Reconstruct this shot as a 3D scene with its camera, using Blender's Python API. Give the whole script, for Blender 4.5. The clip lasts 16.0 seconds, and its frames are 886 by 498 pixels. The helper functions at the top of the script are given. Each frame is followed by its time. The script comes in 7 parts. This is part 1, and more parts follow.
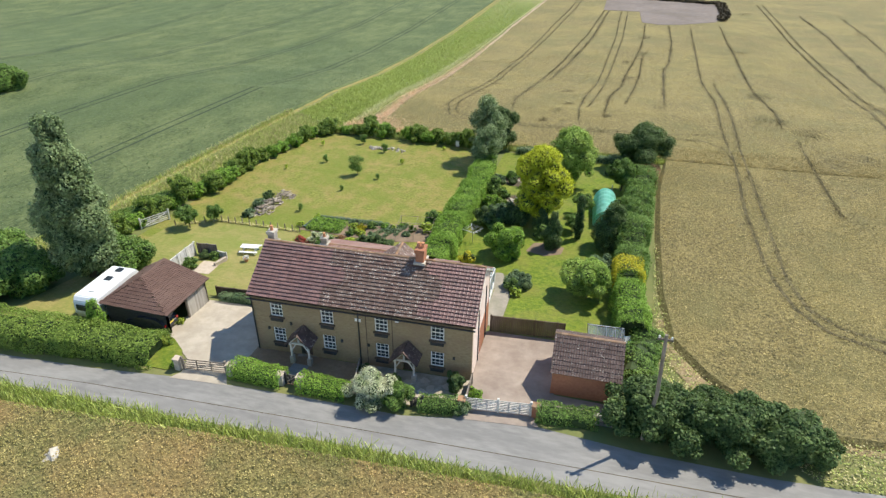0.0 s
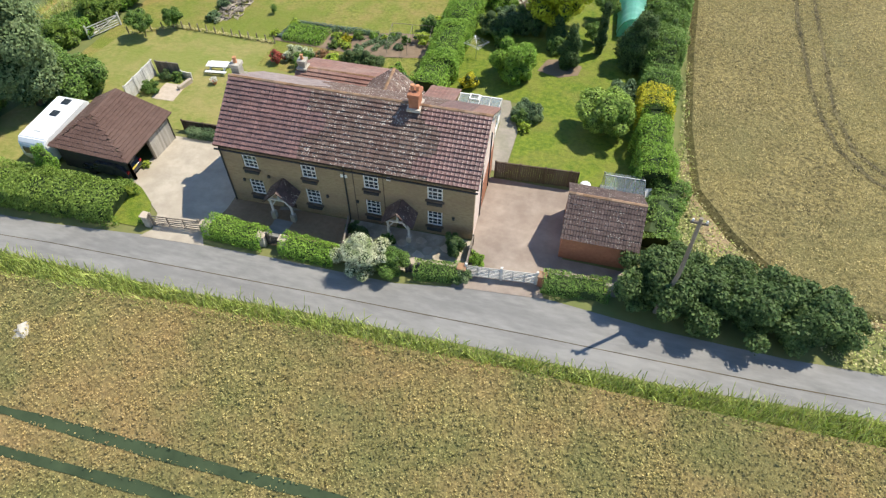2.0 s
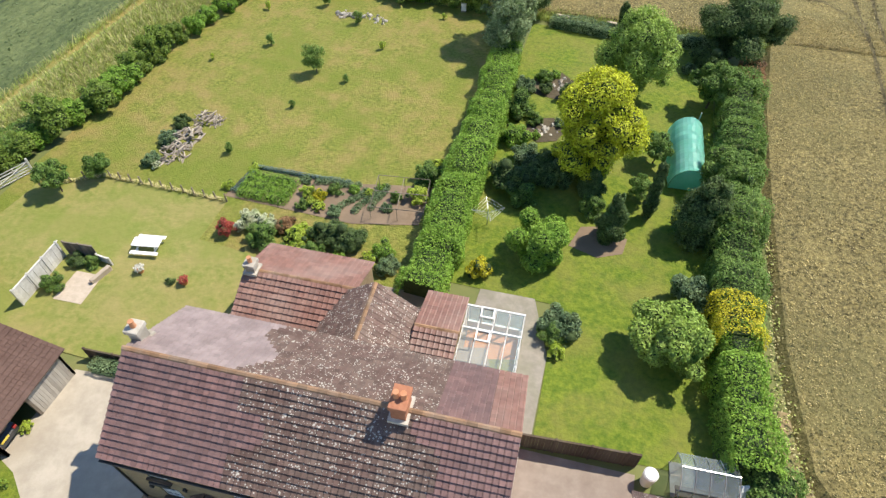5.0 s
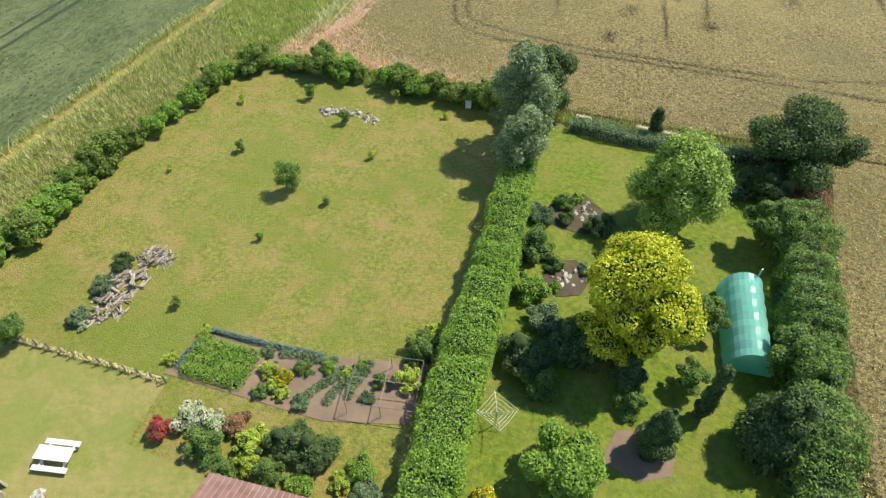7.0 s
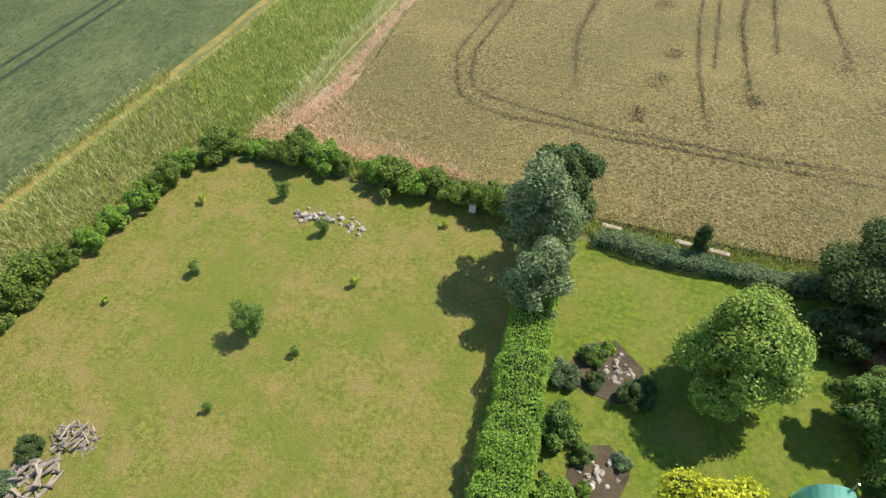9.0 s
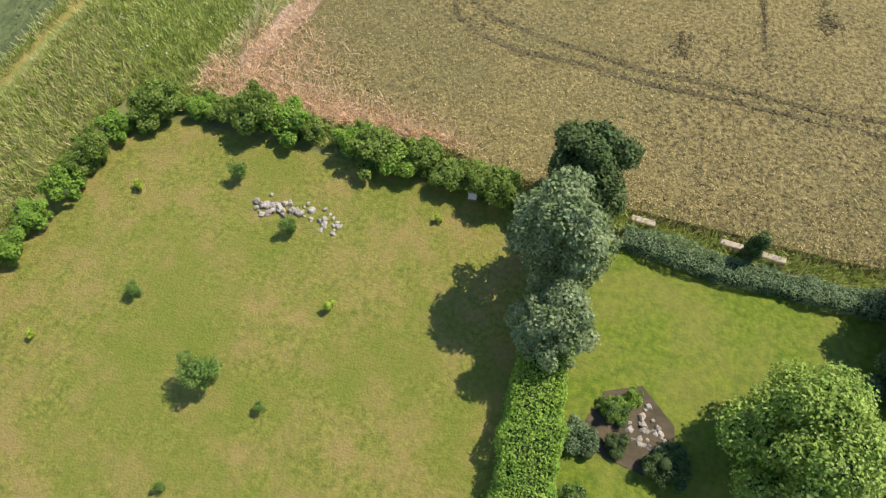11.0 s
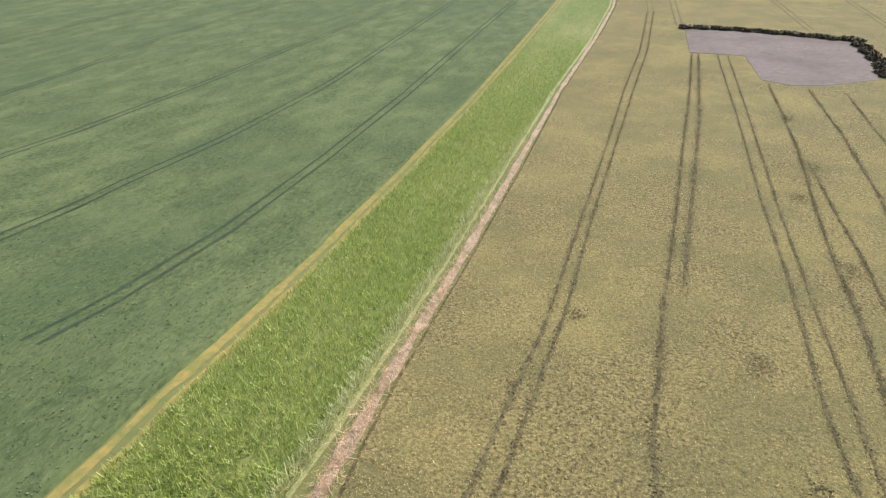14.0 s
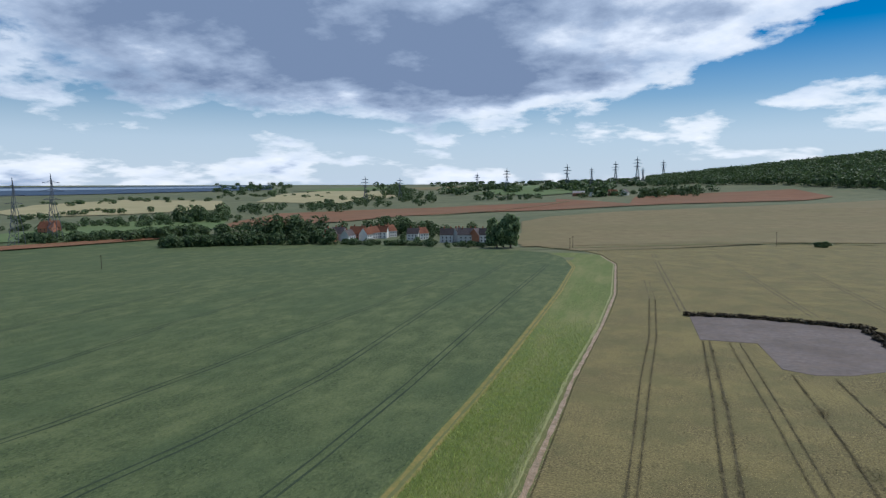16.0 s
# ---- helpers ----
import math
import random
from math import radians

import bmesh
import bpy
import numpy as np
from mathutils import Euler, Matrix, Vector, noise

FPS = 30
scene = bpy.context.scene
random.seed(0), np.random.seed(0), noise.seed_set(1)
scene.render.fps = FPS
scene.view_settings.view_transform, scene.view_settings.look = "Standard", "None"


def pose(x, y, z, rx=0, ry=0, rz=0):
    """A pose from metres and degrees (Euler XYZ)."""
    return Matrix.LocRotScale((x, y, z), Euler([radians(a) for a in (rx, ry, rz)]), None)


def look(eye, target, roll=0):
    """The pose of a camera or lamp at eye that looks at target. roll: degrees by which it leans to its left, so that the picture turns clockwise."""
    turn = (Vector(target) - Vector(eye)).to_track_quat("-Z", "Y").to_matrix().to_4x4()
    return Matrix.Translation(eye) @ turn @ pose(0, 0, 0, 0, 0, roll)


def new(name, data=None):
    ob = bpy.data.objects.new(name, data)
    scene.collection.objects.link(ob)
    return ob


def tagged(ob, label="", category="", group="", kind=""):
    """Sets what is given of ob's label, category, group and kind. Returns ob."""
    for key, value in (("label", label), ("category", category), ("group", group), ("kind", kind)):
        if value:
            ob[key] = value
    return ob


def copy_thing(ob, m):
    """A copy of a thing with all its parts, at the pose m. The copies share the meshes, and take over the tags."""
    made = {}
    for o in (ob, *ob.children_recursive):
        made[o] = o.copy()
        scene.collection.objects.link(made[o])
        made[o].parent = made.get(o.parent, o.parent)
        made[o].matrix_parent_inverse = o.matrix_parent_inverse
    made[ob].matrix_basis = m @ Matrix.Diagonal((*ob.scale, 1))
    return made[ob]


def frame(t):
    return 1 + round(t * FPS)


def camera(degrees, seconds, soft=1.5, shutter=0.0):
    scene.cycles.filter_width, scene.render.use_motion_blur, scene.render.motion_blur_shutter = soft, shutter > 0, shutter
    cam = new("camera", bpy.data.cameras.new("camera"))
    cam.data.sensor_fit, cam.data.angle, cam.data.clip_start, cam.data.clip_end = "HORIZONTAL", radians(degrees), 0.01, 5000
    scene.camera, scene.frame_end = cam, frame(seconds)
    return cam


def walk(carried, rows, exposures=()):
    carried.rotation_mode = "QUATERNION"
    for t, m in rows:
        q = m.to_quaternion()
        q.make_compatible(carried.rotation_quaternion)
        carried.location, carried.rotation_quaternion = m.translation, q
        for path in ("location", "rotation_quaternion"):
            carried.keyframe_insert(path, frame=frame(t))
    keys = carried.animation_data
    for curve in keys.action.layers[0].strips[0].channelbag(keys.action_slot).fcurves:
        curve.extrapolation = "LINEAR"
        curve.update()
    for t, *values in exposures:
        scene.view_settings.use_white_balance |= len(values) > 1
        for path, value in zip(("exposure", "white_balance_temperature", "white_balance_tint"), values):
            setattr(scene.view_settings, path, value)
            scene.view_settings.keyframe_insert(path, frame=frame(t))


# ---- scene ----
cam = camera(71.3, 16.0, soft=1.3)
PATH = [
    (0, (0.013, -0.113, 29.816), (-0.446, 1.545, 28.796), 0.4),
    (0.5, (-0.247, 1.187, 30.07), (-0.678, 2.745, 28.893), 0.3),
    (1, (-0.805, 2.946, 30.3), (-1.196, 4.38, 28.962), 0.5),
    (1.5, (-1.4, 5.061, 30.469), (-1.757, 6.379, 29.008), 0.7),
    (2, (-2.111, 7.534, 30.3), (-2.434, 8.738, 28.736), 0.9),
    (2.5, (-2.958, 10.398, 30.062), (-3.248, 11.488, 28.411), 1.2),
    (3, (-3.774, 13.441, 29.915), (-4.046, 14.463, 28.217), 1.2),
    (3.5, (-4.618, 16.677, 29.737), (-4.907, 17.746, 28.072), 1.1),
    (4, (-5.529, 20.032, 29.562), (-5.846, 21.188, 27.961), 0.9),
    (4.5, (-6.453, 23.458, 29.469), (-6.782, 24.655, 27.901), 0.6),
    (5, (-7.422, 26.885, 29.249), (-7.762, 28.114, 27.708), 0.3),
    (7.5, (-11.808, 43.409, 28.57), (-12.169, 44.685, 27.073), 0.9),
    (8, (-12.678, 46.614, 28.456), (-13.041, 47.891, 26.96), 0.9),
    (8.5, (-13.564, 49.744, 28.317), (-13.928, 51.022, 26.823), 0.9),
    (9, (-14.428, 52.863, 28.169), (-14.795, 54.145, 26.678), 1.0),
    (11.5, (-18.68, 68.753, 27.672), (-18.907, 69.564, 25.858), 0.7),
    (12, (-19.587, 71.832, 27.555), (-19.864, 72.811, 25.834), 0.6),
    (12.5, (-20.325, 74.893, 27.617), (-20.669, 76.071, 26.038), 0.3),
    (13, (-21.236, 77.897, 27.811), (-21.637, 79.256, 26.399), 0.5),
    (13.5, (-22.157, 80.837, 27.88), (-22.612, 82.356, 26.661), 0.5),
    (14, (-22.974, 83.4, 28.0), (-23.472, 85.038, 26.966), -0.1),
    (14.5, (-23.658, 85.908, 28.144), (-24.192, 87.65, 27.32), -0.1),
    (15, (-24.226, 88.212, 28.235), (-24.791, 90.039, 27.65), -0.2),
    (15.5, (-24.849, 89.857, 28.334), (-25.436, 91.735, 27.977), -0.1),
    (16, (-25.344, 91.391, 28.402), (-25.944, 93.287, 28.194), -0.1),
]
walk(cam, [(t, look(eye, target, roll)) for t, eye, target, roll in PATH],
     [(0.0, 0.24, 6750, 7), (5.0, 0.28, 6850, 9), (7.5, 0.2, 6900, 8), (9.0, 0.1, 6950, 9), (11.5, 0.06, 7000, 13), (13.0, 0.1, 7000, 13), (14.0, 0.12, 6700, 12), (14.5, 0.1, 6150, 13), (15.0, -0.06, 6050, 10), (15.5, -0.66, 6100, 10), (16.0, -0.98, 5900, 10)])


# ---- world, sun ----
SUN_DIR = Vector((0.70, 0.71, 1.43)).normalized()
sun = new("sun", bpy.data.lights.new("sun", "SUN"))
sun.data.energy, sun.data.angle, sun.data.color = 5.0, radians(0.53), (1.0, 0.94, 0.83)
sun.matrix_world = look(SUN_DIR * 200, (0, 0, 0))

world = bpy.data.worlds.new("sky")
scene.world = world
world.use_nodes = True
wn, wl = world.node_tree.nodes, world.node_tree.links
wn.clear()


def wnode(kind, **values):
    n = wn.new(kind)
    for k, v in values.items():
        n.inputs[k].default_value = v
    return n


sky = wn.new("ShaderNodeTexSky")
sky.sky_type, sky.sun_disc = "NISHITA", False
sky.sun_elevation, sky.sun_rotation = radians(55), radians(45)
sky.air_density, sky.dust_density, sky.ozone_density = 1.0, 0.2, 2.5
sky_bg = wnode("ShaderNodeBackground", Strength=0.125)
sat = wnode("ShaderNodeHueSaturation", Saturation=1.75)
wl.new(sky.outputs[0], sat.inputs["Color"])
wl.new(sat.outputs[0], sky_bg.inputs[0])
coord = wn.new("ShaderNodeTexCoord")
sep = wn.new("ShaderNodeSeparateXYZ")
wl.new(coord.outputs["Generated"], sep.inputs[0])


def wmath(op, a, b):
    n = wn.new("ShaderNodeMath")
    n.operation = op
    for i, v in enumerate((a, b)):
        if isinstance(v, (int, float)):
            n.inputs[i].default_value = v
        else:
            wl.new(v, n.inputs[i])
    return n.outputs[0]


lift = wmath("MAXIMUM", wmath("ADD", sep.outputs[2], 0.24), 0.05)
flat = wn.new("ShaderNodeCombineXYZ")
wl.new(wmath("DIVIDE", sep.outputs[0], lift), flat.inputs[0])
wl.new(wmath("DIVIDE", sep.outputs[1], lift), flat.inputs[1])
flat.inputs[2].default_value = 3.7


def wnoise(scale, detail, rough, shift):
    m = wn.new("ShaderNodeMapping")
    m.inputs["Location"].default_value = shift
    wl.new(flat.outputs[0], m.inputs[0])
    n = wnode("ShaderNodeTexNoise", Scale=scale, Detail=detail, Roughness=rough)
    wl.new(m.outputs[0], n.inputs["Vector"])
    return n.outputs[0]


def wramp(source, *stops):
    n = wn.new("ShaderNodeValToRGB")
    while len(n.color_ramp.elements) < len(stops):
        n.color_ramp.elements.new(0.5)
    for el, (at, col) in zip(n.color_ramp.elements, stops):
        el.position, el.color = at, (*col, 1)
    wl.new(source, n.inputs[0])
    return n.outputs[0]


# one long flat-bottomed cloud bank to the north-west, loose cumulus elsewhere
def wblob(centre, stretch):
    """Distance from a direction of the sky, flattened by stretch in height."""
    off, wide, reach = (wn.new("ShaderNodeVectorMath") for _ in range(3))
    off.operation, wide.operation, reach.operation = "SUBTRACT", "MULTIPLY", "LENGTH"
    wl.new(coord.outputs["Generated"], off.inputs[0])
    off.inputs[1].default_value = centre
    wl.new(off.outputs[0], wide.inputs[0])
    wide.inputs[1].default_value = (1.0, 1.0, stretch)
    wl.new(wide.outputs[0], reach.inputs[0])
    return reach.outputs["Value"]


bank = wmath("MULTIPLY", wramp(wblob((-0.36, 0.90, 0.26), 3.9), (0.0, (1, 1, 1)), (0.42, (0.8, 0.8, 0.8)), (0.66, (0, 0, 0))), 0.27)
dense = wmath("ADD", wnoise(1.5, 10.0, 0.56, (0.6, 0.0, 0.0)), bank)
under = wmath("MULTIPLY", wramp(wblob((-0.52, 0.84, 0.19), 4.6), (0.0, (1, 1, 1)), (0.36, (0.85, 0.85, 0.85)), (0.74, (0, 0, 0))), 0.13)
lumps = wmath("MULTIPLY", wmath("SUBTRACT", wnoise(3.4, 8.0, 0.58, (2.1, 0.7, 0.3)), 0.5), 0.42)
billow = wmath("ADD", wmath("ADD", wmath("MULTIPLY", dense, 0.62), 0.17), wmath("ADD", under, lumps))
overhead = wramp(sep.outputs[2], (0.34, (1, 1, 1)), (0.62, (0.12, 0.12, 0.12)))
cover = wmath("MULTIPLY", wramp(dense, (0.5, (0, 0, 0)), (0.55, (0.7, 0.7, 0.7)), (0.63, (1, 1, 1))), overhead)
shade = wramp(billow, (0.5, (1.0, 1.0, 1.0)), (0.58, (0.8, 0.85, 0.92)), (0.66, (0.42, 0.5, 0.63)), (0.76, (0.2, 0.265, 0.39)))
haze = wramp(sep.outputs[2], (0.0, (1, 1, 1)), (0.07, (0.85, 0.85, 0.85)), (0.13, (0.35, 0.35, 0.35)), (0.22, (0, 0, 0)))
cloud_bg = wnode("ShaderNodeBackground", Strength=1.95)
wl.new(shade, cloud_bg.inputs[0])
haze_bg = wnode("ShaderNodeBackground", Strength=1.5)
haze_bg.inputs[0].default_value = (0.74, 0.87, 1.0, 1)
mix_cloud, mix_haze = wn.new("ShaderNodeMixShader"), wn.new("ShaderNodeMixShader")
wl.new(wmath("MULTIPLY", haze, 0.9), mix_haze.inputs[0])
wl.new(sky_bg.outputs[0], mix_haze.inputs[1])
wl.new(haze_bg.outputs[0], mix_haze.inputs[2])
wl.new(cover, mix_cloud.inputs[0])
wl.new(mix_haze.outputs[0], mix_cloud.inputs[1])
wl.new(cloud_bg.outputs[0], mix_cloud.inputs[2])
w_out = wn.new("ShaderNodeOutputWorld")
wl.new(mix_cloud.outputs[0], w_out.inputs[0])

# ---- materials ----


def material(name, c1, c2, scale=2.0, c3=None, scale2=0.15, rough=0.85, bump=0.3, bump_scale=None, metal=0.0,
             island=0.0, random_ob=0.0, translucent=0.0, detail=6.0, spots=None, spot_scale=3.0, spot_at=0.62, stretch=(1, 1, 1), amount2=0.6,
             c4=None, scale3=0.2, amount3=0.7):
    """A two-scale procedural surface: fine grain between c1 and c2, broad patches towards c3."""
    m = bpy.data.materials.new(name)
    m.use_nodes = True
    nt = m.node_tree
    n, l = nt.nodes, nt.links
    bsdf = n["Principled BSDF"]
    geo = n.new("ShaderNodeNewGeometry")
    mp = n.new("ShaderNodeMapping")
    mp.inputs["Scale"].default_value = stretch
    l.new(geo.outputs["Position"], mp.inputs[0])

    def tex(s, d=detail):
        t = n.new("ShaderNodeTexNoise")
        t.inputs["Scale"].default_value, t.inputs["Detail"].default_value, t.inputs["Roughness"].default_value = s, d, 0.62
        l.new(mp.outputs[0], t.inputs["Vector"])
        return t.outputs[0]

    def spread(src, lo, hi):
        r = n.new("ShaderNodeMapRange")
        r.inputs[1].default_value, r.inputs[2].default_value = lo, hi
        l.new(src, r.inputs[0])
        return r.outputs[0]

    def mix(fac, a, b, amount=1.0):
        x = n.new("ShaderNodeMix")
        x.data_type = "RGBA"
        if amount != 1.0:
            k = n.new("ShaderNodeMath")
            k.operation = "MULTIPLY"
            k.inputs[1].default_value = amount
            l.new(fac, k.inputs[0])
            fac = k.outputs[0]
        l.new(fac, x.inputs[0])
        for i, v in ((6, a), (7, b)):
            if isinstance(v, tuple):
                x.inputs[i].default_value = (*v, 1)
            else:
                l.new(v, x.inputs[i])
        return x.outputs[2]

    fine = tex(scale)
    col = mix(spread(fine, 0.33, 0.67), c1, c2)
    if c3:
        col = mix(spread(tex(scale2, 4.0), 0.42, 0.66), col, c3, amount2)
    if c4:
        col = mix(spread(tex(scale3, 5.0), 0.46, 0.6), col, c4, amount3)
    if spots:
        v = n.new("ShaderNodeTexVoronoi")
        v.inputs["Scale"].default_value = spot_scale
        l.new(mp.outputs[0], v.inputs["Vector"])
        gate = tex(spot_scale * 0.25, 3.0)
        k = n.new("ShaderNodeMath")
        k.operation = "SUBTRACT"
        l.new(gate, k.inputs[0])
        l.new(v.outputs["Distance"], k.inputs[1])
        col = mix(spread(k.outputs[0], spot_at - 0.45, spot_at - 0.35), col, spots)
    for use, source in ((island, geo.outputs["Random Per Island"]), (random_ob, None)):
        if use:
            if source is None:
                source = n.new("ShaderNodeObjectInfo").outputs["Random"]
            hs = n.new("ShaderNodeHueSaturation")
            r = n.new("ShaderNodeMapRange")
            r.inputs[3].default_value, r.inputs[4].default_value = 1 - use, 1 + use
            l.new(source, r.inputs[0])
            l.new(r.outputs[0], hs.inputs["Value"])
            l.new(col, hs.inputs["Color"])
            col = hs.outputs[0]
    l.new(col, bsdf.inputs["Base Color"])
    bsdf.inputs["Roughness"].default_value, bsdf.inputs["Metallic"].default_value = rough, metal
    bsdf.inputs["Specular IOR Level"].default_value = 0.3 if rough > 0.5 else 0.6
    if bump:
        b = n.new("ShaderNodeBump")
        b.inputs["Strength"].default_value, b.inputs["Distance"].default_value = min(1.0, bump), 0.15 * bump
        l.new(tex(bump_scale or scale), b.inputs["Height"])
        l.new(b.outputs[0], bsdf.inputs["Normal"])
    if translucent:
        tr = n.new("ShaderNodeBsdfTranslucent")
        l.new(col, tr.inputs[0])
        ms = n.new("ShaderNodeMixShader")
        ms.inputs[0].default_value = translucent
        l.new(bsdf.outputs[0], ms.inputs[1])
        l.new(tr.outputs[0], ms.inputs[2])
        l.new(ms.outputs[0], n["Material Output"].inputs[0])
    return m


def leafy(name, c1, c2, **kw):
    kw.setdefault("island", 0.4)
    return material(name, tuple(1.75 * c for c in c1), tuple(1.75 * c for c in c2), scale=1.3, bump=0, rough=0.6, translucent=0.3, **kw)


def glass(name, tint, rough=0.05, see=0.0):
    m = bpy.data.materials.new(name)
    m.use_nodes = True
    n, l = m.node_tree.nodes, m.node_tree.links
    b = n["Principled BSDF"]
    b.inputs["Base Color"].default_value, b.inputs["Roughness"].default_value = (*tint, 1), rough
    b.inputs["Specular IOR Level"].default_value = 0.6
    if see:
        t, ms = n.new("ShaderNodeBsdfTransparent"), n.new("ShaderNodeMixShader")
        t.inputs[0].default_value = (*tint, 1)
        ms.inputs[0].default_value = see
        l.new(b.outputs[0], ms.inputs[1])
        l.new(t.outputs[0], ms.inputs[2])
        l.new(ms.outputs[0], n["Material Output"].inputs[0])
    return m


M = {}
M["meadow"] = material("meadow", (0.15, 0.17, 0.055), (0.21, 0.2, 0.075), 0.9, (0.12, 0.16, 0.05), 0.05)
M["far_grass"] = material("far_grass", (0.13, 0.15, 0.07), (0.2, 0.2, 0.1), 0.05, (0.09, 0.12, 0.06), 0.006, bump=0)
M["green_crop"] = material("green_crop", (0.04, 0.064, 0.022), (0.135, 0.17, 0.062), 2.4, (0.2, 0.23, 0.09), 0.2, bump=1.0, bump_scale=3, amount2=0.5, stretch=(1, 0.45, 1), c4=(0.068, 0.105, 0.04), scale3=0.035, amount3=0.5)
# wheat grounds: near-black c1 paints the shaded gaps between ears
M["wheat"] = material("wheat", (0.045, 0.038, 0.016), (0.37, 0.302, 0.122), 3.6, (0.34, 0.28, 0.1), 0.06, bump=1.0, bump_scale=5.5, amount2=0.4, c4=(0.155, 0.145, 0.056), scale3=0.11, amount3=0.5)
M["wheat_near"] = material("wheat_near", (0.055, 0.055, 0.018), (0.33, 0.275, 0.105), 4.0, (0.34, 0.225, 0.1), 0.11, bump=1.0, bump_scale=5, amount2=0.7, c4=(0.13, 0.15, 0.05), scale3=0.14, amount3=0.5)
M["wheat_pale"] = material("wheat_pale", (0.21, 0.165, 0.075), (0.27, 0.215, 0.10), 0.08, (0.2, 0.175, 0.075), 0.012, bump=0)
# rut colour includes the shade between the stems, as ribbons lie on the crop
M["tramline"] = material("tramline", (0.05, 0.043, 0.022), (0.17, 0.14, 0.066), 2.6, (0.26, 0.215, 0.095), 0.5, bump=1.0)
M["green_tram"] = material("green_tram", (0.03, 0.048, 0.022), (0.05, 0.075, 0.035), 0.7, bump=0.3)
# trodden stems, darkened for the shade in ruts and hollows
M["scuff_shade"] = material("scuff_shade", (0.075, 0.062, 0.03), (0.17, 0.14, 0.065), 1.2, island=0.4, bump=0)
M["dry_grass"] = material("dry_grass", (0.30, 0.31, 0.11), (0.17, 0.22, 0.055), 1.4, (0.16, 0.22, 0.05), 0.15, bump=0.6)
M["track"] = material("track", (0.36, 0.27, 0.085), (0.25, 0.22, 0.065), 1.4, (0.17, 0.19, 0.05), 0.35, bump=0.6, amount2=0.75)
M["strip_grass"] = material("strip_grass", (0.09, 0.135, 0.025), (0.235, 0.255, 0.08), 2.0, (0.29, 0.275, 0.11), 0.09, bump=1.0, amount2=0.6, stretch=(1, 0.22, 1), c4=(0.13, 0.185, 0.04), scale3=0.25, amount3=0.5)
M["pale_grass"] = material("pale_grass", (0.42, 0.4, 0.2), (0.24, 0.27, 0.1), 3.0, (0.3, 0.3, 0.12), 0.4, bump=0.9)
M["straw"] = material("straw", (0.62, 0.45, 0.32), (0.24, 0.165, 0.1), 3.6, (0.6, 0.47, 0.36), 0.5, bump=1.0, c4=(0.22, 0.18, 0.1), scale3=0.7, amount3=0.65)
M["lawn"] = material("lawn", (0.115, 0.145, 0.02), (0.29, 0.285, 0.062), 3.6, (0.34, 0.24, 0.095), 0.5, bump=0.9, bump_scale=8, amount2=0.65, detail=12, c4=(0.15, 0.2, 0.022), scale3=0.12, amount3=0.65)
M["lawn_green"] = material("lawn_green", (0.075, 0.135, 0.01), (0.2, 0.25, 0.025), 2.6, (0.25, 0.22, 0.06), 0.35, bump=0.8, bump_scale=5, amount2=0.5, detail=11)
M["lawn_dry"] = material("lawn_dry", (0.30, 0.265, 0.09), (0.165, 0.2, 0.04), 2.4, (0.36, 0.27, 0.12), 0.3, bump=0.7, detail=11, c4=(0.17, 0.215, 0.035), scale3=0.22, amount3=0.55)
M["earth"] = material("earth", (0.21, 0.15, 0.10), (0.29, 0.21, 0.145), 2.0, (0.15, 0.11, 0.075), 0.5, bump=0.5)
M["scrape"] = material("scrape", (0.165, 0.138, 0.122), (0.24, 0.2, 0.178), 0.7, (0.115, 0.09, 0.074), 0.07, bump=0.3, c4=(0.21, 0.16, 0.12), scale3=0.3, amount3=0.4)
M["soil_dark"] = material("soil_dark", (0.06, 0.05, 0.03), (0.13, 0.1, 0.06), 0.9, bump=0.9)
M["brown_field"] = material("brown_field", (0.22, 0.10, 0.045), (0.27, 0.135, 0.065), 0.03, (0.2, 0.125, 0.06), 0.006, bump=0)
M["asphalt"] = material("asphalt", (0.2, 0.195, 0.188), (0.27, 0.262, 0.25), 3.0, (0.32, 0.31, 0.295), 0.35, bump=0.15, bump_scale=30, stretch=(0.3, 1, 1), c4=(0.17, 0.165, 0.16), scale3=0.8, amount3=0.45)
M["concrete"] = material("concrete", (0.28, 0.225, 0.19), (0.37, 0.31, 0.26), 0.9, (0.2, 0.155, 0.13), 0.5, bump=0.15, bump_scale=12, detail=10)
M["gravel"] = material("gravel", (0.38, 0.33, 0.265), (0.5, 0.44, 0.36), 1.1, (0.36, 0.305, 0.24), 0.35, bump=0.25, bump_scale=9, detail=10)
M["brown_gravel"] = material("brown_gravel", (0.24, 0.165, 0.10), (0.30, 0.21, 0.135), 3.0, (0.2, 0.14, 0.09), 0.4, bump=0.3, bump_scale=10)
M["paving"] = material("paving", (0.26, 0.23, 0.19), (0.34, 0.3, 0.25), 2.0, (0.2, 0.18, 0.15), 0.6, random_ob=0.2, bump=0.2, c4=(0.17, 0.17, 0.11), scale3=0.7, amount3=0.4)
M["paving_old"] = material("paving_old", (0.4, 0.34, 0.27), (0.52, 0.45, 0.36), 1.6, (0.3, 0.25, 0.19), 0.7, bump=0.3, c4=(0.2, 0.18, 0.12), scale3=0.9, amount3=0.5)
M["straw_soil"] = material("straw_soil", (0.34, 0.24, 0.14), (0.22, 0.18, 0.085), 2.6, (0.42, 0.31, 0.19), 0.4, bump=0.6, c4=(0.15, 0.17, 0.05), scale3=0.5, amount3=0.6)
M["stone_wall"] = material("stone_wall", (0.26, 0.19, 0.11), (0.37, 0.285, 0.17), 4.0, (0.27, 0.185, 0.12), 0.5, bump=0.4, bump_scale=6, stretch=(1, 1, 2.5))
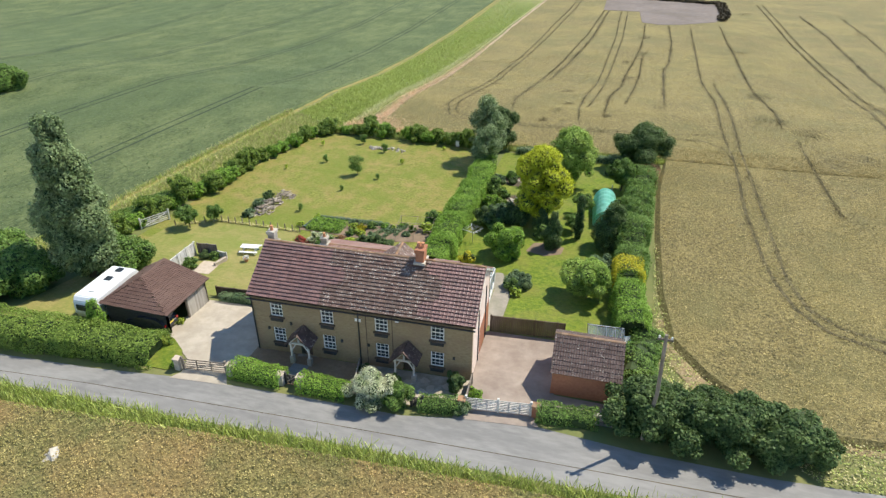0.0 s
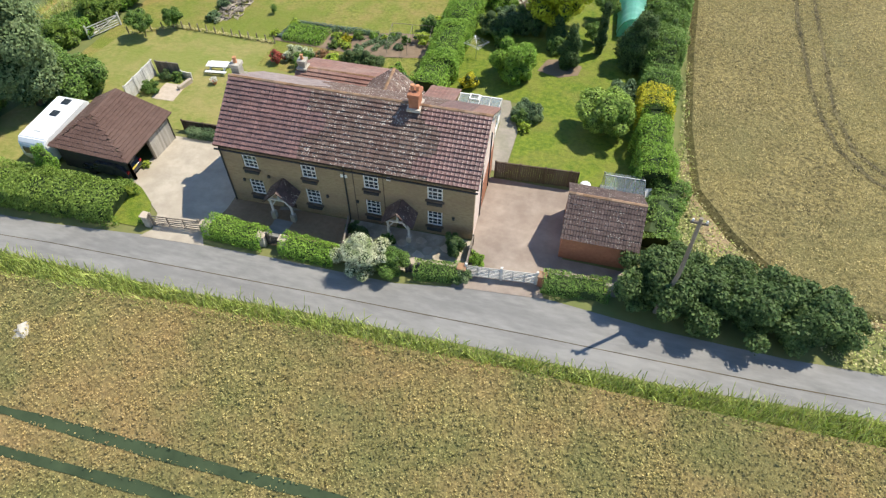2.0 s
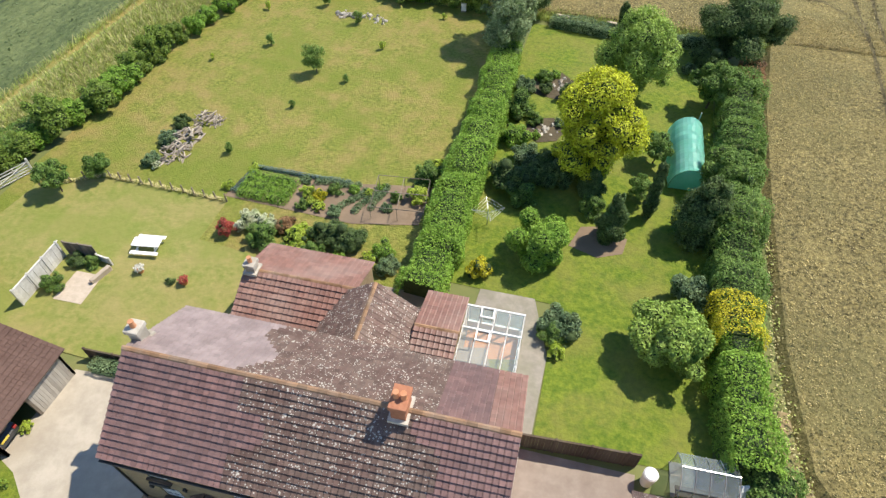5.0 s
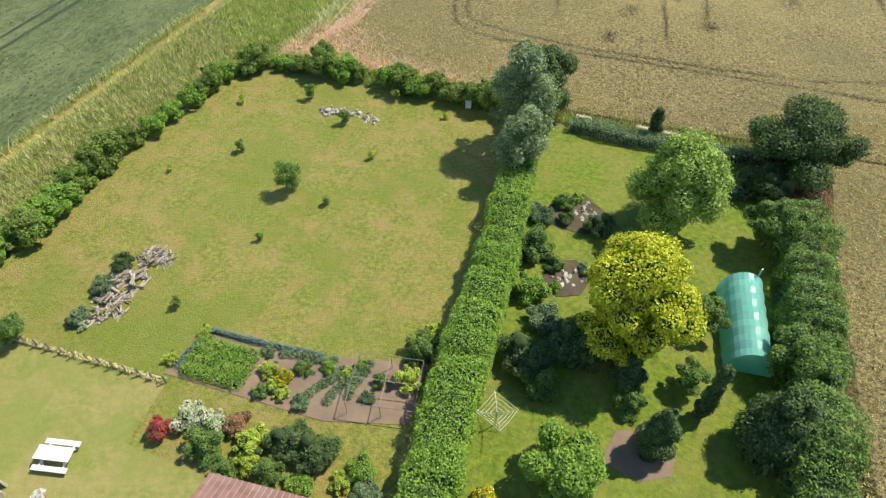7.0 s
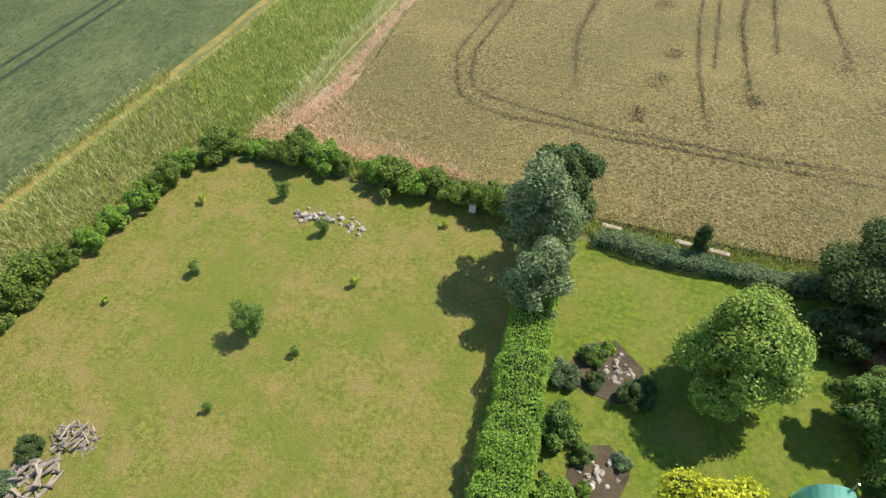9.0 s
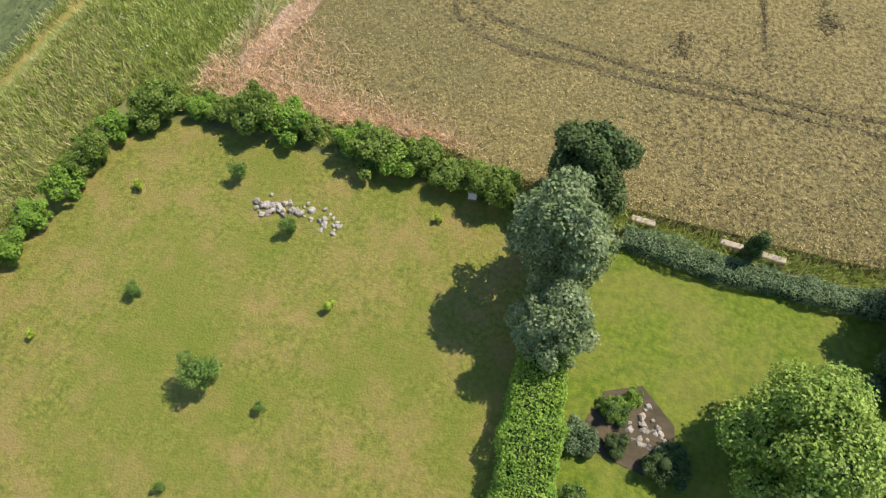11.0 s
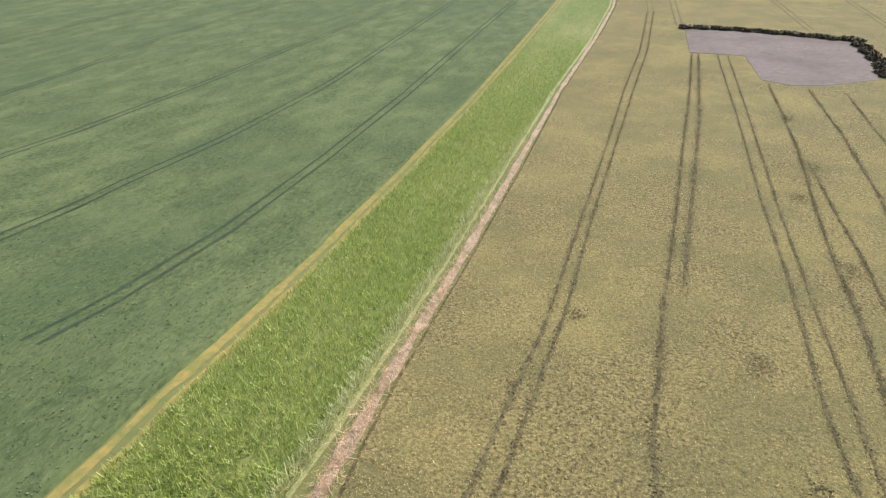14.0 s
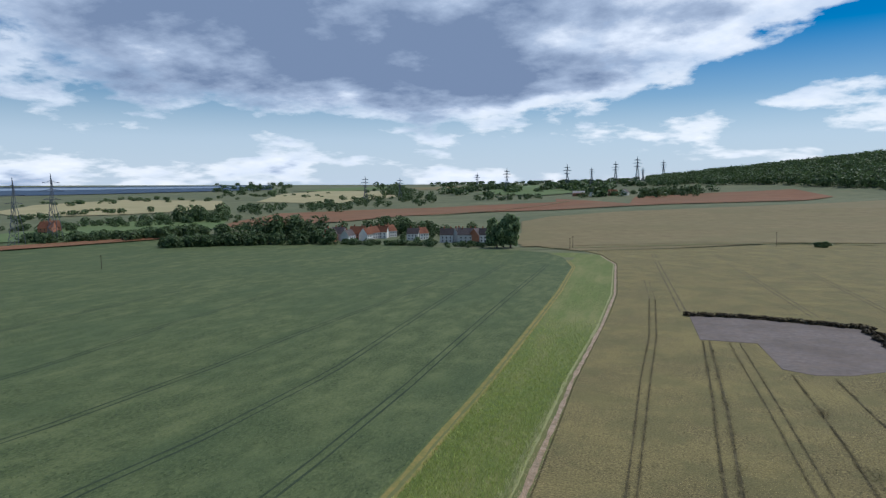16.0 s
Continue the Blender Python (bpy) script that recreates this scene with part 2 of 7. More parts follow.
M["brick"] = material("brick", (0.36, 0.15, 0.085), (0.45, 0.20, 0.115), 5.0, (0.31, 0.13, 0.08), 0.5, bump=0.25, bump_scale=9)
M["render_pink"] = material("render_pink", (0.76, 0.62, 0.54), (0.83, 0.70, 0.62), 2.0, (0.66, 0.48, 0.40), 0.35, bump=0.1)
M["tile"] = material("tile", (0.145, 0.078, 0.068), (0.21, 0.118, 0.104), 1.7, (0.12, 0.076, 0.07), 0.4, rough=0.42, island=0.2, random_ob=0.2, bump=0.25, bump_scale=14)
M["tile_shed"] = material("tile_shed", (0.105, 0.06, 0.046), (0.14, 0.082, 0.064), 1.7, (0.16, 0.1, 0.08), 0.4, rough=0.6, island=0.07, bump=0.2, bump_scale=14)
M["tile_lichen"] = material("tile_lichen", (0.115, 0.07, 0.058), (0.165, 0.105, 0.088), 2.0, (0.19, 0.14, 0.115), 0.7, rough=0.7, island=0.2, random_ob=0.2, bump=0.3, bump_scale=14, spots=(0.46, 0.42, 0.37), spot_scale=8.0, spot_at=0.66)
M["tile_dark"] = material("tile_dark", (0.075, 0.05, 0.045), (0.115, 0.078, 0.07), 2.0, (0.13, 0.09, 0.08), 0.6, rough=0.7, island=0.2, bump=0.3, bump_scale=14, spots=(0.4, 0.37, 0.32), spot_scale=9.0, spot_at=0.735)
# same roof tile, with the pale mauve sheen of the sunny slope painted in
M["tile_sheen"] = material("tile_sheen", (0.26, 0.2, 0.19), (0.36, 0.28, 0.265), 1.8, (0.2, 0.145, 0.135), 0.5, rough=0.4, island=0.1, bump=0.25)
M["tile_red"] = material("tile_red", (0.20, 0.095, 0.07), (0.27, 0.135, 0.10), 1.8, (0.32, 0.22, 0.18), 0.4, rough=0.45, island=0.15, random_ob=0.15, bump=0.25)
M["ridge_tile"] = material("ridge_tile", (0.24, 0.13, 0.07), (0.33, 0.2, 0.115), 2.5, (0.28, 0.22, 0.17), 0.8, rough=0.75, random_ob=0.25)
M["white_paint"] = material("white_paint", (0.78, 0.77, 0.74), (0.84, 0.83, 0.81), 3.0, rough=0.4, bump=0.05)
M["grey_stone"] = material("grey_stone", (0.40, 0.36, 0.30), (0.52, 0.48, 0.42), 3.5, (0.3, 0.27, 0.22), 0.8, bump=0.4, random_ob=0.2)
M["limestone"] = material("limestone", (0.44, 0.36, 0.28), (0.54, 0.45, 0.36), 2.5, bump=0.4, random_ob=0.15)
M["pane"] = glass("pane", (0.035, 0.045, 0.055), 0.06)
M["clear"] = glass("clear", (0.75, 0.82, 0.83), 0.04, see=0.8)
M["wood_dark"] = material("wood_dark", (0.075, 0.052, 0.037), (0.12, 0.085, 0.06), 4.0, (0.15, 0.12, 0.09), 0.8, bump=0.3, stretch=(1, 1, 0.2))
M["wood_grey"] = material("wood_grey", (0.21, 0.175, 0.14), (0.31, 0.265, 0.22), 5.0, (0.16, 0.13, 0.1), 0.6, bump=0.3, random_ob=0.2, stretch=(1, 1, 0.25))
M["wood_white"] = material("wood_white", (0.58, 0.56, 0.52), (0.70, 0.68, 0.64), 5.0, (0.45, 0.42, 0.37), 0.8, bump=0.15, random_ob=0.1)
M["log"] = material("log", (0.30, 0.25, 0.2), (0.47, 0.41, 0.34), 4.0, (0.2, 0.16, 0.12), 0.9, bump=0.4, random_ob=0.35)
M["board_pale"] = material("board_pale", (0.38, 0.35, 0.31), (0.48, 0.445, 0.40), 5.0, (0.3, 0.27, 0.23), 0.6, bump=0.3, random_ob=0.2, stretch=(1, 1, 0.25))
M["bark"] = material("bark", (0.10, 0.078, 0.055), (0.17, 0.135, 0.1), 5.0, bump=0.6)
M["shed_side"] = material("shed_side", (0.045, 0.042, 0.040), (0.075, 0.07, 0.065), 4.0, bump=0.2, stretch=(0.3, 0.3, 3))
M["caravan_white"] = material("caravan_white", (0.80, 0.81, 0.82), (0.84, 0.85, 0.86), 1.0, rough=0.3, bump=0)
M["rubber"] = material("rubber", (0.02, 0.02, 0.02), (0.035, 0.035, 0.035), 5.0, rough=0.8)
M["car_paint"] = material("car_paint", (0.03, 0.033, 0.04), (0.045, 0.05, 0.06), 3.0, rough=0.25, bump=0)
M["tail_red"] = material("tail_red", (0.35, 0.02, 0.02), (0.4, 0.03, 0.03), 3.0, rough=0.25, bump=0)
M["plate_yellow"] = material("plate_yellow", (0.7, 0.55, 0.08), (0.72, 0.58, 0.1), 3.0, rough=0.4, bump=0)
M["steel"] = material("steel", (0.45, 0.46, 0.47), (0.55, 0.56, 0.57), 4.0, rough=0.4, metal=0.8, bump=0.05)
M["black_iron"] = material("black_iron", (0.02, 0.02, 0.022), (0.04, 0.04, 0.04), 5.0, rough=0.5)
M["polytunnel"] = material("polytunnel", (0.30, 0.74, 0.62), (0.42, 0.83, 0.73), 0.9, (0.55, 0.88, 0.81), 0.5, rough=0.28, bump=0.03, bump_scale=3, translucent=0.3)
M["netting"] = material("netting", (0.10, 0.17, 0.15), (0.18, 0.25, 0.23), 4.0, bump=0.4)
M["terracotta"] = material("terracotta", (0.50, 0.22, 0.11), (0.58, 0.28, 0.15), 4.0, rough=0.7)
M["red_tank"] = material("red_tank", (0.3, 0.04, 0.03), (0.35, 0.06, 0.05), 4.0, rough=0.4)
M["pylon"] = material("pylon", (0.13, 0.145, 0.17), (0.16, 0.18, 0.21), 1.0, bump=0)
# foliage
for key, a, b in (("leaf_mid", (0.06, 0.115, 0.022), (0.13, 0.195, 0.045)), ("leaf_bright", (0.09, 0.17, 0.02), (0.17, 0.26, 0.04)),
                  ("leaf_dark", (0.036, 0.066, 0.02), (0.088, 0.128, 0.04)), ("leaf_yellow", (0.24, 0.265, 0.010), (0.36, 0.375, 0.035)),
                  ("leaf_gold", (0.26, 0.24, 0.010), (0.37, 0.33, 0.03)), ("leaf_silver", (0.05, 0.09, 0.024), (0.22, 0.265, 0.14)),
                  ("leaf_poplar", (0.062, 0.098, 0.034), (0.175, 0.22, 0.105)), ("leaf_blue", (0.075, 0.125, 0.06), (0.15, 0.2, 0.10)),
                  ("leaf_white", (0.16, 0.2, 0.08), (0.45, 0.45, 0.34)), ("leaf_red", (0.16, 0.03, 0.025), (0.30, 0.07, 0.05)),
                  ("leaf_rust", (0.16, 0.085, 0.045), (0.23, 0.14, 0.07)), ("leaf_willow", (0.12, 0.19, 0.03), (0.23, 0.30, 0.07)),
                  ("leaf_hedge", (0.075, 0.122, 0.018), (0.155, 0.21, 0.042)), ("leaf_lime", (0.20, 0.27, 0.03), (0.31, 0.36, 0.06))):
    M[key] = leafy(key, a, b)
# solid filler behind the leaves, its dark colour stands for shade inside crowns
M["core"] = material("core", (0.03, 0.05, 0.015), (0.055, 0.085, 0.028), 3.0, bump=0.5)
M["petal_white"] = leafy("petal_white", (0.36, 0.35, 0.3), (0.4, 0.39, 0.36), island=0.1)
M["pale_heads"] = leafy("pale_heads", (0.3, 0.3, 0.14), (0.44, 0.42, 0.24), island=0.3)
M["wheat_ear"] = leafy("wheat_ear", (0.13, 0.108, 0.045), (0.36, 0.295, 0.14), island=0.55, c3=(0.36, 0.295, 0.12), scale2=0.07, amount2=0.5)
M["wheat_ear_green"] = leafy("wheat_ear_green", (0.15, 0.14, 0.045), (0.31, 0.255, 0.105), island=0.5, c3=(0.42, 0.27, 0.125), scale2=0.11, amount2=0.8, c4=(0.17, 0.2, 0.07), scale3=0.14, amount3=0.55)
M["grass_blade"] = leafy("grass_blade", (0.165, 0.215, 0.045), (0.32, 0.345, 0.11), island=0.35)
M["grass_dry"] = leafy("grass_dry", (0.26, 0.235, 0.11), (0.42, 0.37, 0.2), island=0.35)
M["straw_tuft"] = leafy("straw_tuft", (0.36, 0.245, 0.14), (0.5, 0.37, 0.25), island=0.3)
M["green_ear"] = leafy("green_ear", (0.04, 0.066, 0.026), (0.085, 0.112, 0.048), island=0.4, c3=(0.15, 0.18, 0.08), scale2=0.2, amount2=0.5)
M["far_wood"] = leafy("far_wood", (0.036, 0.062, 0.024), (0.075, 0.108, 0.042), island=0.45)
M["far_roof"] = material("far_roof", (0.2, 0.165, 0.16), (0.27, 0.23, 0.225), 0.6, bump=0, random_ob=0.35)
M["far_roof_red"] = material("far_roof_red", (0.34, 0.14, 0.08), (0.38, 0.18, 0.11), 0.6, bump=0, random_ob=0.2)
M["far_wall"] = material("far_wall", (0.72, 0.7, 0.66), (0.78, 0.76, 0.72), 0.6, bump=0, random_ob=0.2)

# ---- the lie of the land ----
KNOT_Y = [-400, 0, 30, 50, 80, 110, 140, 170, 210, 260, 320, 420, 600, 6000]
KNOT_Z = [-0.9, -0.9, -1.7, -3.1, -4.1, -5.4, -9.2, -11.5, -13.2, -14.0, -15.2, -17.6, -22, -22]
FAR_D = [500, 700, 900, 1200, 1500, 2000, 3000, 4700, 9000]
FAR_AZ = [-80, -53, -17.6, -1.4, 18, 40, 80]
FAR_DIP = [  # fall below the eye's level, over the distance
    [0.100, 0.072, 0.056, 0.043, 0.034, 0.023, 0.011, 0.001, 0.0],
    [0.100, 0.072, 0.056, 0.043, 0.034, 0.023, 0.011, 0.001, 0.0],
    [0.100, 0.070, 0.054, 0.0375, 0.0265, 0.014, 0.004, 0.000, 0.0],
    [0.098, 0.065, 0.043, 0.025, 0.013, 0.000, -0.004, -0.004, -0.004],
    [0.095, 0.061, 0.032, 0.019, -0.006, -0.034, -0.044, -0.044, -0.044],
    [0.095, 0.061, 0.032, 0.019, -0.010, -0.040, -0.050, -0.050, -0.050],
    [0.095, 0.061, 0.032, 0.019, -0.010, -0.040, -0.050, -0.050, -0.050]]
HUB = (-25.3, 91.4, 28.4)


def ground_z(x, y):
    near = float(np.interp(y, KNOT_Y, KNOT_Z)) + 0.018 * (min(max(x, -400), 400) + 20)
    dx, dy = x - HUB[0], y - HUB[1]
    d = math.hypot(dx, dy)
    if d < 400 or dy < 0:
        return near
    az = math.degrees(math.atan2(dx, dy))
    dips = [float(np.interp(d, FAR_D, row)) for row in FAR_DIP]
    far = HUB[2] - d * float(np.interp(az, FAR_AZ, dips))
    k = min(1, max(0, (d - 400) / 300)) * min(1, dy / 200)
    return near + (far - near) * k * k * (3 - 2 * k)


def far_spot(az, d):
    """A place d metres from the end of the flight, az degrees east of its north."""
    return HUB[0] + d * math.sin(radians(az)), HUB[1] + d * math.cos(radians(az))


def ground_zs(x, y):
    return np.interp(y, KNOT_Y, KNOT_Z) + 0.018 * (x + 20)


LINES_X = sorted(set([-5200, -4000, -3000, -2400, -1900] + list(range(-1500, -400, 75)) + [-400, -300, -200, -120, -60, 0, 60, 120, 200, 300, 400] + list(range(475, 1501, 75)) + [1900, 2400, 3000, 4000, 5200]))
LINES_Y = sorted(set([-1500, -700, -400, -100, 0, 30, 50, 80, 110, 140, 170, 210, 260, 420] + list(range(320, 1001, 40)) + list(range(1060, 1700, 60)) + list(range(1750, 3000, 150)) + [3000, 3400, 3800, 4200, 4600, 5000, 5600]))


def part(name, bm, mat, parent=None, label=""):
    """Link a bmesh as one mesh object, under a thing if one is given."""
    me = bpy.data.meshes.new(name)
    bm.to_mesh(me)
    bm.free()
    return mesh_part(name, me, mat, parent, label)


def mesh_part(name, me, mat, parent=None, label=""):
    if mat and not me.materials:
        me.materials.append(M[mat] if isinstance(mat, str) else mat)
    ob = new(name, me)
    if parent:
        ob.parent = parent
    if label:
        ob["label"] = label
    return ob


def quads_mesh(name, verts, per=4):
    """A mesh of separate faces of `per` corners from an (n, per, 3) array."""
    verts = np.asarray(verts, dtype=np.float32)
    k = len(verts)
    me = bpy.data.meshes.new(name)
    me.vertices.add(k * per)
    me.vertices.foreach_set("co", verts.reshape(-1))
    me.loops.add(k * per)
    me.loops.foreach_set("vertex_index", np.arange(k * per, dtype=np.int32))
    me.polygons.add(k)
    me.polygons.foreach_set("loop_start", np.arange(0, k * per, per, dtype=np.int32))
    me.update(calc_edges=True)
    me.validate()
    return me


def sheet(name, pts, up, mat, label, category="", skirt=0.0, parent=None, kind="structure"):
    """A piece of ground: a polygon draped over the land, up metres above it, with a side where it stands proud."""
    bm = bmesh.new()
    bm.faces.new([bm.verts.new((x, y, 0)) for x, y in pts])
    xs, ys = [p[0] for p in pts], [p[1] for p in pts]
    for lines, co, no in ((LINES_X, 0, (1, 0, 0)), (LINES_Y, 1, (0, 1, 0))):
        lo, hi = (min(xs), max(xs)) if co == 0 else (min(ys), max(ys))
        for v in lines:
            if lo < v < hi:
                at = [0, 0, 0]
                at[co] = v
                bmesh.ops.bisect_plane(bm, geom=bm.verts[:] + bm.edges[:] + bm.faces[:], plane_co=at, plane_no=no)
    bmesh.ops.triangulate(bm, faces=bm.faces[:])
    for f in bm.faces:
        if f.normal.z < 0:
            f.normal_flip()
    if skirt:
        rim = [e for e in bm.edges if len(e.link_faces) == 1]
        lean = {}
        for e in rim:
            away = (e.verts[0].co + e.verts[1].co) / 2 - e.link_faces[0].calc_center_median()
            run = (e.verts[1].co - e.verts[0].co).normalized()
            away = (away - run * away.dot(run)).normalized()
            for v in e.verts:
                lean[v.co.to_tuple(3)] = lean.get(v.co.to_tuple(3), Vector()) + away
        out = bmesh.ops.extrude_edge_only(bm, edges=rim)
        low = {v for v in out["geom"] if isinstance(v, bmesh.types.BMVert)}
        slope = {v: lean[v.co.to_tuple(3)].normalized() * skirt for v in low}
        for v in bm.verts:
            if v in slope:
                v.co += slope[v]
            v.co.z = ground_z(v.co.x, v.co.y) + (up - skirt if v in low else up)
    else:
        for v in bm.verts:
            v.co.z = ground_z(v.co.x, v.co.y) + up
    ob = part(name, bm, mat, parent)
    return tagged(ob, label, category, "", kind)


def ribbon(name, line, width, up, mat, label, parent=None, category="", kind="structure", taper=False):
    """A band of ground along a line of points."""
    bm = bmesh.new()
    pts = []
    for (x0, y0), (x1, y1) in zip(line[:-1], line[1:]):
        n = max(1, int(math.hypot(x1 - x0, y1 - y0) / (1.6 if taper else 6)))
        pts += [(x0 + (x1 - x0) * i / n, y0 + (y1 - y0) * i / n) for i in range(n)]
    pts.append(line[-1])
    rows = []
    for i, (x, y) in enumerate(pts):
        a, b = pts[max(0, i - 1)], pts[min(len(pts) - 1, i + 1)]
        t = Vector((b[0] - a[0], b[1] - a[1])).normalized()
        w = width * (0.85 + 0.5 * noise.noise((x * 0.23, y * 0.23, 5)) + (0.5 * noise.noise((x * 0.7, y * 0.7, 9)) if taper else 0)) * (min(1.0, (min(i, len(pts) - 1 - i) + 0.15) / 6) if taper else 1.0)
        rows.append([bm.verts.new((x - t.y * s * w / 2, y + t.x * s * w / 2, ground_z(x - t.y * s * w / 2, y + t.x * s * w / 2) + up)) for s in (-1, 1)])
    for r, q in zip(rows[:-1], rows[1:]):
        f = bm.faces.new((r[0], q[0], q[1], r[1]))
        f.normal_update()
        if f.normal.z < 0:
            f.normal_flip()
    ob = part(name, bm, mat, parent)
    return tagged(ob, label, category, "", kind)

# ---- ground ----
bm = bmesh.new()
grid = [[bm.verts.new((x, y, ground_z(x, y))) for y in LINES_Y] for x in LINES_X]
for i in range(len(LINES_X) - 1):
    for j in range(len(LINES_Y) - 1):
        bm.faces.new((grid[i][j], grid[i + 1][j], grid[i + 1][j + 1], grid[i][j + 1]))
tagged(part("ground", bm, "far_grass"), "rolling farmland of grass and crops reaching the horizon", "ground", "", "structure")

GREEN_EDGE = [(-57.6, 22), (-57.3, 43), (-57.0, 60), (-56.2, 76), (-55.3, 92), (-54.6, 105), (-54.8, 118), (-56.0, 145), (-56.6, 180), (-56.6, 225), (-56.6, 260), (-57.6, 350), (-61.5, 450), (-72, 505), (-88, 540)]
WHEAT_EDGE = [(-38.3, 90.2), (-36.6, 97), (-36.2, 104), (-36.9, 117), (-37.1, 135), (-37.2, 160), (-37.0, 219), (-33.4, 300), (-32.4, 349), (-36.5, 470), (-49, 530)]
PALE_LINE = [(-40.6, 91.8), (-39.7, 95), (-39.9, 102), (-39.4, 111), (-39.6, 123), (-39.9, 143), (-40.0, 175), (-39.2, 223), (-36.2, 280), (-34.9, 348), (-38.6, 470), (-51, 532)]
sheet("meadow", [(-62, 20), (-46.5, 26), (16, 33.5), (12, 36), (8, 41), (8, 90), (-38.3, 89.4)] + WHEAT_EDGE + [(-88, 544)] + GREEN_EDGE[::-1], 0.01, "meadow", "rough grass margin between the fields", "grass")
sheet("green_crop_field", GREEN_EDGE + [(-116, 556), (-306, 603), (-472, 588), (-1000, 470), (-1000, -60), (-75, -60)], 0.35, "green_crop", "wide field of blue-green unripe cereal with tramlines", "field", skirt=0.4)
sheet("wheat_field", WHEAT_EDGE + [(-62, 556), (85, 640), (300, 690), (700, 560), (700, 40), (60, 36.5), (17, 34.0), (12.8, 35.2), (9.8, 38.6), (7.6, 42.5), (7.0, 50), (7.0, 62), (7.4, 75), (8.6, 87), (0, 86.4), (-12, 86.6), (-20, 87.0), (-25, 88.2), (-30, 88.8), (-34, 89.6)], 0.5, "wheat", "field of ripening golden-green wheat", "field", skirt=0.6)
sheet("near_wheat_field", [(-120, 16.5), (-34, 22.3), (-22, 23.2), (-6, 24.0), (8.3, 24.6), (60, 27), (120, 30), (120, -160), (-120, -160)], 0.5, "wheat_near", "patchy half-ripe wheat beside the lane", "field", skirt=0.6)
sheet("far_wheat_field", [(-66, 556), (85, 648), (300, 700), (900, 640), (1000, 800), (620, 930), (300, 1010), (-20, 960), (-130, 760), (-150, 640)], 0.6, "wheat_pale", "pale ripe wheat rising beyond the farm track", "field")
sheet("strip_grass", [(x + 2.6, y) for x, y in GREEN_EDGE[5:]] + [(-70, 545)] + PALE_LINE[::-1] + [(-46, 94), (-52.5, 96)], 0.03, "strip_grass", "lush green grass buffer strip between two crops", "grass")
RUTS = []
SCUFFS = []
TRACK = [(x + 1.5, y) for x, y in GREEN_EDGE[1:-1]]
RUTS.append((TRACK[:9], 0.75))
for shift, wide in ((-0.55, 1.05), (0.75, 0.8)):
    ribbon("farm_track", [(x + shift, y) for x, y in TRACK], wide, 0.05, "track", "yellowed wheel track along the crop edge", category="track", taper=True)
ribbon("straw_margin", [((a + c) / 2 + 0.15, b) for (a, b), c in zip(PALE_LINE[1:], np.interp([p[1] for p in PALE_LINE[1:]], [p[1] for p in WHEAT_EDGE], [p[0] for p in WHEAT_EDGE]))], 1.15, 0.12, "straw", "bleached straw and dry soil along the wheat", category="field margin", taper=True)
ribbon("pale_grass_line", PALE_LINE, 0.75, 0.16, "pale_grass", "line of pale seeding grass along the field margin", category="grass", taper=True)
sheet("straw_corner", [(-39.9, 91.6), (-39.2, 94.2), (-38.9, 97.0), (-37.6, 99.5), (-36.1, 101.0), (-35.4, 97.2), (-34.6, 94.2), (-33.4, 92.4), (-31.6, 90.2), (-30.6, 88.6), (-33.6, 88.9), (-37.0, 89.3), (-39, 90.3)], 0.42, "straw", "flattened bleached straw in the field corner", "field margin", skirt=0.45)
sheet("dry_verge", [(-57.4, 30), (-56.2, 73), (-55.0, 96), (-52, 95), (-51.8, 70), (-52, 40), (-52, 30)], 0.04, "dry_grass", "tall dry grass along the crop edge", "grass")

sheet("straw_verge", [(6.3, 46), (6.9, 46), (7.6, 42.3), (9.8, 38.4), (12.8, 35.0), (17, 33.8), (22, 34.0), (22, 33.2), (16, 32.9), (12.2, 33.8), (8.8, 36.6), (6.4, 40.6)], 0.045, "straw_soil", "bleached straw and soil beside the wheat", "field margin")
lane_far = [(-300, 6), (-120, 19.2), (-60, 24.9), (-43, 26.5), (-35, 27.0), (-27.5, 27.9), (-19.5, 28.3), (-10.8, 28.5), (-6.3, 29.4), (-2, 29.9), (5, 29.4), (12.5, 29.4), (30, 30.6), (80, 34), (300, 46)]
lane_near = [(300, 42), (80, 30.2), (15.5, 26.7), (8.3, 26.0), (-0.2, 25.5), (-6.3, 25.3), (-16, 24.9), (-22.5, 24.4), (-34, 24.0), (-41, 23.9), (-60, 21.8), (-120, 16.9), (-300, 3)]
sheet("verge", [(-300, 2), (-120, 15.5), (-34, 21.5), (-6, 23.2), (8.3, 24.2), (60, 26), (300, 36), (300, 50), (60, 35.5), (16, 33.6), (3.5, 31.2), (-6, 30.4), (-27, 29), (-46, 28), (-120, 21), (-300, 8)], 0.02, "meadow", "rough grass verge beside the lane", "grass")
sheet("road", lane_far + lane_near, 0.035, "asphalt", "narrow pale grey tarmac country lane", "road")

ribbon("road_seam", [(-60, 23.4), (-34, 25.5), (-16, 26.4), (-2, 27.0), (12, 27.5), (40, 29.3)], 0.07, 0.041, "soil_dark", "dark patched seam along the tarmac", category="road seam")
sheet("paddock", [(-47.2, 41), (-47.6, 52), (-47.0, 66), (-46.2, 78), (-44.6, 84), (-41, 85.6), (-15, 85.4), (-14.5, 77), (-16.3, 47), (-25, 41), (-36, 39)], 0.045, "lawn", "mown paddock lawn with dry brown patches", "lawn")
sheet("back_lawn", [(-46.5, 40), (-45.8, 50.8), (-41, 52.8), (-31, 53), (-31, 49), (-25.2, 48.6), (-25.2, 40), (-31, 38.6), (-37, 38.6)], 0.06, "lawn_dry", "parched cottage lawn with yellowed patches", "lawn")
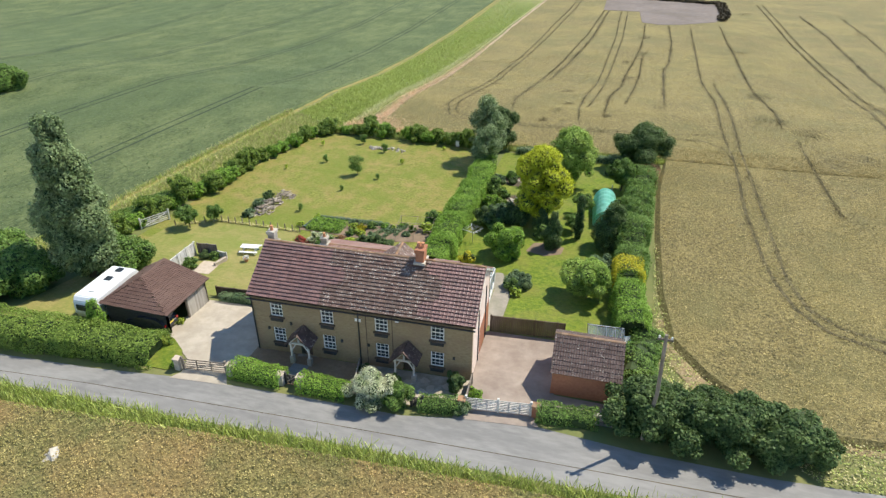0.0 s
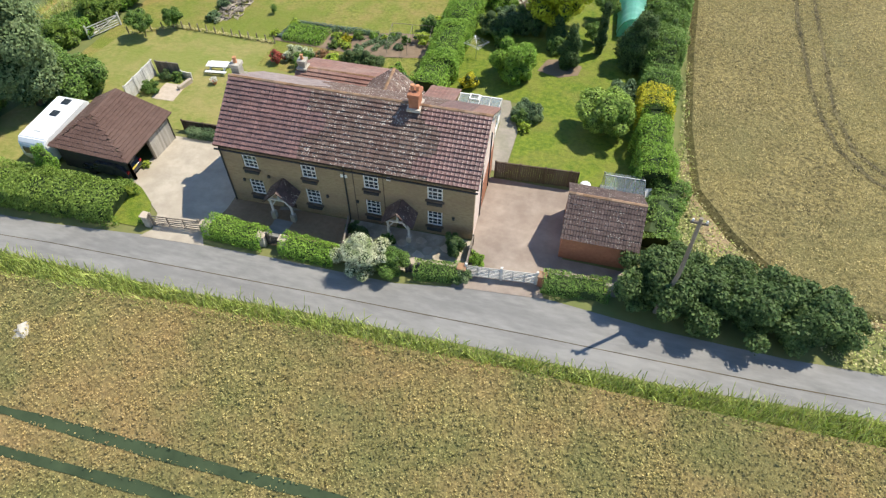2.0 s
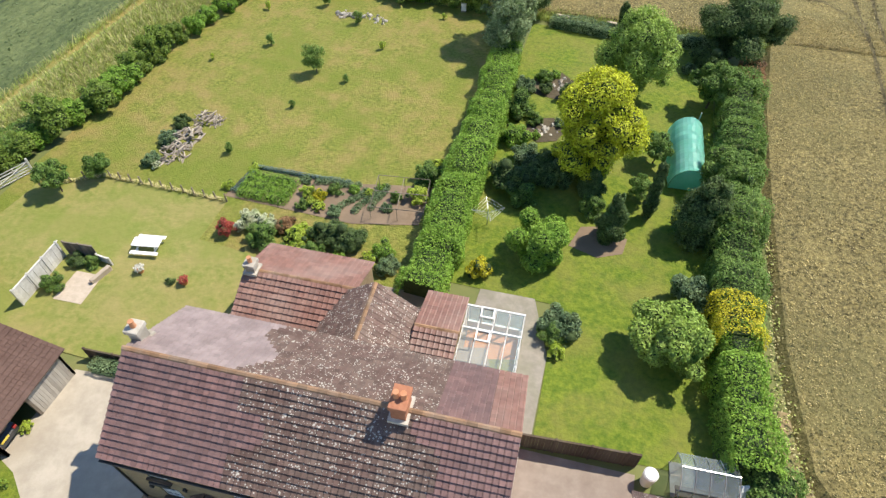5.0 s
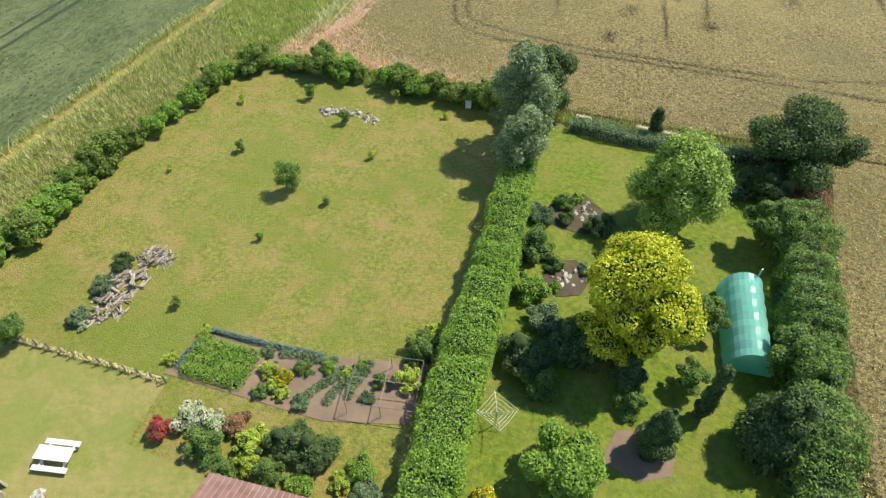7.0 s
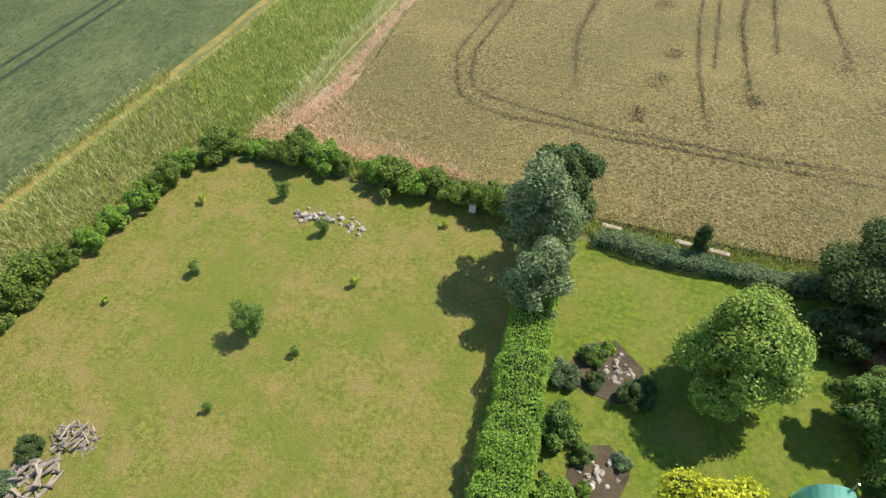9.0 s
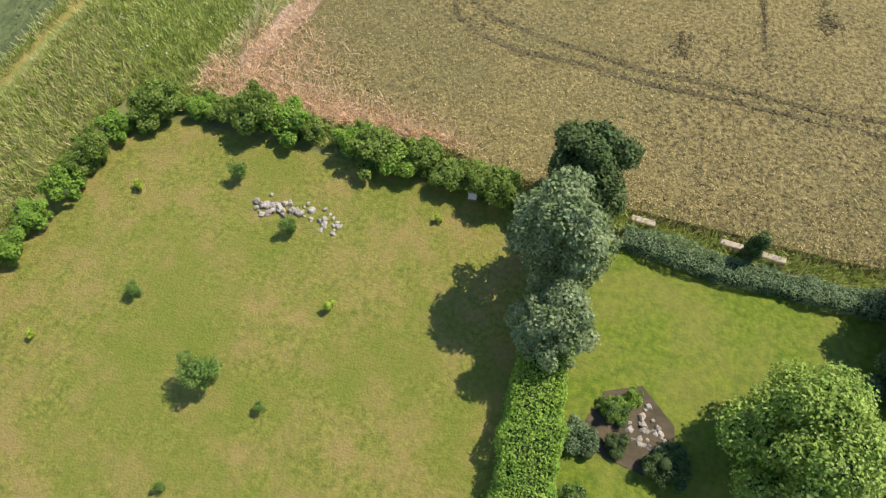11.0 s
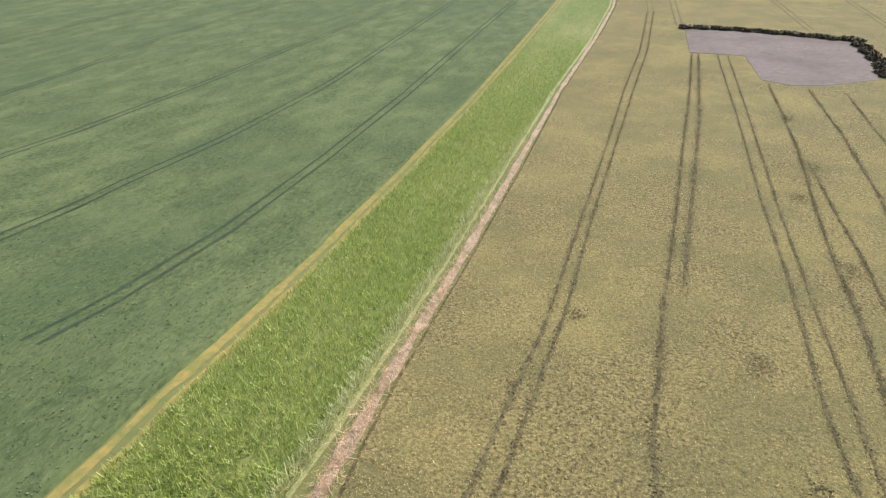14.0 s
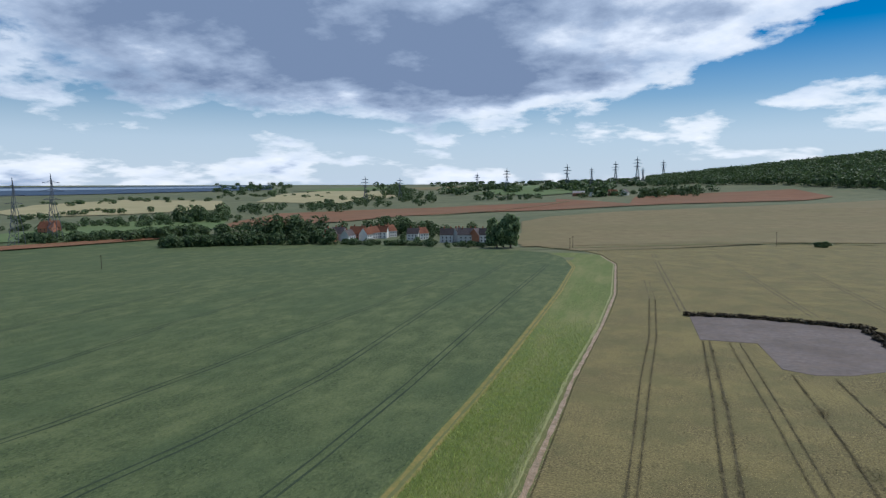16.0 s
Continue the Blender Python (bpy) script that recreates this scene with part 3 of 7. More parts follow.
sheet("garden_lawn", [(-13.6, 50), (-6.4, 50), (-6.3, 40.6), (2.8, 41), (3.0, 60), (3.4, 83.5), (-14, 84.4), (-14.2, 60)], 0.045, "lawn_green", "bright green garden lawn with worn edges", "lawn")
sheet("caravan_lawn", [(-48, 30.5), (-37, 30.5), (-37, 39), (-46.5, 40)], 0.05, "lawn_dry", "dry grass parking patch", "lawn")
sheet("vegetable_bed", [(-31.5, 53.4), (-30.9, 56.6), (-22, 57.3), (-16.9, 58.4), (-16.8, 54.3), (-21.4, 53.2)], 0.08, "earth", "bare brown soil of a vegetable plot", "soil bed")
sheet("worn_soil", [(-6.4, 55.2), (-5.8, 57.2), (-3.8, 57.8), (-2.6, 56.8), (-2.8, 55.4), (-4.4, 54.6)], 0.07, "earth", "worn bare soil below the yews", "soil")
sheet("right_driveway", [(-7.0, 30.6), (-2.2, 30.9), (3.4, 31.2), (3.4, 33.4), (-1.0, 33.4), (-1.0, 40.2), (-7.3, 40.0)], 0.06, "concrete", "worn concrete driveway stained brown", "driveway")
sheet("gate_apron_right", [(-7.4, 29.2), (-1.6, 29.8), (-2.2, 30.9), (-7.0, 30.6)], 0.055, "concrete", "concrete apron before a gate", "driveway")
sheet("left_driveway", [(-32.6, 32.4), (-32.2, 37.8), (-24.4, 38.6), (-24.2, 31.6), (-24.6, 28.9), (-28.1, 28.4), (-28.6, 29.8), (-30.6, 31.2)], 0.06, "gravel", "pale cream gravel driveway", "driveway")
sheet("corner_lawn", [(-33.4, 32.6), (-31.2, 31.8), (-29.6, 30.6), (-28.8, 29.2), (-29.2, 28.3), (-33, 28.2)], 0.075, "lawn_green", "small grass corner between hedge and drive", "lawn")
sheet("gate_apron_left", [(-28.6, 27.6), (-24.0, 28.0), (-24.6, 28.9), (-28.1, 28.4)], 0.055, "gravel", "pale gravel apron before a gate", "driveway")
sheet("front_yard_left", [(-24.2, 29.4), (-24.2, 32.7), (-15.6, 32.9), (-14.9, 29.6), (-20, 29.2)], 0.06, "brown_gravel", "brown gravel front yard", "yard")
sheet("front_yard_right", [(-14.9, 29.6), (-15.5, 33.0), (-7.1, 33.3), (-6.9, 30.4), (-10, 29.6)], 0.058, "paving_old", "planted and paved front garden", "yard")
sheet("patio", [(-11.4, 47.0), (-11.3, 50.0), (-7.8, 50.1), (-6.4, 46), (-6.4, 40.8), (-8, 40.8), (-8, 47)], 0.07, "paving", "grey paved patio round the conservatory", "patio")
sheet("courtyard", [(-25, 40.0), (-25.2, 48.4), (-11, 48.6), (-8, 40.4)], 0.065, "concrete", "concrete yard behind the cottages", "yard")

# stripped soil in the wheat, with its dark bank
sheet("stripped_soil", [(-8.6, 303), (9, 302), (24, 297), (37, 292), (35.6, 262), (31.4, 248), (19, 240), (12, 238.5), (6.3, 242), (5.4, 267), (-8.4, 268)], 0.58, "scrape", "bare stripped grey-brown soil rectangle in the wheat", "bare soil", skirt=0.2)
BANK_LINE = [(-8.8, 304), (0, 304.3), (9, 303.4), (24, 298.6), (37.4, 293.4), (36.4, 264), (33.4, 251)]
ribbon("soil_bank", BANK_LINE, 2.4, 0.85, "soil_dark", "low dark bank of heaped soil", category="soil bank")

# wheel ruts pressed into the wheat, shade painted in: line, width of the rut, how thickly trodden stems lie in it
HEADLAND = [(-28.0, 104.0), (-27.4, 102.0), (-26.6, 99.9), (-24.9, 98.5), (-21.9, 97.5), (-17.0, 97.4), (-12.2, 96.8), (-7.4, 96.9), (-1.1, 96.6), (8.1, 96.4), (14.2, 96.0), (16.8, 93.0), (17.5, 87.0)]
WHEAT_RUTS = [
    ([(-22.0, 396), (-20.4, 335), (-21.6, 266), (-23.9, 226), (-25.2, 187), (-26.4, 155), (-27.2, 128), (-28.3, 115), (-28.8, 107)] + HEADLAND, 0.5, 13),
    ([(-20.0, 396), (-18.4, 335), (-19.6, 268), (-21.8, 228), (-23.6, 190), (-25.0, 158), (-25.6, 132), (-26.6, 116), (-27.1, 108), (-26.4, 103.0), (-25.4, 101.2), (-23.8, 100.2), (-20.8, 99.4), (-15.7, 98.5), (-12.2, 98.0), (-7.4, 98.0), (-1.0, 97.6), (8.5, 97.9), (16.6, 100.0)], 0.5, 13),
    ([(22.2, 234), (20.2, 178), (18.9, 151), (19.2, 128), (17.4, 103), (17.5, 87), (16.6, 70), (16.7, 59), (17.0, 54.5), (18.0, 50), (19.9, 46.9), (23.4, 45.1), (60, 41.0)], 0.55, 16),
    ([(21.4, 150), (21.0, 128), (19.6, 105), (19.0, 93.7), (18.6, 75.2), (18.4, 64.4), (18.2, 56), (19.0, 50.4), (20.9, 47.9), (23.6, 46.7), (60, 42.8)], 0.55, 16),
    ([(-7.8, 269), (-10.6, 218), (-12.6, 191), (-14.6, 160), (-16.6, 136), (-17.2, 124), (-17.8, 115), (-16.6, 104)], 0.6, 20),
    ([(-6.2, 269), (-8.9, 210), (-12.0, 170), (-14.6, 140)], 0.9, 22),
    ([(-1.6, 266), (-1.8, 212), (-2.8, 178), (-3.7, 143), (-5.2, 124), (-5.5, 110), (-4.7, 100)], 0.45, 12),
    ([(1.0, 266), (0.4, 214), (-0.9, 174), (-2.2, 141), (-3.1, 124), (-4.1, 111)], 0.45, 12),
    ([(7.3, 240), (6.8, 214), (5.8, 194), (3.6, 169), (2.2, 154), (1.5, 140), (-0.6, 125), (-1.0, 108)], 0.55, 22),
    ([(6.3, 186), (5.4, 155), (4.3, 140), (2.4, 118)], 0.5, 18),
    ([(15.2, 237), (15.0, 206), (13.0, 175), (11.2, 163), (9.4, 118)], 0.7, 20),
    ([(32.0, 240), (30.8, 189), (28.6, 145), (28.2, 119), (26.9, 106)], 0.6, 24),
    ([(27.9, 100.2), (27.2, 83.3), (26.9, 71.0)], 0.5, 20),
    ([(51.9, 295), (49.4, 212), (48.0, 165), (45.6, 126), (43.6, 113), (41, 96)], 0.6, 18),
    ([(53.9, 295), (51.4, 212), (50.0, 165), (47.6, 126), (45.6, 113), (43, 96)], 0.6, 18),
    ([(62.5, 268), (62.6, 224), (60.0, 189), (56.8, 154), (53, 120)], 0.9, 26),
    ([(76, 268), (74, 224), (70, 180)], 0.7, 18)]
for line, wide, thick in WHEAT_RUTS:
    RUTS.append((line, wide * 0.34))
    SCUFFS.append((line, wide * 0.42, thick))
    ribbon("tramline", line, wide * 0.7, 0.53, "tramline", "wheel rut pressed through the wheat, its shade painted dark", category="tramline", taper=True)
for x0, x1 in ((-11, -16), (-9, -14), (30, 26), (28, 24), (52, 60), (54, 62)):
    ribbon("tramline", [(x0, 306), ((x0 + x1) / 2, 420), (x1, 545)], 0.7, 0.54, "tramline", "wheel rut pressed through the wheat, its shade painted dark", category="tramline", taper=True)
rng = random.Random(4)
# shadowy hollows in the crop, drawn as patches of darkened stems
for x, y, r in ((8.3, 116, 2.0), (30.5, 104, 2.2), (30.2, 91, 3.2), (28.4, 71, 2.2), (35.5, 93.3, 2.0), (28.4, 137, 3.0), (25.0, 112, 2.6), (27, 110, 2.4), (32.8, 194, 2.2), (44, 268, 2.5), (74, 234, 3), (-9.1, 128.4, 1.3), (-7.7, 114, 1.2), (-9.2, 108, 1.3), (-10.6, 101.2, 1.0), (-0.8, 106.3, 1.2), (7.0, 213, 2.0), (6.5, 186, 2.2), (3.1, 150, 2.0), (2.0, 172, 1.6), (-24.5, 132, 1.0), (45, 90, 3), (48, 130, 2.5)):
    RUTS.append(([(x, y - r * 0.7), (x, y + r * 0.7)], r * 0.42))
    SCUFFS.append(([(x - r * 0.3, y - r), (x + r * 0.2, y), (x, y + r)], r * 0.45, 60))
# roadside ruts: their shadow is painted as dark green ribbons
for line in ([(-60, 14.2), (-29.4, 14.5), (-13.9, 14.8), (-2, 15.4)], [(-60, 12.2), (-27.7, 12.6), (-19.0, 12.9), (-2, 13.5)]):
    RUTS.append((line, 0.3))
    ribbon("tramline", line, 0.6, 0.54, "green_tram", "wheel rut through the roadside wheat, shade painted dark green", category="tramline", taper=True)
for line in ([(-70.5, 60), (-70.3, 109), (-69.0, 121), (-69.2, 140), (-70.6, 177), (-71.6, 217), (-73.4, 290), (-77, 457)], [(-93, 60), (-92.9, 129), (-93.6, 150), (-92.6, 178), (-92.4, 220), (-99, 345), (-102.7, 452)], [(-118, 60), (-122, 155), (-122, 200), (-121, 246), (-117, 325), (-122, 420)], [(-146, 60), (-150, 120), (-160, 185), (-169, 252), (-172, 330)], [(-205, 60), (-212, 200), (-220, 330)]):
    for shift in (0, 1.8):
        RUTS.append(([(x + shift, y) for x, y in line], 0.36))
        ribbon("tramline", [(x + shift, y) for x, y in line], 0.55, 0.385, "green_tram", "dark wheel rut through the green cereal", category="tramline")

# ---- generators for growing things ----


def rand_unit(rg, k):
    v = rg.normal(size=(k, 3))
    return v / np.linalg.norm(v, axis=1, keepdims=True)


def leaves_at(rg, p, nrm, size, loose=0.55):
    """Diamond leaf clumps at the points p, facing roughly along nrm."""
    k = len(p)
    n = nrm + np.array([0.25, 0.25, 0.55]) + loose * rg.normal(size=(k, 3))
    n /= np.linalg.norm(n, axis=1, keepdims=True)
    a = np.cross(n, rand_unit(rg, k))
    a /= np.linalg.norm(a, axis=1, keepdims=True) + 1e-6
    b = np.cross(n, a)
    s = (size * (0.55 + 0.9 * rg.random(k)))[:, None]
    return np.stack([p + a * s, p + b * s * 0.6 + n * s * 0.25, p - a * s, p - b * s * 0.6 - n * s * 0.15], axis=1)


def lobed(rg, lobes, count, size, loose=0.6, inner=0.7):
    """Leaves over the skins of several ellipsoids (x, y, z, rx, ry, rz)."""
    L = np.array(lobes, float)
    area = (L[:, 3] * L[:, 4] + L[:, 4] * L[:, 5] + L[:, 3] * L[:, 5])
    pick = rg.choice(len(L), size=count, p=area / area.sum())
    d = rand_unit(rg, count)
    reach = (inner + (1.06 - inner) * rg.random(count) ** 0.6) * (1 + 0.1 * np.abs(rg.normal(size=count)))
    p = L[pick, :3] + d * L[pick, 3:] * reach[:, None]
    keep = np.ones(count, bool)
    for l in L:
        q = (p - l[:3]) / l[3:]
        keep &= (q * q).sum(1) > (inner * 0.85) ** 2
    keep &= p[:, 2] > 0.02
    return leaves_at(rg, p[keep], d[keep], size, loose)


def core_mesh(lobes, k=0.74):
    bm = bmesh.new()
    for x, y, z, rx, ry, rz in lobes:
        bmesh.ops.create_icosphere(bm, subdivisions=2, radius=1.0, matrix=Matrix.Translation((x, y, z)) @ Matrix.Diagonal((rx * k, ry * k, rz * k, 1)))
    for v in bm.verts:
        v.co += v.normal * 0.25 * noise.noise(v.co * 1.7)
        v.co.z = max(v.co.z, 0.0)
    return bm


def limb(bm, a, b, r0, r1, sides=7):
    a, b = Vector(a), Vector(b)
    q = (b - a).to_track_quat("Z", "Y").to_matrix().to_4x4()
    rings = []
    for f, r in ((0, r0), (0.5, (r0 + r1) / 2), (1, r1)):
        c = a.lerp(b, f) + Vector((0.12 * (b - a).length * (f - f * f), 0, 0))
        rings.append([bm.verts.new(c + (q @ Vector((r * math.cos(t), r * math.sin(t), 0)))) for t in [6.2832 * i / sides for i in range(sides)]])
    for r, s in zip(rings[:-1], rings[1:]):
        for i in range(sides):
            bm.faces.new((r[i], r[(i + 1) % sides], s[(i + 1) % sides], s[i]))
    bm.faces.new(rings[-1])


def grow(name, seed, lobes, count, size, mat, trunk=None, loose=0.6, extra=None, inner=0.7, core=0.74):
    """A tree or shrub as one thing: Empty > trunk, crown, solid core painted dark as inner shade. trunk: (height,
    radius, limbs).
    """
    rg = np.random.default_rng(seed)
    root = new(name)
    if trunk:
        h, r, limbs = trunk
        bm = bmesh.new()
        limb(bm, (0, 0, -0.3), (0.1, 0, h), r, r * 0.6)
        rr = random.Random(seed)
        for l in rr.sample(list(lobes), min(limbs, len(lobes))):
            limb(bm, (0.08, 0, h * 0.8), (l[0] * 0.8, l[1] * 0.8, l[2]), r * 0.5, r * 0.15, 5)
        part("trunk", bm, "bark", root)
    mesh_part("crown", quads_mesh("crown", lobed(rg, lobes, int(count * 4.2), size * 0.42, loose, inner)), mat, root)
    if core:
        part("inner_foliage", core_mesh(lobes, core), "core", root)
    if extra:
        em, ec, es, label = extra
        mesh_part("blossom", quads_mesh("blossom", lobed(rg, [l for l in lobes], ec, es, 1.0, 0.96)), em, root, label)
    return root


def set_down(ob, x, y, label, category, turn=0, size=1.0, group="", sink=0.0):
    ob.matrix_basis = Matrix.Translation((x, y, ground_z(x, y) - sink)) @ Matrix.Rotation(radians(turn), 4, "Z") @ Matrix.Diagonal((size, size, size, 1))
    return tagged(ob, label, category, group)


def set_copy(ob, x, y, turn=0, size=1.0, tall=1.0, label=""):
    c = copy_thing(ob, Matrix.Identity(4))
    c.matrix_basis = Matrix.Translation((x, y, ground_z(x, y))) @ Matrix.Rotation(radians(turn), 4, "Z") @ Matrix.Diagonal((size, size, size * tall, 1))
    if label:
        c["label"] = label
    return c


def puffs(seed, r, h, n, base=0.3, flat=1.0, peak=0.5):
    """Lobes that fill an uneven crown of radius r between base and h; it is widest at the share peak of its height."""
    rr = random.Random(seed)
    out = []
    for i in range(int(n * 2.3)):
        a, z = i * 2.4 + rr.random(), rr.random()
        k = math.sqrt(max(0.04, 1 - abs((z - peak) / (peak if z < peak else 1 - peak)) ** 2.2))
        s = r * (0.15 + 0.22 * rr.random())
        rad = max(0.0, r * (0.62 + 0.56 * rr.random()) * k - s * 0.7)
        out.append((rad * math.cos(a), rad * math.sin(a), max(s * 0.6, base + s * 0.4 + z * (h - base - s)), s, s, s * (0.75 + 0.3 * rr.random()) * flat))
    mid = base + (h - base) * peak
    out.append((0, 0, mid, r * 0.5, r * 0.5, (h - base) * 0.34))
    return out


def hedge(name, seed, line, width, height, mat, label, per=60, size=0.16, wob=0.25, category="hedge"):
    """A hedge along a line: leaf clumps over a rounded, uneven bank, with a core painted dark as inside shade."""
    rg = np.random.default_rng(seed)
    root = new(name)
    x0, y0 = line[0]
    z0 = ground_z(x0, y0)
    root.location = (x0, y0, z0)
    pts, nrm = [], []
    bm = bmesh.new()
    for (ax, ay), (bx, by) in zip(line[:-1], line[1:]):
        ln = math.hypot(bx - ax, by - ay)
        tx, ty = (bx - ax) / ln, (by - ay) / ln
        girth = 2 * height + width
        k = int(per * 4.6 * ln * girth)
        s, g = rg.random(k) * (ln + width * 0.5) - width * 0.25, rg.random(k)
        # a squarish cross-section with rounded shoulders, evenly covered
        run = g * girth
        cx = np.where(run < height, 1.0, np.where(run > height + width, -1.0, 1 - 2 * (run - height) / width))
        cz = np.where(run < height, run / height, np.where(run > height + width, (girth - run) / height, 1.0))
        soft_corner = (np.abs(cx) ** 5 + np.abs(cz) ** 5) ** -0.2
        cx, cz = cx * soft_corner, cz * soft_corner
        px, py = ax + tx * s, ay + ty * s
        bumpy = np.array([1 + wob * noise.noise((float(u) * 0.55, float(v) * 0.55, seed + float(q) * 1.2)) + 0.5 * wob * noise.noise((float(u) * 1.7, float(v) * 1.7, seed + float(q) * 3)) for u, v, q in zip(px, py, g)])
        dep = (0.86 + 0.17 * rg.random(k)) * bumpy
        ox = cx * width / 2 * dep
        X, Y = px - ty * ox, py + tx * ox
        zb = np.array([ground_z(float(u), float(v)) for u, v in zip(X, Y)])
        Z = zb + cz * height * dep
        pts.append(np.stack([X - x0, Y - y0, Z - z0], 1))
        nrm.append(np.stack([-ty * cx, tx * cx, cz], 1))
        n = max(2, int(ln / 1.2))
        rows = []
        for i in range(n + 1):
            f = i / n
            qx, qy = ax + (bx - ax) * f, ay + (by - ay) * f
            row = []
            for a in np.linspace(0, math.pi, 8):
                c1, s1 = math.cos(a), math.sin(a)
                o = math.copysign(abs(c1) ** 0.6, c1) * width / 2 * 0.8
                kx, ky = qx - ty * o, qy + tx * o
                row.append(bm.verts.new((kx - x0, ky - y0, ground_z(kx, ky) - z0 - 0.05 + s1 ** 0.6 * height * 0.8 * (1 + wob * 0.6 * noise.noise((kx, ky, seed))))))
            rows.append(row)
        for r, q in zip(rows[:-1], rows[1:]):
            for i in range(7):
                bm.faces.new((r[i], r[i + 1], q[i + 1], q[i]))
        bm.faces.new(rows[0])
        bm.faces.new(rows[-1][::-1])
    mesh_part("foliage", quads_mesh("foliage", leaves_at(rg, np.concatenate(pts), np.concatenate(nrm), size * 0.42, 0.75)), mat, root)
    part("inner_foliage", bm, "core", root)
    return tagged(root, label, category)


def clear_of_ruts(x, y):
    keep = np.ones(len(x), bool)
    ragged = 0.35 + 1.3 * np.random.default_rng(5).random(len(x))
    for line, half in RUTS:
        for (ax, ay), (bx, by) in zip(line[:-1], line[1:]):
            near = keep & (x > min(ax, bx) - 2) & (x < max(ax, bx) + 2) & (y > min(ay, by) - 2) & (y < max(ay, by) + 2)
            if near.any():
                u, v = x[near] - ax, y[near] - ay
                dx, dy = bx - ax, by - ay
                f = np.clip((u * dx + v * dy) / (dx * dx + dy * dy), 0, 1)
                hit = np.hypot(u - f * dx, v - f * dy) < half * ragged[near]
                keep[np.nonzero(near)[0][hit]] = False
    return keep


def tufts(name, seed, inside, box, count, size, tall, mat, label, category, up=0.0, lean=0.5, fade=0.0, flat=False, patchy=0.0):
    """A scatter of small blades or ears as one stuff object. fade: thins it out towards the box's far side."""
    rg = np.random.default_rng(seed)
    x = box[0] + (box[2] - box[0]) * rg.random(count)
    f = rg.random(count)
    y = box[1] + (box[3] - box[1]) * (f ** (1 + fade) if fade >= 0 else 1 - f ** (1 - fade))
    keep = inside(x, y) & clear_of_ruts(x, y)
    if fade > 0:
        keep &= rg.random(count) > np.clip((y - box[1]) / (box[3] - box[1]) * 2 - 1, 0, 1)
    if patchy:
        wave = np.sin(x * 0.9 + 2.1 * np.sin(y * 0.31)) * np.sin(y * 0.47 + 1.7 * np.sin(x * 0.37 + y * 0.11)) + 0.6 * np.sin(x * 2.3 + y * 0.7) * np.sin(y * 1.1 - x * 0.6)
        keep &= rg.random(count) > patchy * 0.8 * np.clip(wave - 0.1, 0, 1)
    x, y = x[keep], y[keep]
    k = len(x)
    z = ground_zs(x, y) + up
    if flat:
        p = np.stack([x, y, z + tall * rg.random(k)], 1)
        me = quads_mesh(name, leaves_at(rg, p, np.tile(np.array([0.12, 0.12, 1.0]), (k, 1)), size, lean))
        return tagged(mesh_part(name, me, mat), label, category, "", "stuff")
    a = rg.random(k) * 6.2832
    w = size * (0.5 + rg.random(k))
    h = tall * (0.5 + rg.random(k))
    lx, ly = lean * rg.normal(size=k) * h, lean * rg.normal(size=k) * h
    base = np.stack([x, y, z], 1)
    side = np.stack([np.cos(a) * w, np.sin(a) * w, 0 * w], 1)
    top = base + np.stack([lx, ly, h], 1)
    me = quads_mesh(name, np.stack([base - side * 0.5, base + side * 0.5, top + side * 0.35, top - side * 0.35], 1))
    return tagged(mesh_part(name, me, mat), label, category, "", "stuff")


def poly_test(pts):
    P = np.array(pts)

    def inside(x, y):
        r = np.zeros(len(x), bool)
        j = len(P) - 1
        for i in range(len(P)):
            with np.errstate(divide="ignore", invalid="ignore"):
                r ^= ((P[i, 1] > y) != (P[j, 1] > y)) & (x < (P[j, 0] - P[i, 0]) * (y - P[i, 1]) / (P[j, 1] - P[i, 1] + 1e-9) + P[i, 0])
            j = i
        return r
    return inside

# ---- the pair of cottages ----
HOUSE = Matrix.Translation((-24.05, 32.65, -1.85)) @ Matrix.Rotation(radians(2.7), 4, "Z")
HL, HD, EAVE, RIDGE = 17.0, 7.6, 5.1, 7.55


def box(bm, x0, y0, z0, x1, y1, z1, m=None, bevel=0.0):
    g = bmesh.ops.create_cube(bm, size=1.0, matrix=(m or Matrix.Identity(4)) @ Matrix.Translation(((x0 + x1) / 2, (y0 + y1) / 2, (z0 + z1) / 2)) @ Matrix.Diagonal((x1 - x0, y1 - y0, z1 - z0, 1)))
    if bevel:
        es = {e for v in g["verts"] for e in v.link_edges}
        bmesh.ops.bevel(bm, geom=list(es), offset=bevel, segments=1, affect="EDGES")
    return g


def boxed(name, dims, mat, parent=None, label="", bevel=0.0):
    bm = bmesh.new()
    box(bm, *dims, bevel=bevel)
    return part(name, bm, mat, parent, label)


def face(bm, *pts):
    return bm.faces.new([bm.verts.new(p) for p in pts])


def prism(bm, profile, x0, x1):
    """A (y, z) outline drawn out along x."""
    a = [bm.verts.new((x0, y, z)) for y, z in profile]
    b = [bm.verts.new((x1, y, z)) for y, z in profile]
    bm.faces.new(a[::-1])
    bm.faces.new(b)
    for i in range(len(profile)):
        j = (i + 1) % len(profile)
        bm.faces.new((a[i], a[j], b[j], b[i]))


def thing(name, m, label, category, group="", kind=""):
    e = new(name)
    e.matrix_basis = m
    return tagged(e, label, category, group, kind)


TILE_LEFT = [300]


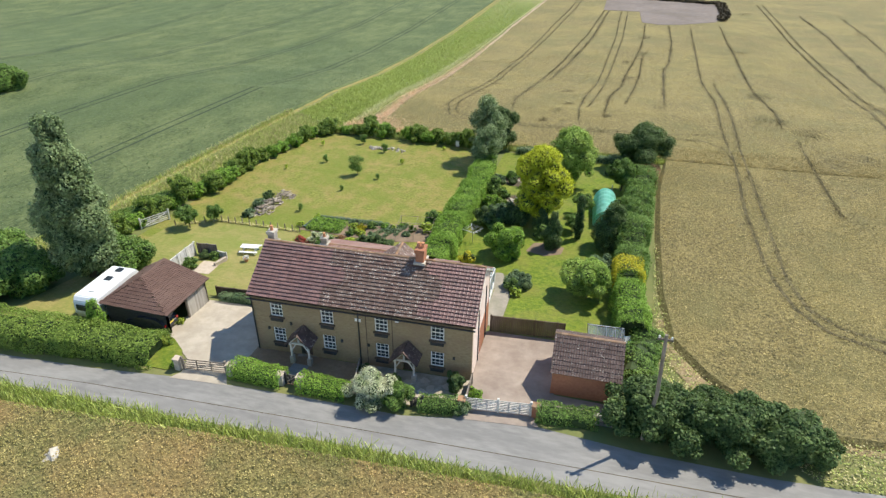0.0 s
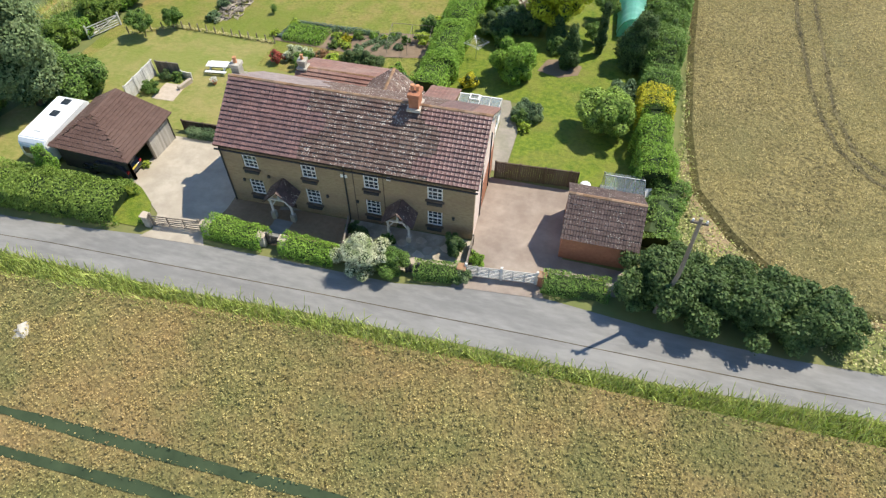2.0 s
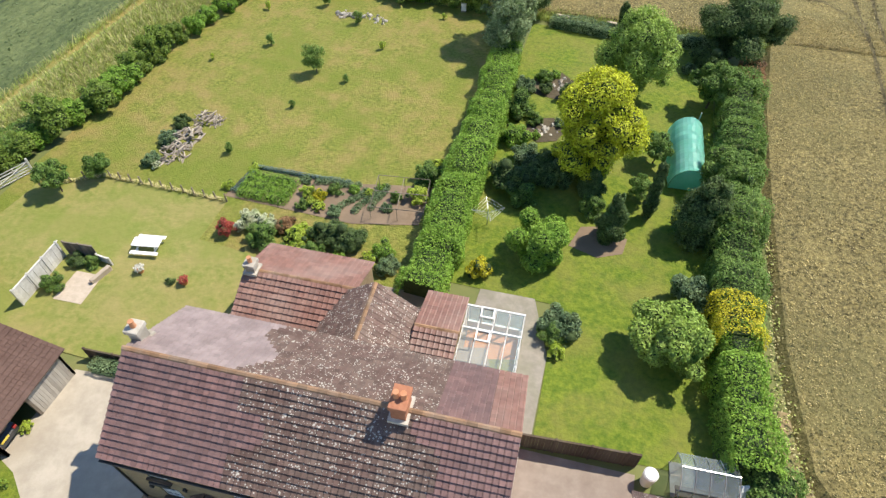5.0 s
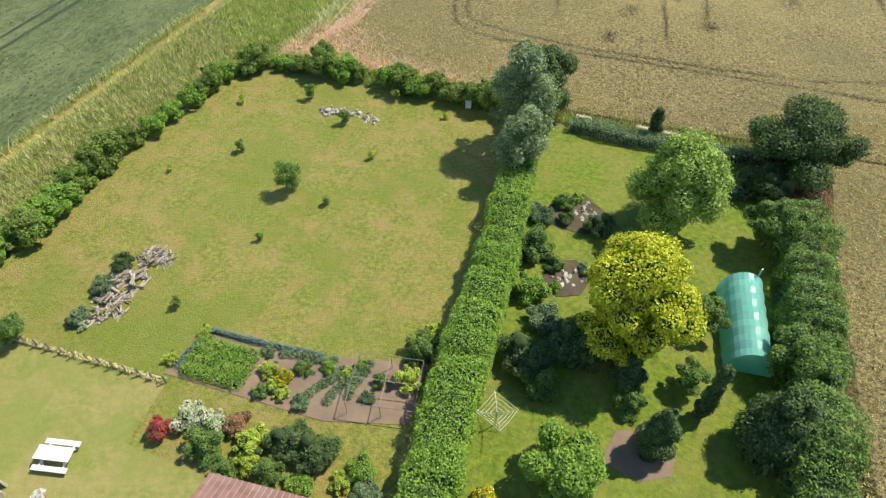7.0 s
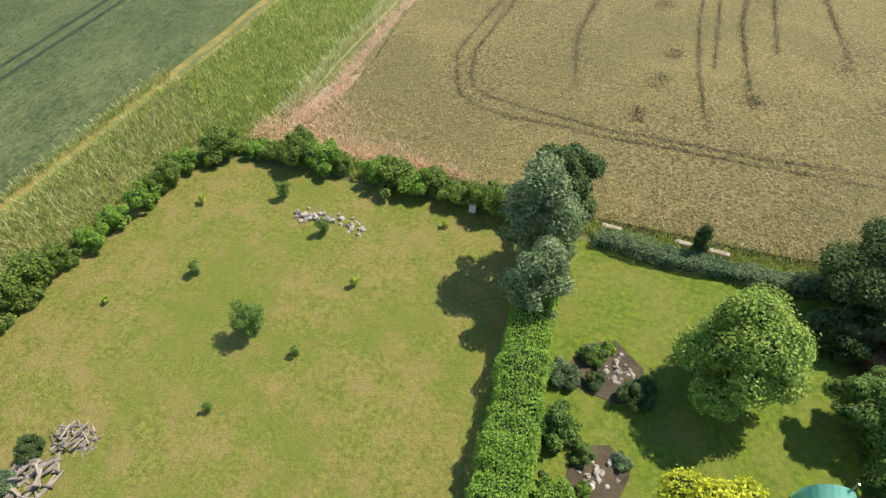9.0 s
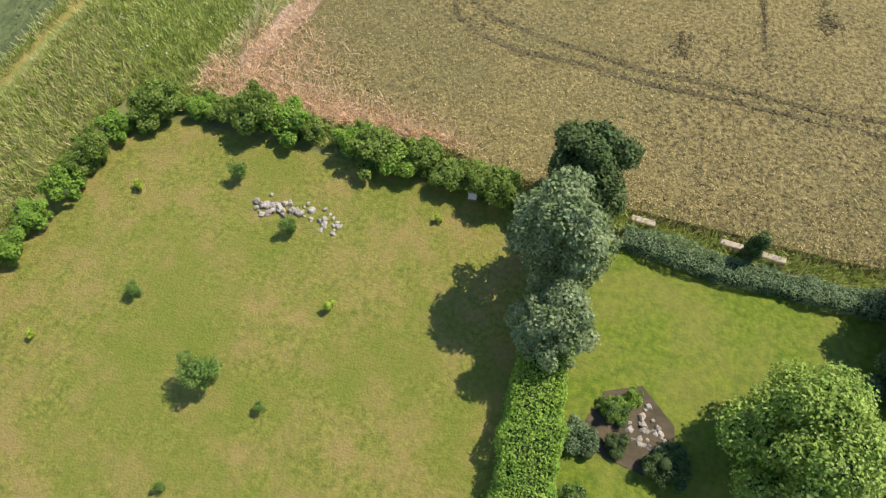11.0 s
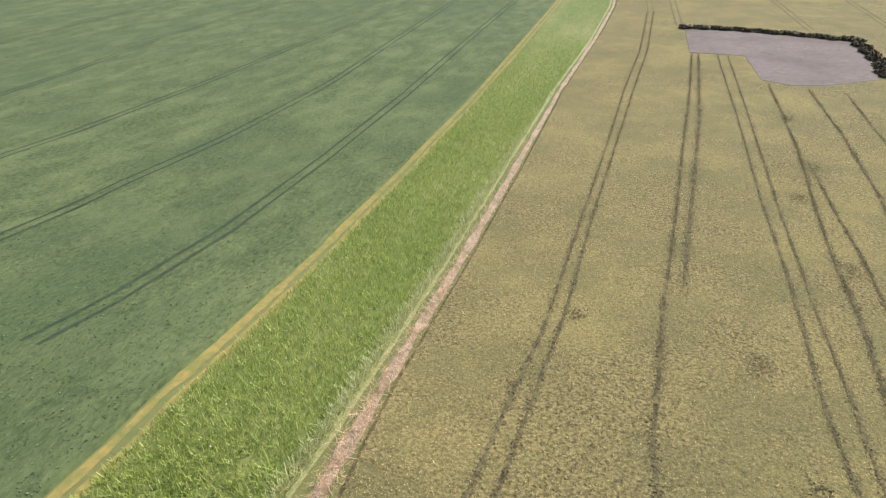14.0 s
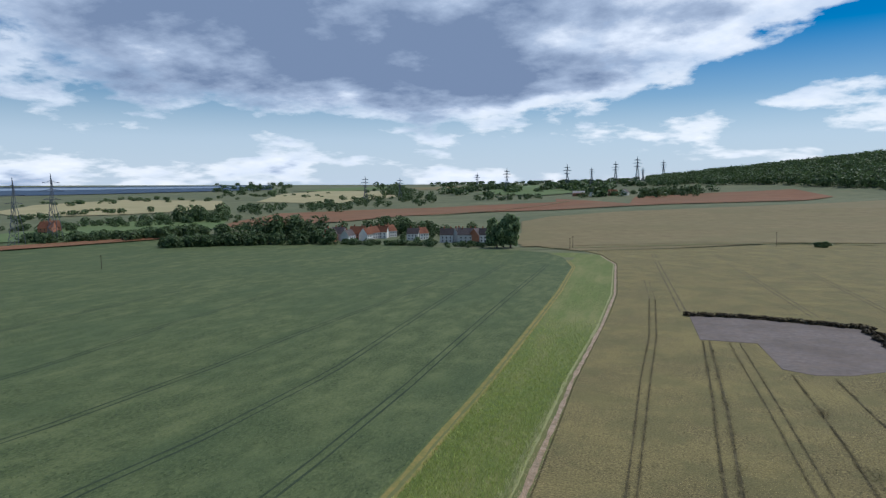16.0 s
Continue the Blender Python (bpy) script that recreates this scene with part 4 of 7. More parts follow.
def tile_mesh(w, l, roll):
    """One interlocking tile: a rolled ridge at one side and a thick lower edge."""
    bm = bmesh.new()
    prof = [(0, 0), (0, 0.03), (w * 0.2, 0.03 + roll), (w * 0.42, 0.03 + roll * 0.3), (w * 0.95, 0.03), (w * 0.95, 0)]
    rows = []
    for s, lift in ((0, 0.085 if w > 0.25 and roll > 0.015 else 0.035), (l * 1.08, 0.0)):
        rows.append([bm.verts.new((x, s, z + lift)) for x, z in prof])
    for i in range(5):
        bm.faces.new((rows[0][i], rows[1][i], rows[1][i + 1], rows[0][i + 1]))
    bm.faces.new(rows[0])
    me = bpy.data.meshes.new("roof_tile")
    bm.to_mesh(me)
    bm.free()
    return me


def roof_slope(parent, origin, along, up, nu, nv, w, l, zones, as_parts=False, roll=0.018, keep=None):
    """Tiles over one slope. along, up: unit vectors in the thing's frame. zones(u, v) names the material."""
    o, a, s = Vector(origin), Vector(along).normalized(), Vector(up).normalized()
    nrm = a.cross(s)
    rot = Matrix((a, s, nrm)).transposed().to_4x4()
    kinds = {}
    rr = random.Random(7)
    meshes = {}
    for j in range(nv):
        for i in range(nu):
            u, v = (i + 0.5) / nu, (j + 0.5) / nv
            if keep and not keep(u, v):
                continue
            zone = zones(u, v) if callable(zones) else zones
            m = Matrix.Translation(o + a * (i * w) + s * (j * l) + nrm * (0.012 * rr.random())) @ rot @ Matrix.Rotation(0.012 * (rr.random() - 0.5), 4, "Z")
            if as_parts and TILE_LEFT[0] > 0 and abs(u - 0.62) < 0.2:
                TILE_LEFT[0] -= 1
                if zone not in meshes:
                    meshes[zone] = tile_mesh(w, l, roll)
                    meshes[zone].materials.append(M[zone])
                ob = new("roof_tile", meshes[zone])
                ob.parent = parent
                ob.matrix_basis = m
            else:
                kinds.setdefault(zone, []).append(m)
    base = tile_mesh(w, l, roll)
    co = np.array([v.co for v in base.vertices])
    faces = [list(p.vertices) for p in base.polygons]
    for zone, ms in kinds.items():
        vs, fs = [], []
        for m in ms:
            off = len(vs)
            A = np.array(m)
            vs += (co @ A[:3, :3].T + A[:3, 3]).tolist()
            fs += [[off + i for i in f] for f in faces]
        me = bpy.data.meshes.new("tiling")
        me.from_pydata(vs, [], fs)
        tagged(mesh_part("tiling", me, zone, parent), kind="stuff")


house = thing("cottage_pair", HOUSE, "pair of yellow-brown brick cottages with one brown tiled roof", "house")
# walls with openings
WIN = [(2.0, 1.15), (6.05, 1.15), (10.25, 1.15), (14.45, 1.15)]
UP_Z, LOW_Z, WIN_H, WIN_W = 3.38, 0.95, 1.35, 1.0
DOOR_U = (4.1, 12.25)
bm = bmesh.new()
us = sorted({0, HL} | {c - WIN_W / 2 for c, _ in WIN} | {c + WIN_W / 2 for c, _ in WIN} | {d - 0.48 for d in DOOR_U} | {d + 0.48 for d in DOOR_U})
zs = [-1.2, 0.0, LOW_Z, 2.05, LOW_Z + WIN_H, UP_Z, UP_Z + WIN_H, EAVE]


def is_hole(u, z):
    if any(abs(u - c) < WIN_W / 2 for c, _ in WIN) and (LOW_Z < z < LOW_Z + WIN_H or UP_Z < z < UP_Z + WIN_H):
        return True
    return any(abs(u - d) < 0.48 for d in DOOR_U) and 0 < z < 2.05


for i in range(len(us) - 1):
    for j in range(len(zs) - 1):
        if not is_hole((us[i] + us[i + 1]) / 2, (zs[j] + zs[j + 1]) / 2):
            box(bm, us[i], 0, zs[j], us[i + 1], 0.3, zs[j + 1])
bmesh.ops.remove_doubles(bm, verts=bm.verts, dist=0.001)
part("front_wall", bm, "stone_wall", house, "yellow-brown weathered brick front wall")
boxed("back_wall", (0, HD - 0.3, -1.6, HL, HD, EAVE), "stone_wall", house)
for x0, x1, mat, lab in ((0.0, 0.3, "stone_wall", "yellow-brown brick gable wall"), (HL - 0.3, HL, "render_pink", "pale pinkish rendered gable wall")):
    bm = bmesh.new()
    prism(bm, [(0.3, -1.5), (HD - 0.3, -1.5), (HD - 0.3, EAVE), (HD / 2, RIDGE - 0.12), (0.3, EAVE)], x0, x1)
    part("gable_wall", bm, mat, house, lab)
boxed("inner_floor", (0.3, 0.3, 2.6, HL - 0.3, HD - 0.3, 2.75), "wood_dark", house)
boxed("gable_brick", (HL - 0.02, 3.2, -1.4, HL + 0.02, HD - 0.1, 2.4), "brick", house, "patch of bare red brick on the gable")
boxed("white_plaque", (8.25, -0.04, 4.05, 8.7, 0.0, 4.3), "white_paint", house, "small white stone plaque")
boxed("meter_box", (11.35, -0.12, 4.55, 11.6, 0.0, 4.75), "white_paint", house, "small white box below the eaves")
for u in (9.95, 11.95):
    boxed("movement_joint", (u - 0.9, -0.015, 0, u - 0.85, 0.0, EAVE - 0.1), "wood_dark", house)
for u, z in ((1.2, 2.2), (7.1, 2.0), (9.2, 2.0), (15.7, 2.0), (3.1, 2.9)):
    boxed("wall_lamp", (u - 0.08, -0.14, z - 0.1, u + 0.08, 0.0, z + 0.12), "black_iron", house, "small black wall lantern", 0.02)
# roof deck, tiles, ridge
over, tilt = 0.14, math.atan2(RIDGE - EAVE, HD / 2)
cs, sn = math.cos(tilt), math.sin(tilt)
slope = (HD / 2 + over) / cs
for side in (0, 1):
    bm = bmesh.new()
    y0, y1 = (-over, HD / 2) if side == 0 else (HD + over, HD / 2)
    z0, z1 = EAVE - over * sn / cs, RIDGE
    face(bm, (-0.2, y0, z0), (HL + 0.2, y0, z0), (HL + 0.2, y1, z1), (-0.2, y1, z1))
    bmesh.ops.solidify(bm, geom=bm.faces[:], thickness=0.1 if side == 0 else -0.1)
    part("roof_deck", bm, "wood_dark", house)


def main_zone(u, v):
    k = u + 0.03 * math.sin(v * 9) + 0.02 * math.sin(u * 60)
    if k < 0.36:
        return "tile"
    if k < 0.80:
        return "tile_lichen"
    return "tile"


NU, NV = 64, 16
TW, TL = (HL + 0.44) / NU, slope / NV
roof_slope(house, (-0.22, -over, EAVE - over * sn / cs + 0.1), (1, 0, 0), (0, cs, sn), NU, NV, TW, TL, main_zone, True)
# the back slope's left part gets the tiles with painted sheen
roof_slope(house, (HL + 0.22, HD + over, EAVE - over * sn / cs + 0.1), (-1, 0, 0), (0, -cs, sn), NU, NV, TW, TL, lambda u, v: "tile_red" if u < 0.08 else ("tile_lichen" if 0.2 < u < 0.68 + 0.04 * math.sin(v * 7) else ("tile_sheen" if u > 0.6 else "tile")))
rm = bpy.data.meshes.new("ridge_tile")
bm = bmesh.new()
prism(bm, [(-0.17, -0.10), (-0.10, 0.04), (0, 0.09), (0.10, 0.04), (0.17, -0.10), (0, 0.0)], 0, 0.44)
bm.to_mesh(rm)
bm.free()
rm.materials.append(M["ridge_tile"])


def ridge_line(parent, x0, x1, y, z, turn=0.0):
    n = max(1, int(round((x1 - x0) / 0.45)))
    for i in range(n):
        r = new("ridge_tile", rm)
        r.parent = parent
        r.matrix_basis = Matrix.Rotation(turn, 4, "Z") @ Matrix.Translation((x0 + (x1 - x0) * i / n, y, z))


ridge_line(house, -0.25, HL + 0.25, HD / 2, RIDGE + 0.13)
# barge boards, gutters, pipes
for u in (-0.26, HL + 0.22):
    for sgn in (-1, 1):
        bm = bmesh.new()
        y0, z0 = HD / 2 + sgn * (HD / 2 + over), EAVE - over * sn / cs
        face(bm, (u, y0, z0 - 0.12), (u, y0, z0 + 0.09), (u, HD / 2, RIDGE + 0.09), (u, HD / 2, RIDGE - 0.12))
        bmesh.ops.solidify(bm, geom=bm.faces[:], thickness=0.04)
        part("barge_board", bm, "white_paint" if u > 1 else "ridge_tile", house)
for y in (-over - 0.05, HD + over + 0.05):
    boxed("gutter", (-0.2, y - 0.06, EAVE - 0.33, HL + 0.2, y + 0.06, EAVE - 0.23), "black_iron", house, "", 0.02)
for u, y in ((0.06, -0.05), (8.5, -0.05), (HL + 0.05, 2.4), (HL + 0.05, 5.6)):
    boxed("drainpipe", (u - 0.04, y - 0.04, -0.4, u + 0.04, y + 0.04, EAVE - 0.25), "black_iron", house, "", 0.012)


def chimney(parent, u, y, z0, z1, w, d, mat, pots):
    c = new("chimney")
    c.parent = parent
    boxed("chimney_stack", (u - w / 2, y - d / 2, z0, u + w / 2, y + d / 2, z1 - 0.25), mat, c, "", 0.015)
    boxed("cap_course", (u - w / 2 - 0.07, y - d / 2 - 0.07, z1 - 0.25, u + w / 2 + 0.07, y + d / 2 + 0.07, z1), mat, c, "", 0.02)
    boxed("lead_flashing", (u - w / 2 - 0.12, y - d / 2 - 0.16, z0 + 0.45, u + w / 2 + 0.12, y + d / 2 + 0.16, z0 + 0.62), "grey_stone", c, "pale lead flashing")
    for k in range(pots):
        bm = bmesh.new()
        px = u + (k - (pots - 1) / 2) * 0.32
        for r0, r1, a, b in ((0.14, 0.11, 0, 0.3), (0.13, 0.13, 0.3, 0.4)):
            bmesh.ops.create_cone(bm, cap_ends=True, segments=12, radius1=r0, radius2=r1, depth=b - a, matrix=Matrix.Translation((px, y, z1 + (a + b) / 2)))
        part("chimney_pot", bm, "terracotta", c)


chimney(house, 12.3, HD / 2, RIDGE - 0.5, RIDGE + 1.15, 0.62, 0.95, "brick", 2)
chimney(house, -0.1, HD / 2 + 0.9, RIDGE - 1.1, RIDGE + 0.5, 0.55, 0.6, "grey_stone", 1)

# windows
for c, _ in WIN:
    for z in (LOW_Z, UP_Z):
        w = new("window")
        w.parent = house
        w.matrix_basis = Matrix.Translation((c, 0, z))
        bm = bmesh.new()
        hw, t = WIN_W / 2, 0.075
        for dims in ((-hw, 0.06, 0, -hw + t, 0.16, WIN_H), (hw - t, 0.06, 0, hw, 0.16, WIN_H), (-hw + t, 0.06, 0, hw - t, 0.16, t), (-hw + t, 0.06, WIN_H - t, hw - t, 0.16, WIN_H), (-hw + t, 0.05, WIN_H / 2 - 0.035, hw - t, 0.15, WIN_H / 2 + 0.035)):
            box(bm, *dims)
        part("window_frame", bm, "white_paint", w, "white sash frame")
        for f in (1, 2):
            boxed("glazing_bar", (-hw + WIN_W * f / 3 - 0.018, 0.08, t, -hw + WIN_W * f / 3 + 0.018, 0.13, WIN_H - t), "white_paint", w)
        for f in (0.25, 0.75):
            boxed("glazing_bar", (-hw + t, 0.082, WIN_H * f - 0.018, hw - t, 0.128, WIN_H * f + 0.018), "white_paint", w)
        boxed("pane", (-hw + t, 0.11, t, hw - t, 0.12, WIN_H - t), "pane", w, "dark reflecting glass")
        boxed("window_sill", (-hw - 0.12, -0.14, -0.1, hw + 0.12, 0.1, 0.0), "wood_dark", w, "dark slate sill", 0.01)
        boxed("plant_trough", (-hw, -0.22, -0.34, hw, 0.0, -0.11), "black_iron", w, "dark planted trough below the sill", 0.02)

# gabled porches on timber posts
for d in DOOR_U:
    p = new("porch")
    p.parent = house
    p.matrix_basis = Matrix.Translation((d, 0, 0)) @ Matrix.Diagonal((0.82, 0.88, 0.88, 1))
    for s in (-1, 1):
        boxed("pier", (s * 0.85 - 0.2, -1.45, -0.5, s * 0.85 + 0.2, -1.05, 0.85), "grey_stone", p, "rough stone pier", 0.03)
        boxed("post", (s * 0.85 - 0.07, -1.32, 0.85, s * 0.85 + 0.07, -1.18, 2.2), "wood_white", p, "pale timber post")
        boxed("side_beam", (s * 0.85 - 0.06, -1.5, 2.2, s * 0.85 + 0.06, 0.0, 2.34), "wood_white", p)
        bm = bmesh.new()
        limb(bm, (s * 0.8, -1.25, 1.5), (s * 0.3, -1.25, 2.25), 0.06, 0.06, 6)
        limb(bm, (s * 0.95, -1.3, 2.3), (0, -1.3, 3.15), 0.07, 0.07, 6)
        part("brace", bm, "wood_white", p, "curved pale timber brace")
        bm = bmesh.new()
        face(bm, (s * 1.25, -1.65, 2.1), (s * 1.25, -0.02, 2.1), (0, -0.02, 3.3), (0, -1.65, 3.3))
        bmesh.ops.solidify(bm, geom=bm.faces[:], thickness=0.09)
        part("porch_roof", bm, "wood_dark", p)
        ang = math.atan2(1.2, 1.25)
        org, al = ((-1.28, -1.68, 2.15), (0, -1, 0)) if s < 0 else ((1.28, -1.68, 2.15), (0, 1, 0))
        if s < 0:
            org = (-1.28, 0.0, 2.15)
        roof_slope(p, org, al, (-s * math.cos(ang), 0, math.sin(ang)), 7, 7, 0.24, 0.25, "tile_dark", False, 0.01)
    boxed("tie_beam", (-0.95, -1.36, 2.2, 0.95, -1.22, 2.34), "wood_white", p)
    boxed("king_post", (-0.06, -1.36, 2.34, 0.06, -1.22, 3.1), "wood_white", p)
    boxed("door", (-0.46, 0.12, 0.02, 0.46, 0.2, 2.03), "wood_dark", p, "dark panelled front door", 0.01)
    boxed("threshold", (-0.9, -1.5, -0.4, 0.9, 0.0, 0.03), "paving", p, "stone step")

# rear wings and conservatory
wing = thing("rear_wing", HOUSE, "low brick rear wing with red tiled roof and chimney", "extension")
R0, R1, RV0, RV1, RE, RR = 0.3, 6.9, 9.7, 15.3, 1.25, 2.5


def gabled(parent, u0, u1, v0, v1, eave, ridge, wall, tiles, low=-2.6, tw=0.3, ends=True, rl=True):
    vm = (v0 + v1) / 2
    bm = bmesh.new()
    prism(bm, [(v0, low), (v1, low), (v1, eave), (vm, ridge - 0.1), (v0, eave)], u0, u1)
    part("wall_shell", bm, wall, parent)
    ang = math.atan2(ridge - eave, (v1 - v0) / 2)
    c, s = math.cos(ang), math.sin(ang)
    ln = ((v1 - v0) / 2 + 0.2) / c
    nu, nv = int((u1 - u0 + 0.3) / tw), max(2, int(ln / 0.33))
    tw2, tl2 = (u1 - u0 + 0.3) / nu, ln / nv
    for org, al, up_ in (((u0 - 0.15, v0 - 0.2, eave - 0.2 * s / c + 0.02), (1, 0, 0), (0, c, s)), ((u1 + 0.15, v1 + 0.2, eave - 0.2 * s / c + 0.02), (-1, 0, 0), (0, -c, s))):
        roof_slope(parent, org, al, up_, nu, nv, tw2, tl2, tiles)
    if rl:
        ridge_line(parent, u0 - 0.15, u1 + 0.15, vm, ridge + 0.02)


gabled(wing, R0, R1, RV0, RV1, RE, RR, "stone_wall", "tile_red")
chimney(wing, R0 + 0.35, (RV0 + RV1) / 2, RR - 0.5, RR + 0.75, 0.55, 0.6, "grey_stone", 1)
for u in (2.6, 3.4):
    boxed("casement", (u, RV0 - 0.06, -0.1, u + 0.7, RV0 + 0.02, 0.9), "white_paint", wing, "white casement frame")
    boxed("pane", (u + 0.07, RV0 - 0.08, -0.03, u + 0.63, RV0 - 0.05, 0.83), "pane", wing)
cross_m = HOUSE @ Matrix.Translation((8.3, 7.0, 0)) @ Matrix.Rotation(radians(90), 4, "Z")
cross = thing("cross_wing", cross_m, "brick cross wing with brown lichened tiled roof", "extension")
gabled(cross, 0.4, 5.2, -2.6, 2.6, 1.75, 3.75, "stone_wall", "tile_lichen")
wash = thing("wash_house", HOUSE, "small outbuilding with a red hipped tiled roof", "outbuilding")
gabled(wash, 10.9, 13.1, 8.2, 14.0, 1.25, 2.3, "stone_wall", "tile_red")
cons = thing("conservatory", HOUSE, "white framed glass lean-to conservatory behind the cottages", "conservatory")
CU0, CU1, CV0, CV1, CZ0, CZ1 = 13.3, 16.6, 7.6, 13.7, 1.35, 2.1
boxed("dwarf_wall", (CU0, CV1 - 0.15, -1.8, CU1, CV1, -0.1), "white_paint", cons)
boxed("side_wall", (CU1 - 0.12, CV0, -1.8, CU1, CV1 - 0.15, -0.1), "white_paint", cons)
boxed("tiled_floor", (CU0 + 0.1, CV0, -0.75, CU1 - 0.12, CV1 - 0.15, -0.7), "terracotta", cons, "warm terracotta tiled floor")
for i in range(5):
    u = CU0 + (CU1 - CU0) * i / 4
    bm = bmesh.new()
    face(bm, (u - 0.04, CV0, CZ1), (u + 0.04, CV0, CZ1), (u + 0.04, CV1, CZ0), (u - 0.04, CV1, CZ0))
    bmesh.ops.solidify(bm, geom=bm.faces[:], thickness=0.08)
    part("rafter", bm, "white_paint", cons)
    boxed("mullion", (u - 0.04, CV1 - 0.1, -0.1, u + 0.04, CV1, CZ0), "white_paint", cons)
    if i < 4:
        for a, b in ((0, 0.72), (0.74, 1.0)):
            bm = bmesh.new()
            va, vb = CV0 + (CV1 - CV0) * a, CV0 + (CV1 - CV0) * b
            za, zb = CZ1 + (CZ0 - CZ1) * a, CZ1 + (CZ0 - CZ1) * b
            face(bm, (u + 0.05, va, za), (u + 0.77, va, za), (u + 0.77, vb, zb), (u + 0.05, vb, zb))
            bmesh.ops.solidify(bm, geom=bm.faces[:], thickness=0.012)
            part("roof_pane", bm, "clear", cons).visible_shadow = False
        boxed("pane", (u + 0.05, CV1 - 0.06, -0.1, u + 0.77, CV1 - 0.05, CZ0 - 0.05), "clear", cons).visible_shadow = False
for i in range(6):
    v = CV0 + (CV1 - CV0) * i / 5
    boxed("mullion", (CU1 - 0.1, v - 0.04, -0.1, CU1, v + 0.04, CZ1 + (CZ0 - CZ1) * i / 5), "white_paint", cons)
    if i < 5:
        boxed("pane", (CU1 - 0.06, v + 0.05, -0.1, CU1 - 0.05, v + 1.15, CZ0 - 0.05), "clear", cons).visible_shadow = False
for v, z in ((CV0 + (CV1 - CV0) * 0.73, CZ1 + (CZ0 - CZ1) * 0.73), (CV1, CZ0), (CV0 + 0.1, CZ1)):
    boxed("purlin", (CU0 - 0.06, v - 0.05, z - 0.06, CU1 + 0.06, v + 0.05, z + 0.05), "white_paint", cons)
for u, v in ((14.1, 11.2), (14.1, 12.9)):
    z = CZ1 + (CZ0 - CZ1) * (v - CV0) / (CV1 - CV0) + 0.09
    bm = bmesh.new()
    for dims in ((u, v, z, u + 0.8, v + 0.09, z + 0.06), (u, v + 0.7, z - 0.1, u + 0.8, v + 0.79, z - 0.03), (u, v + 0.09, z - 0.06, u + 0.09, v + 0.7, z + 0.02), (u + 0.71, v + 0.09, z - 0.06, u + 0.8, v + 0.7, z + 0.02)):
        box(bm, *dims)
    part("roof_vent", bm, "white_paint", cons, "white opening roof vent")

# garage by the drive
GAR = Matrix.Translation((-1.3, 33.55, -1.75)) @ Matrix.Rotation(radians(2.0), 4, "Z")
garage = thing("brick_garage", GAR, "small orange brick garage with brown lichened roof", "garage")
gabled(garage, 0, 4.6, 0, 4.6, 2.35, 3.85, "brick", "tile_dark", low=-0.8, tw=0.18)

# cart shed
CART = Matrix.Translation((-37.9, 32.4, ground_z(-34, 34) - 0.1)) @ Matrix.Rotation(radians(0), 4, "Z")
cart = thing("cart_shed", CART, "open-fronted timber cart shed with brown hipped roof", "shed")
CW, CD, CE, CR, CRX = 5.9, 5.2, 2.25, 3.55, 2.0
boxed("back_wall", (0, 0, -0.6, 0.15, CD, CE), "shed_side", cart, "dark stained board wall")
boxed("front_side_wall", (0.15, 0, -0.6, CW, 0.15, CE), "shed_side", cart, "dark stained board wall")
boxed("rear_side_wall", (0.15, CD - 0.15, -0.6, CW, CD, CE), "wood_grey", cart, "weathered grey board wall")
for k in range(14):
    boxed("board", (CW - 0.1, 2.6 + k * 0.185, 0, CW, 2.6 + k * 0.185 + 0.177, CE - 0.1), "board_pale", cart)
for y in (0.0, 2.45):
    boxed("post", (CW - 0.16, y, -0.3, CW, y + 0.16, CE), "wood_grey", cart)
boxed("lintel", (CW - 0.16, 0.16, CE - 0.2, CW, 2.45, CE), "wood_grey", cart)
bm = bmesh.new()
e = 0.3
A, B, C, D = (-e, -e, CE), (CW + e, -e, CE), (CW + e, CD + e, CE), (-e, CD + e, CE)
P1, P2 = (CRX, 2.3, CR), (CRX, CD + e, CR)
for f in ((A, B, P1), (B, C, P2, P1), (D, A, P1, P2), (C, D, P2)):
    face(bm, *f)
bmesh.ops.remove_doubles(bm, verts=bm.verts, dist=0.001)
part("roof_deck", bm, "wood_dark", cart)
ca, cb = math.atan2(CR - CE, CW - CRX + e), math.atan2(CR - CE, CRX + e)
cl, cm = math.hypot(CR - CE, CW - CRX + e), math.hypot(CR - CE, CRX + e)
hipf = 2.6 / (CD + 2 * e)
roof_slope(cart, (CW + e, -e, CE + 0.03), (0, 1, 0), (-math.cos(ca), 0, math.sin(ca)), 27, 15, (CD + 2 * e) / 27, cl / 15, "tile_shed", False, 0.0, keep=lambda u, v: u > hipf * v)
roof_slope(cart, (-e, CD + e, CE + 0.03), (0, -1, 0), (math.cos(cb), 0, math.sin(cb)), 27, 8, (CD + 2 * e) / 27, cm / 8, "tile_shed", False, 0.0, keep=lambda u, v: u < 1 - hipf * v)
ch = math.atan2(CR - CE, 2.6)
roof_slope(cart, (-e, -e, CE + 0.03), (1, 0, 0), (0, math.cos(ch), math.sin(ch)), 21, 9, (CW + 2 * e) / 21, math.hypot(CR - CE, 2.6) / 9, "tile_shed", False, 0.0, keep=lambda u, v: u > v * (CRX + e) / (CW + 2 * e) and u < 1 - v * (CW - CRX + e) / (CW + 2 * e))
boxed("ridge_cap", (CRX - 0.12, 2.3, CR - 0.04, CRX + 0.12, CD + e, CR + 0.09), "tile_shed", cart, "brown clay ridge capping", 0.03)

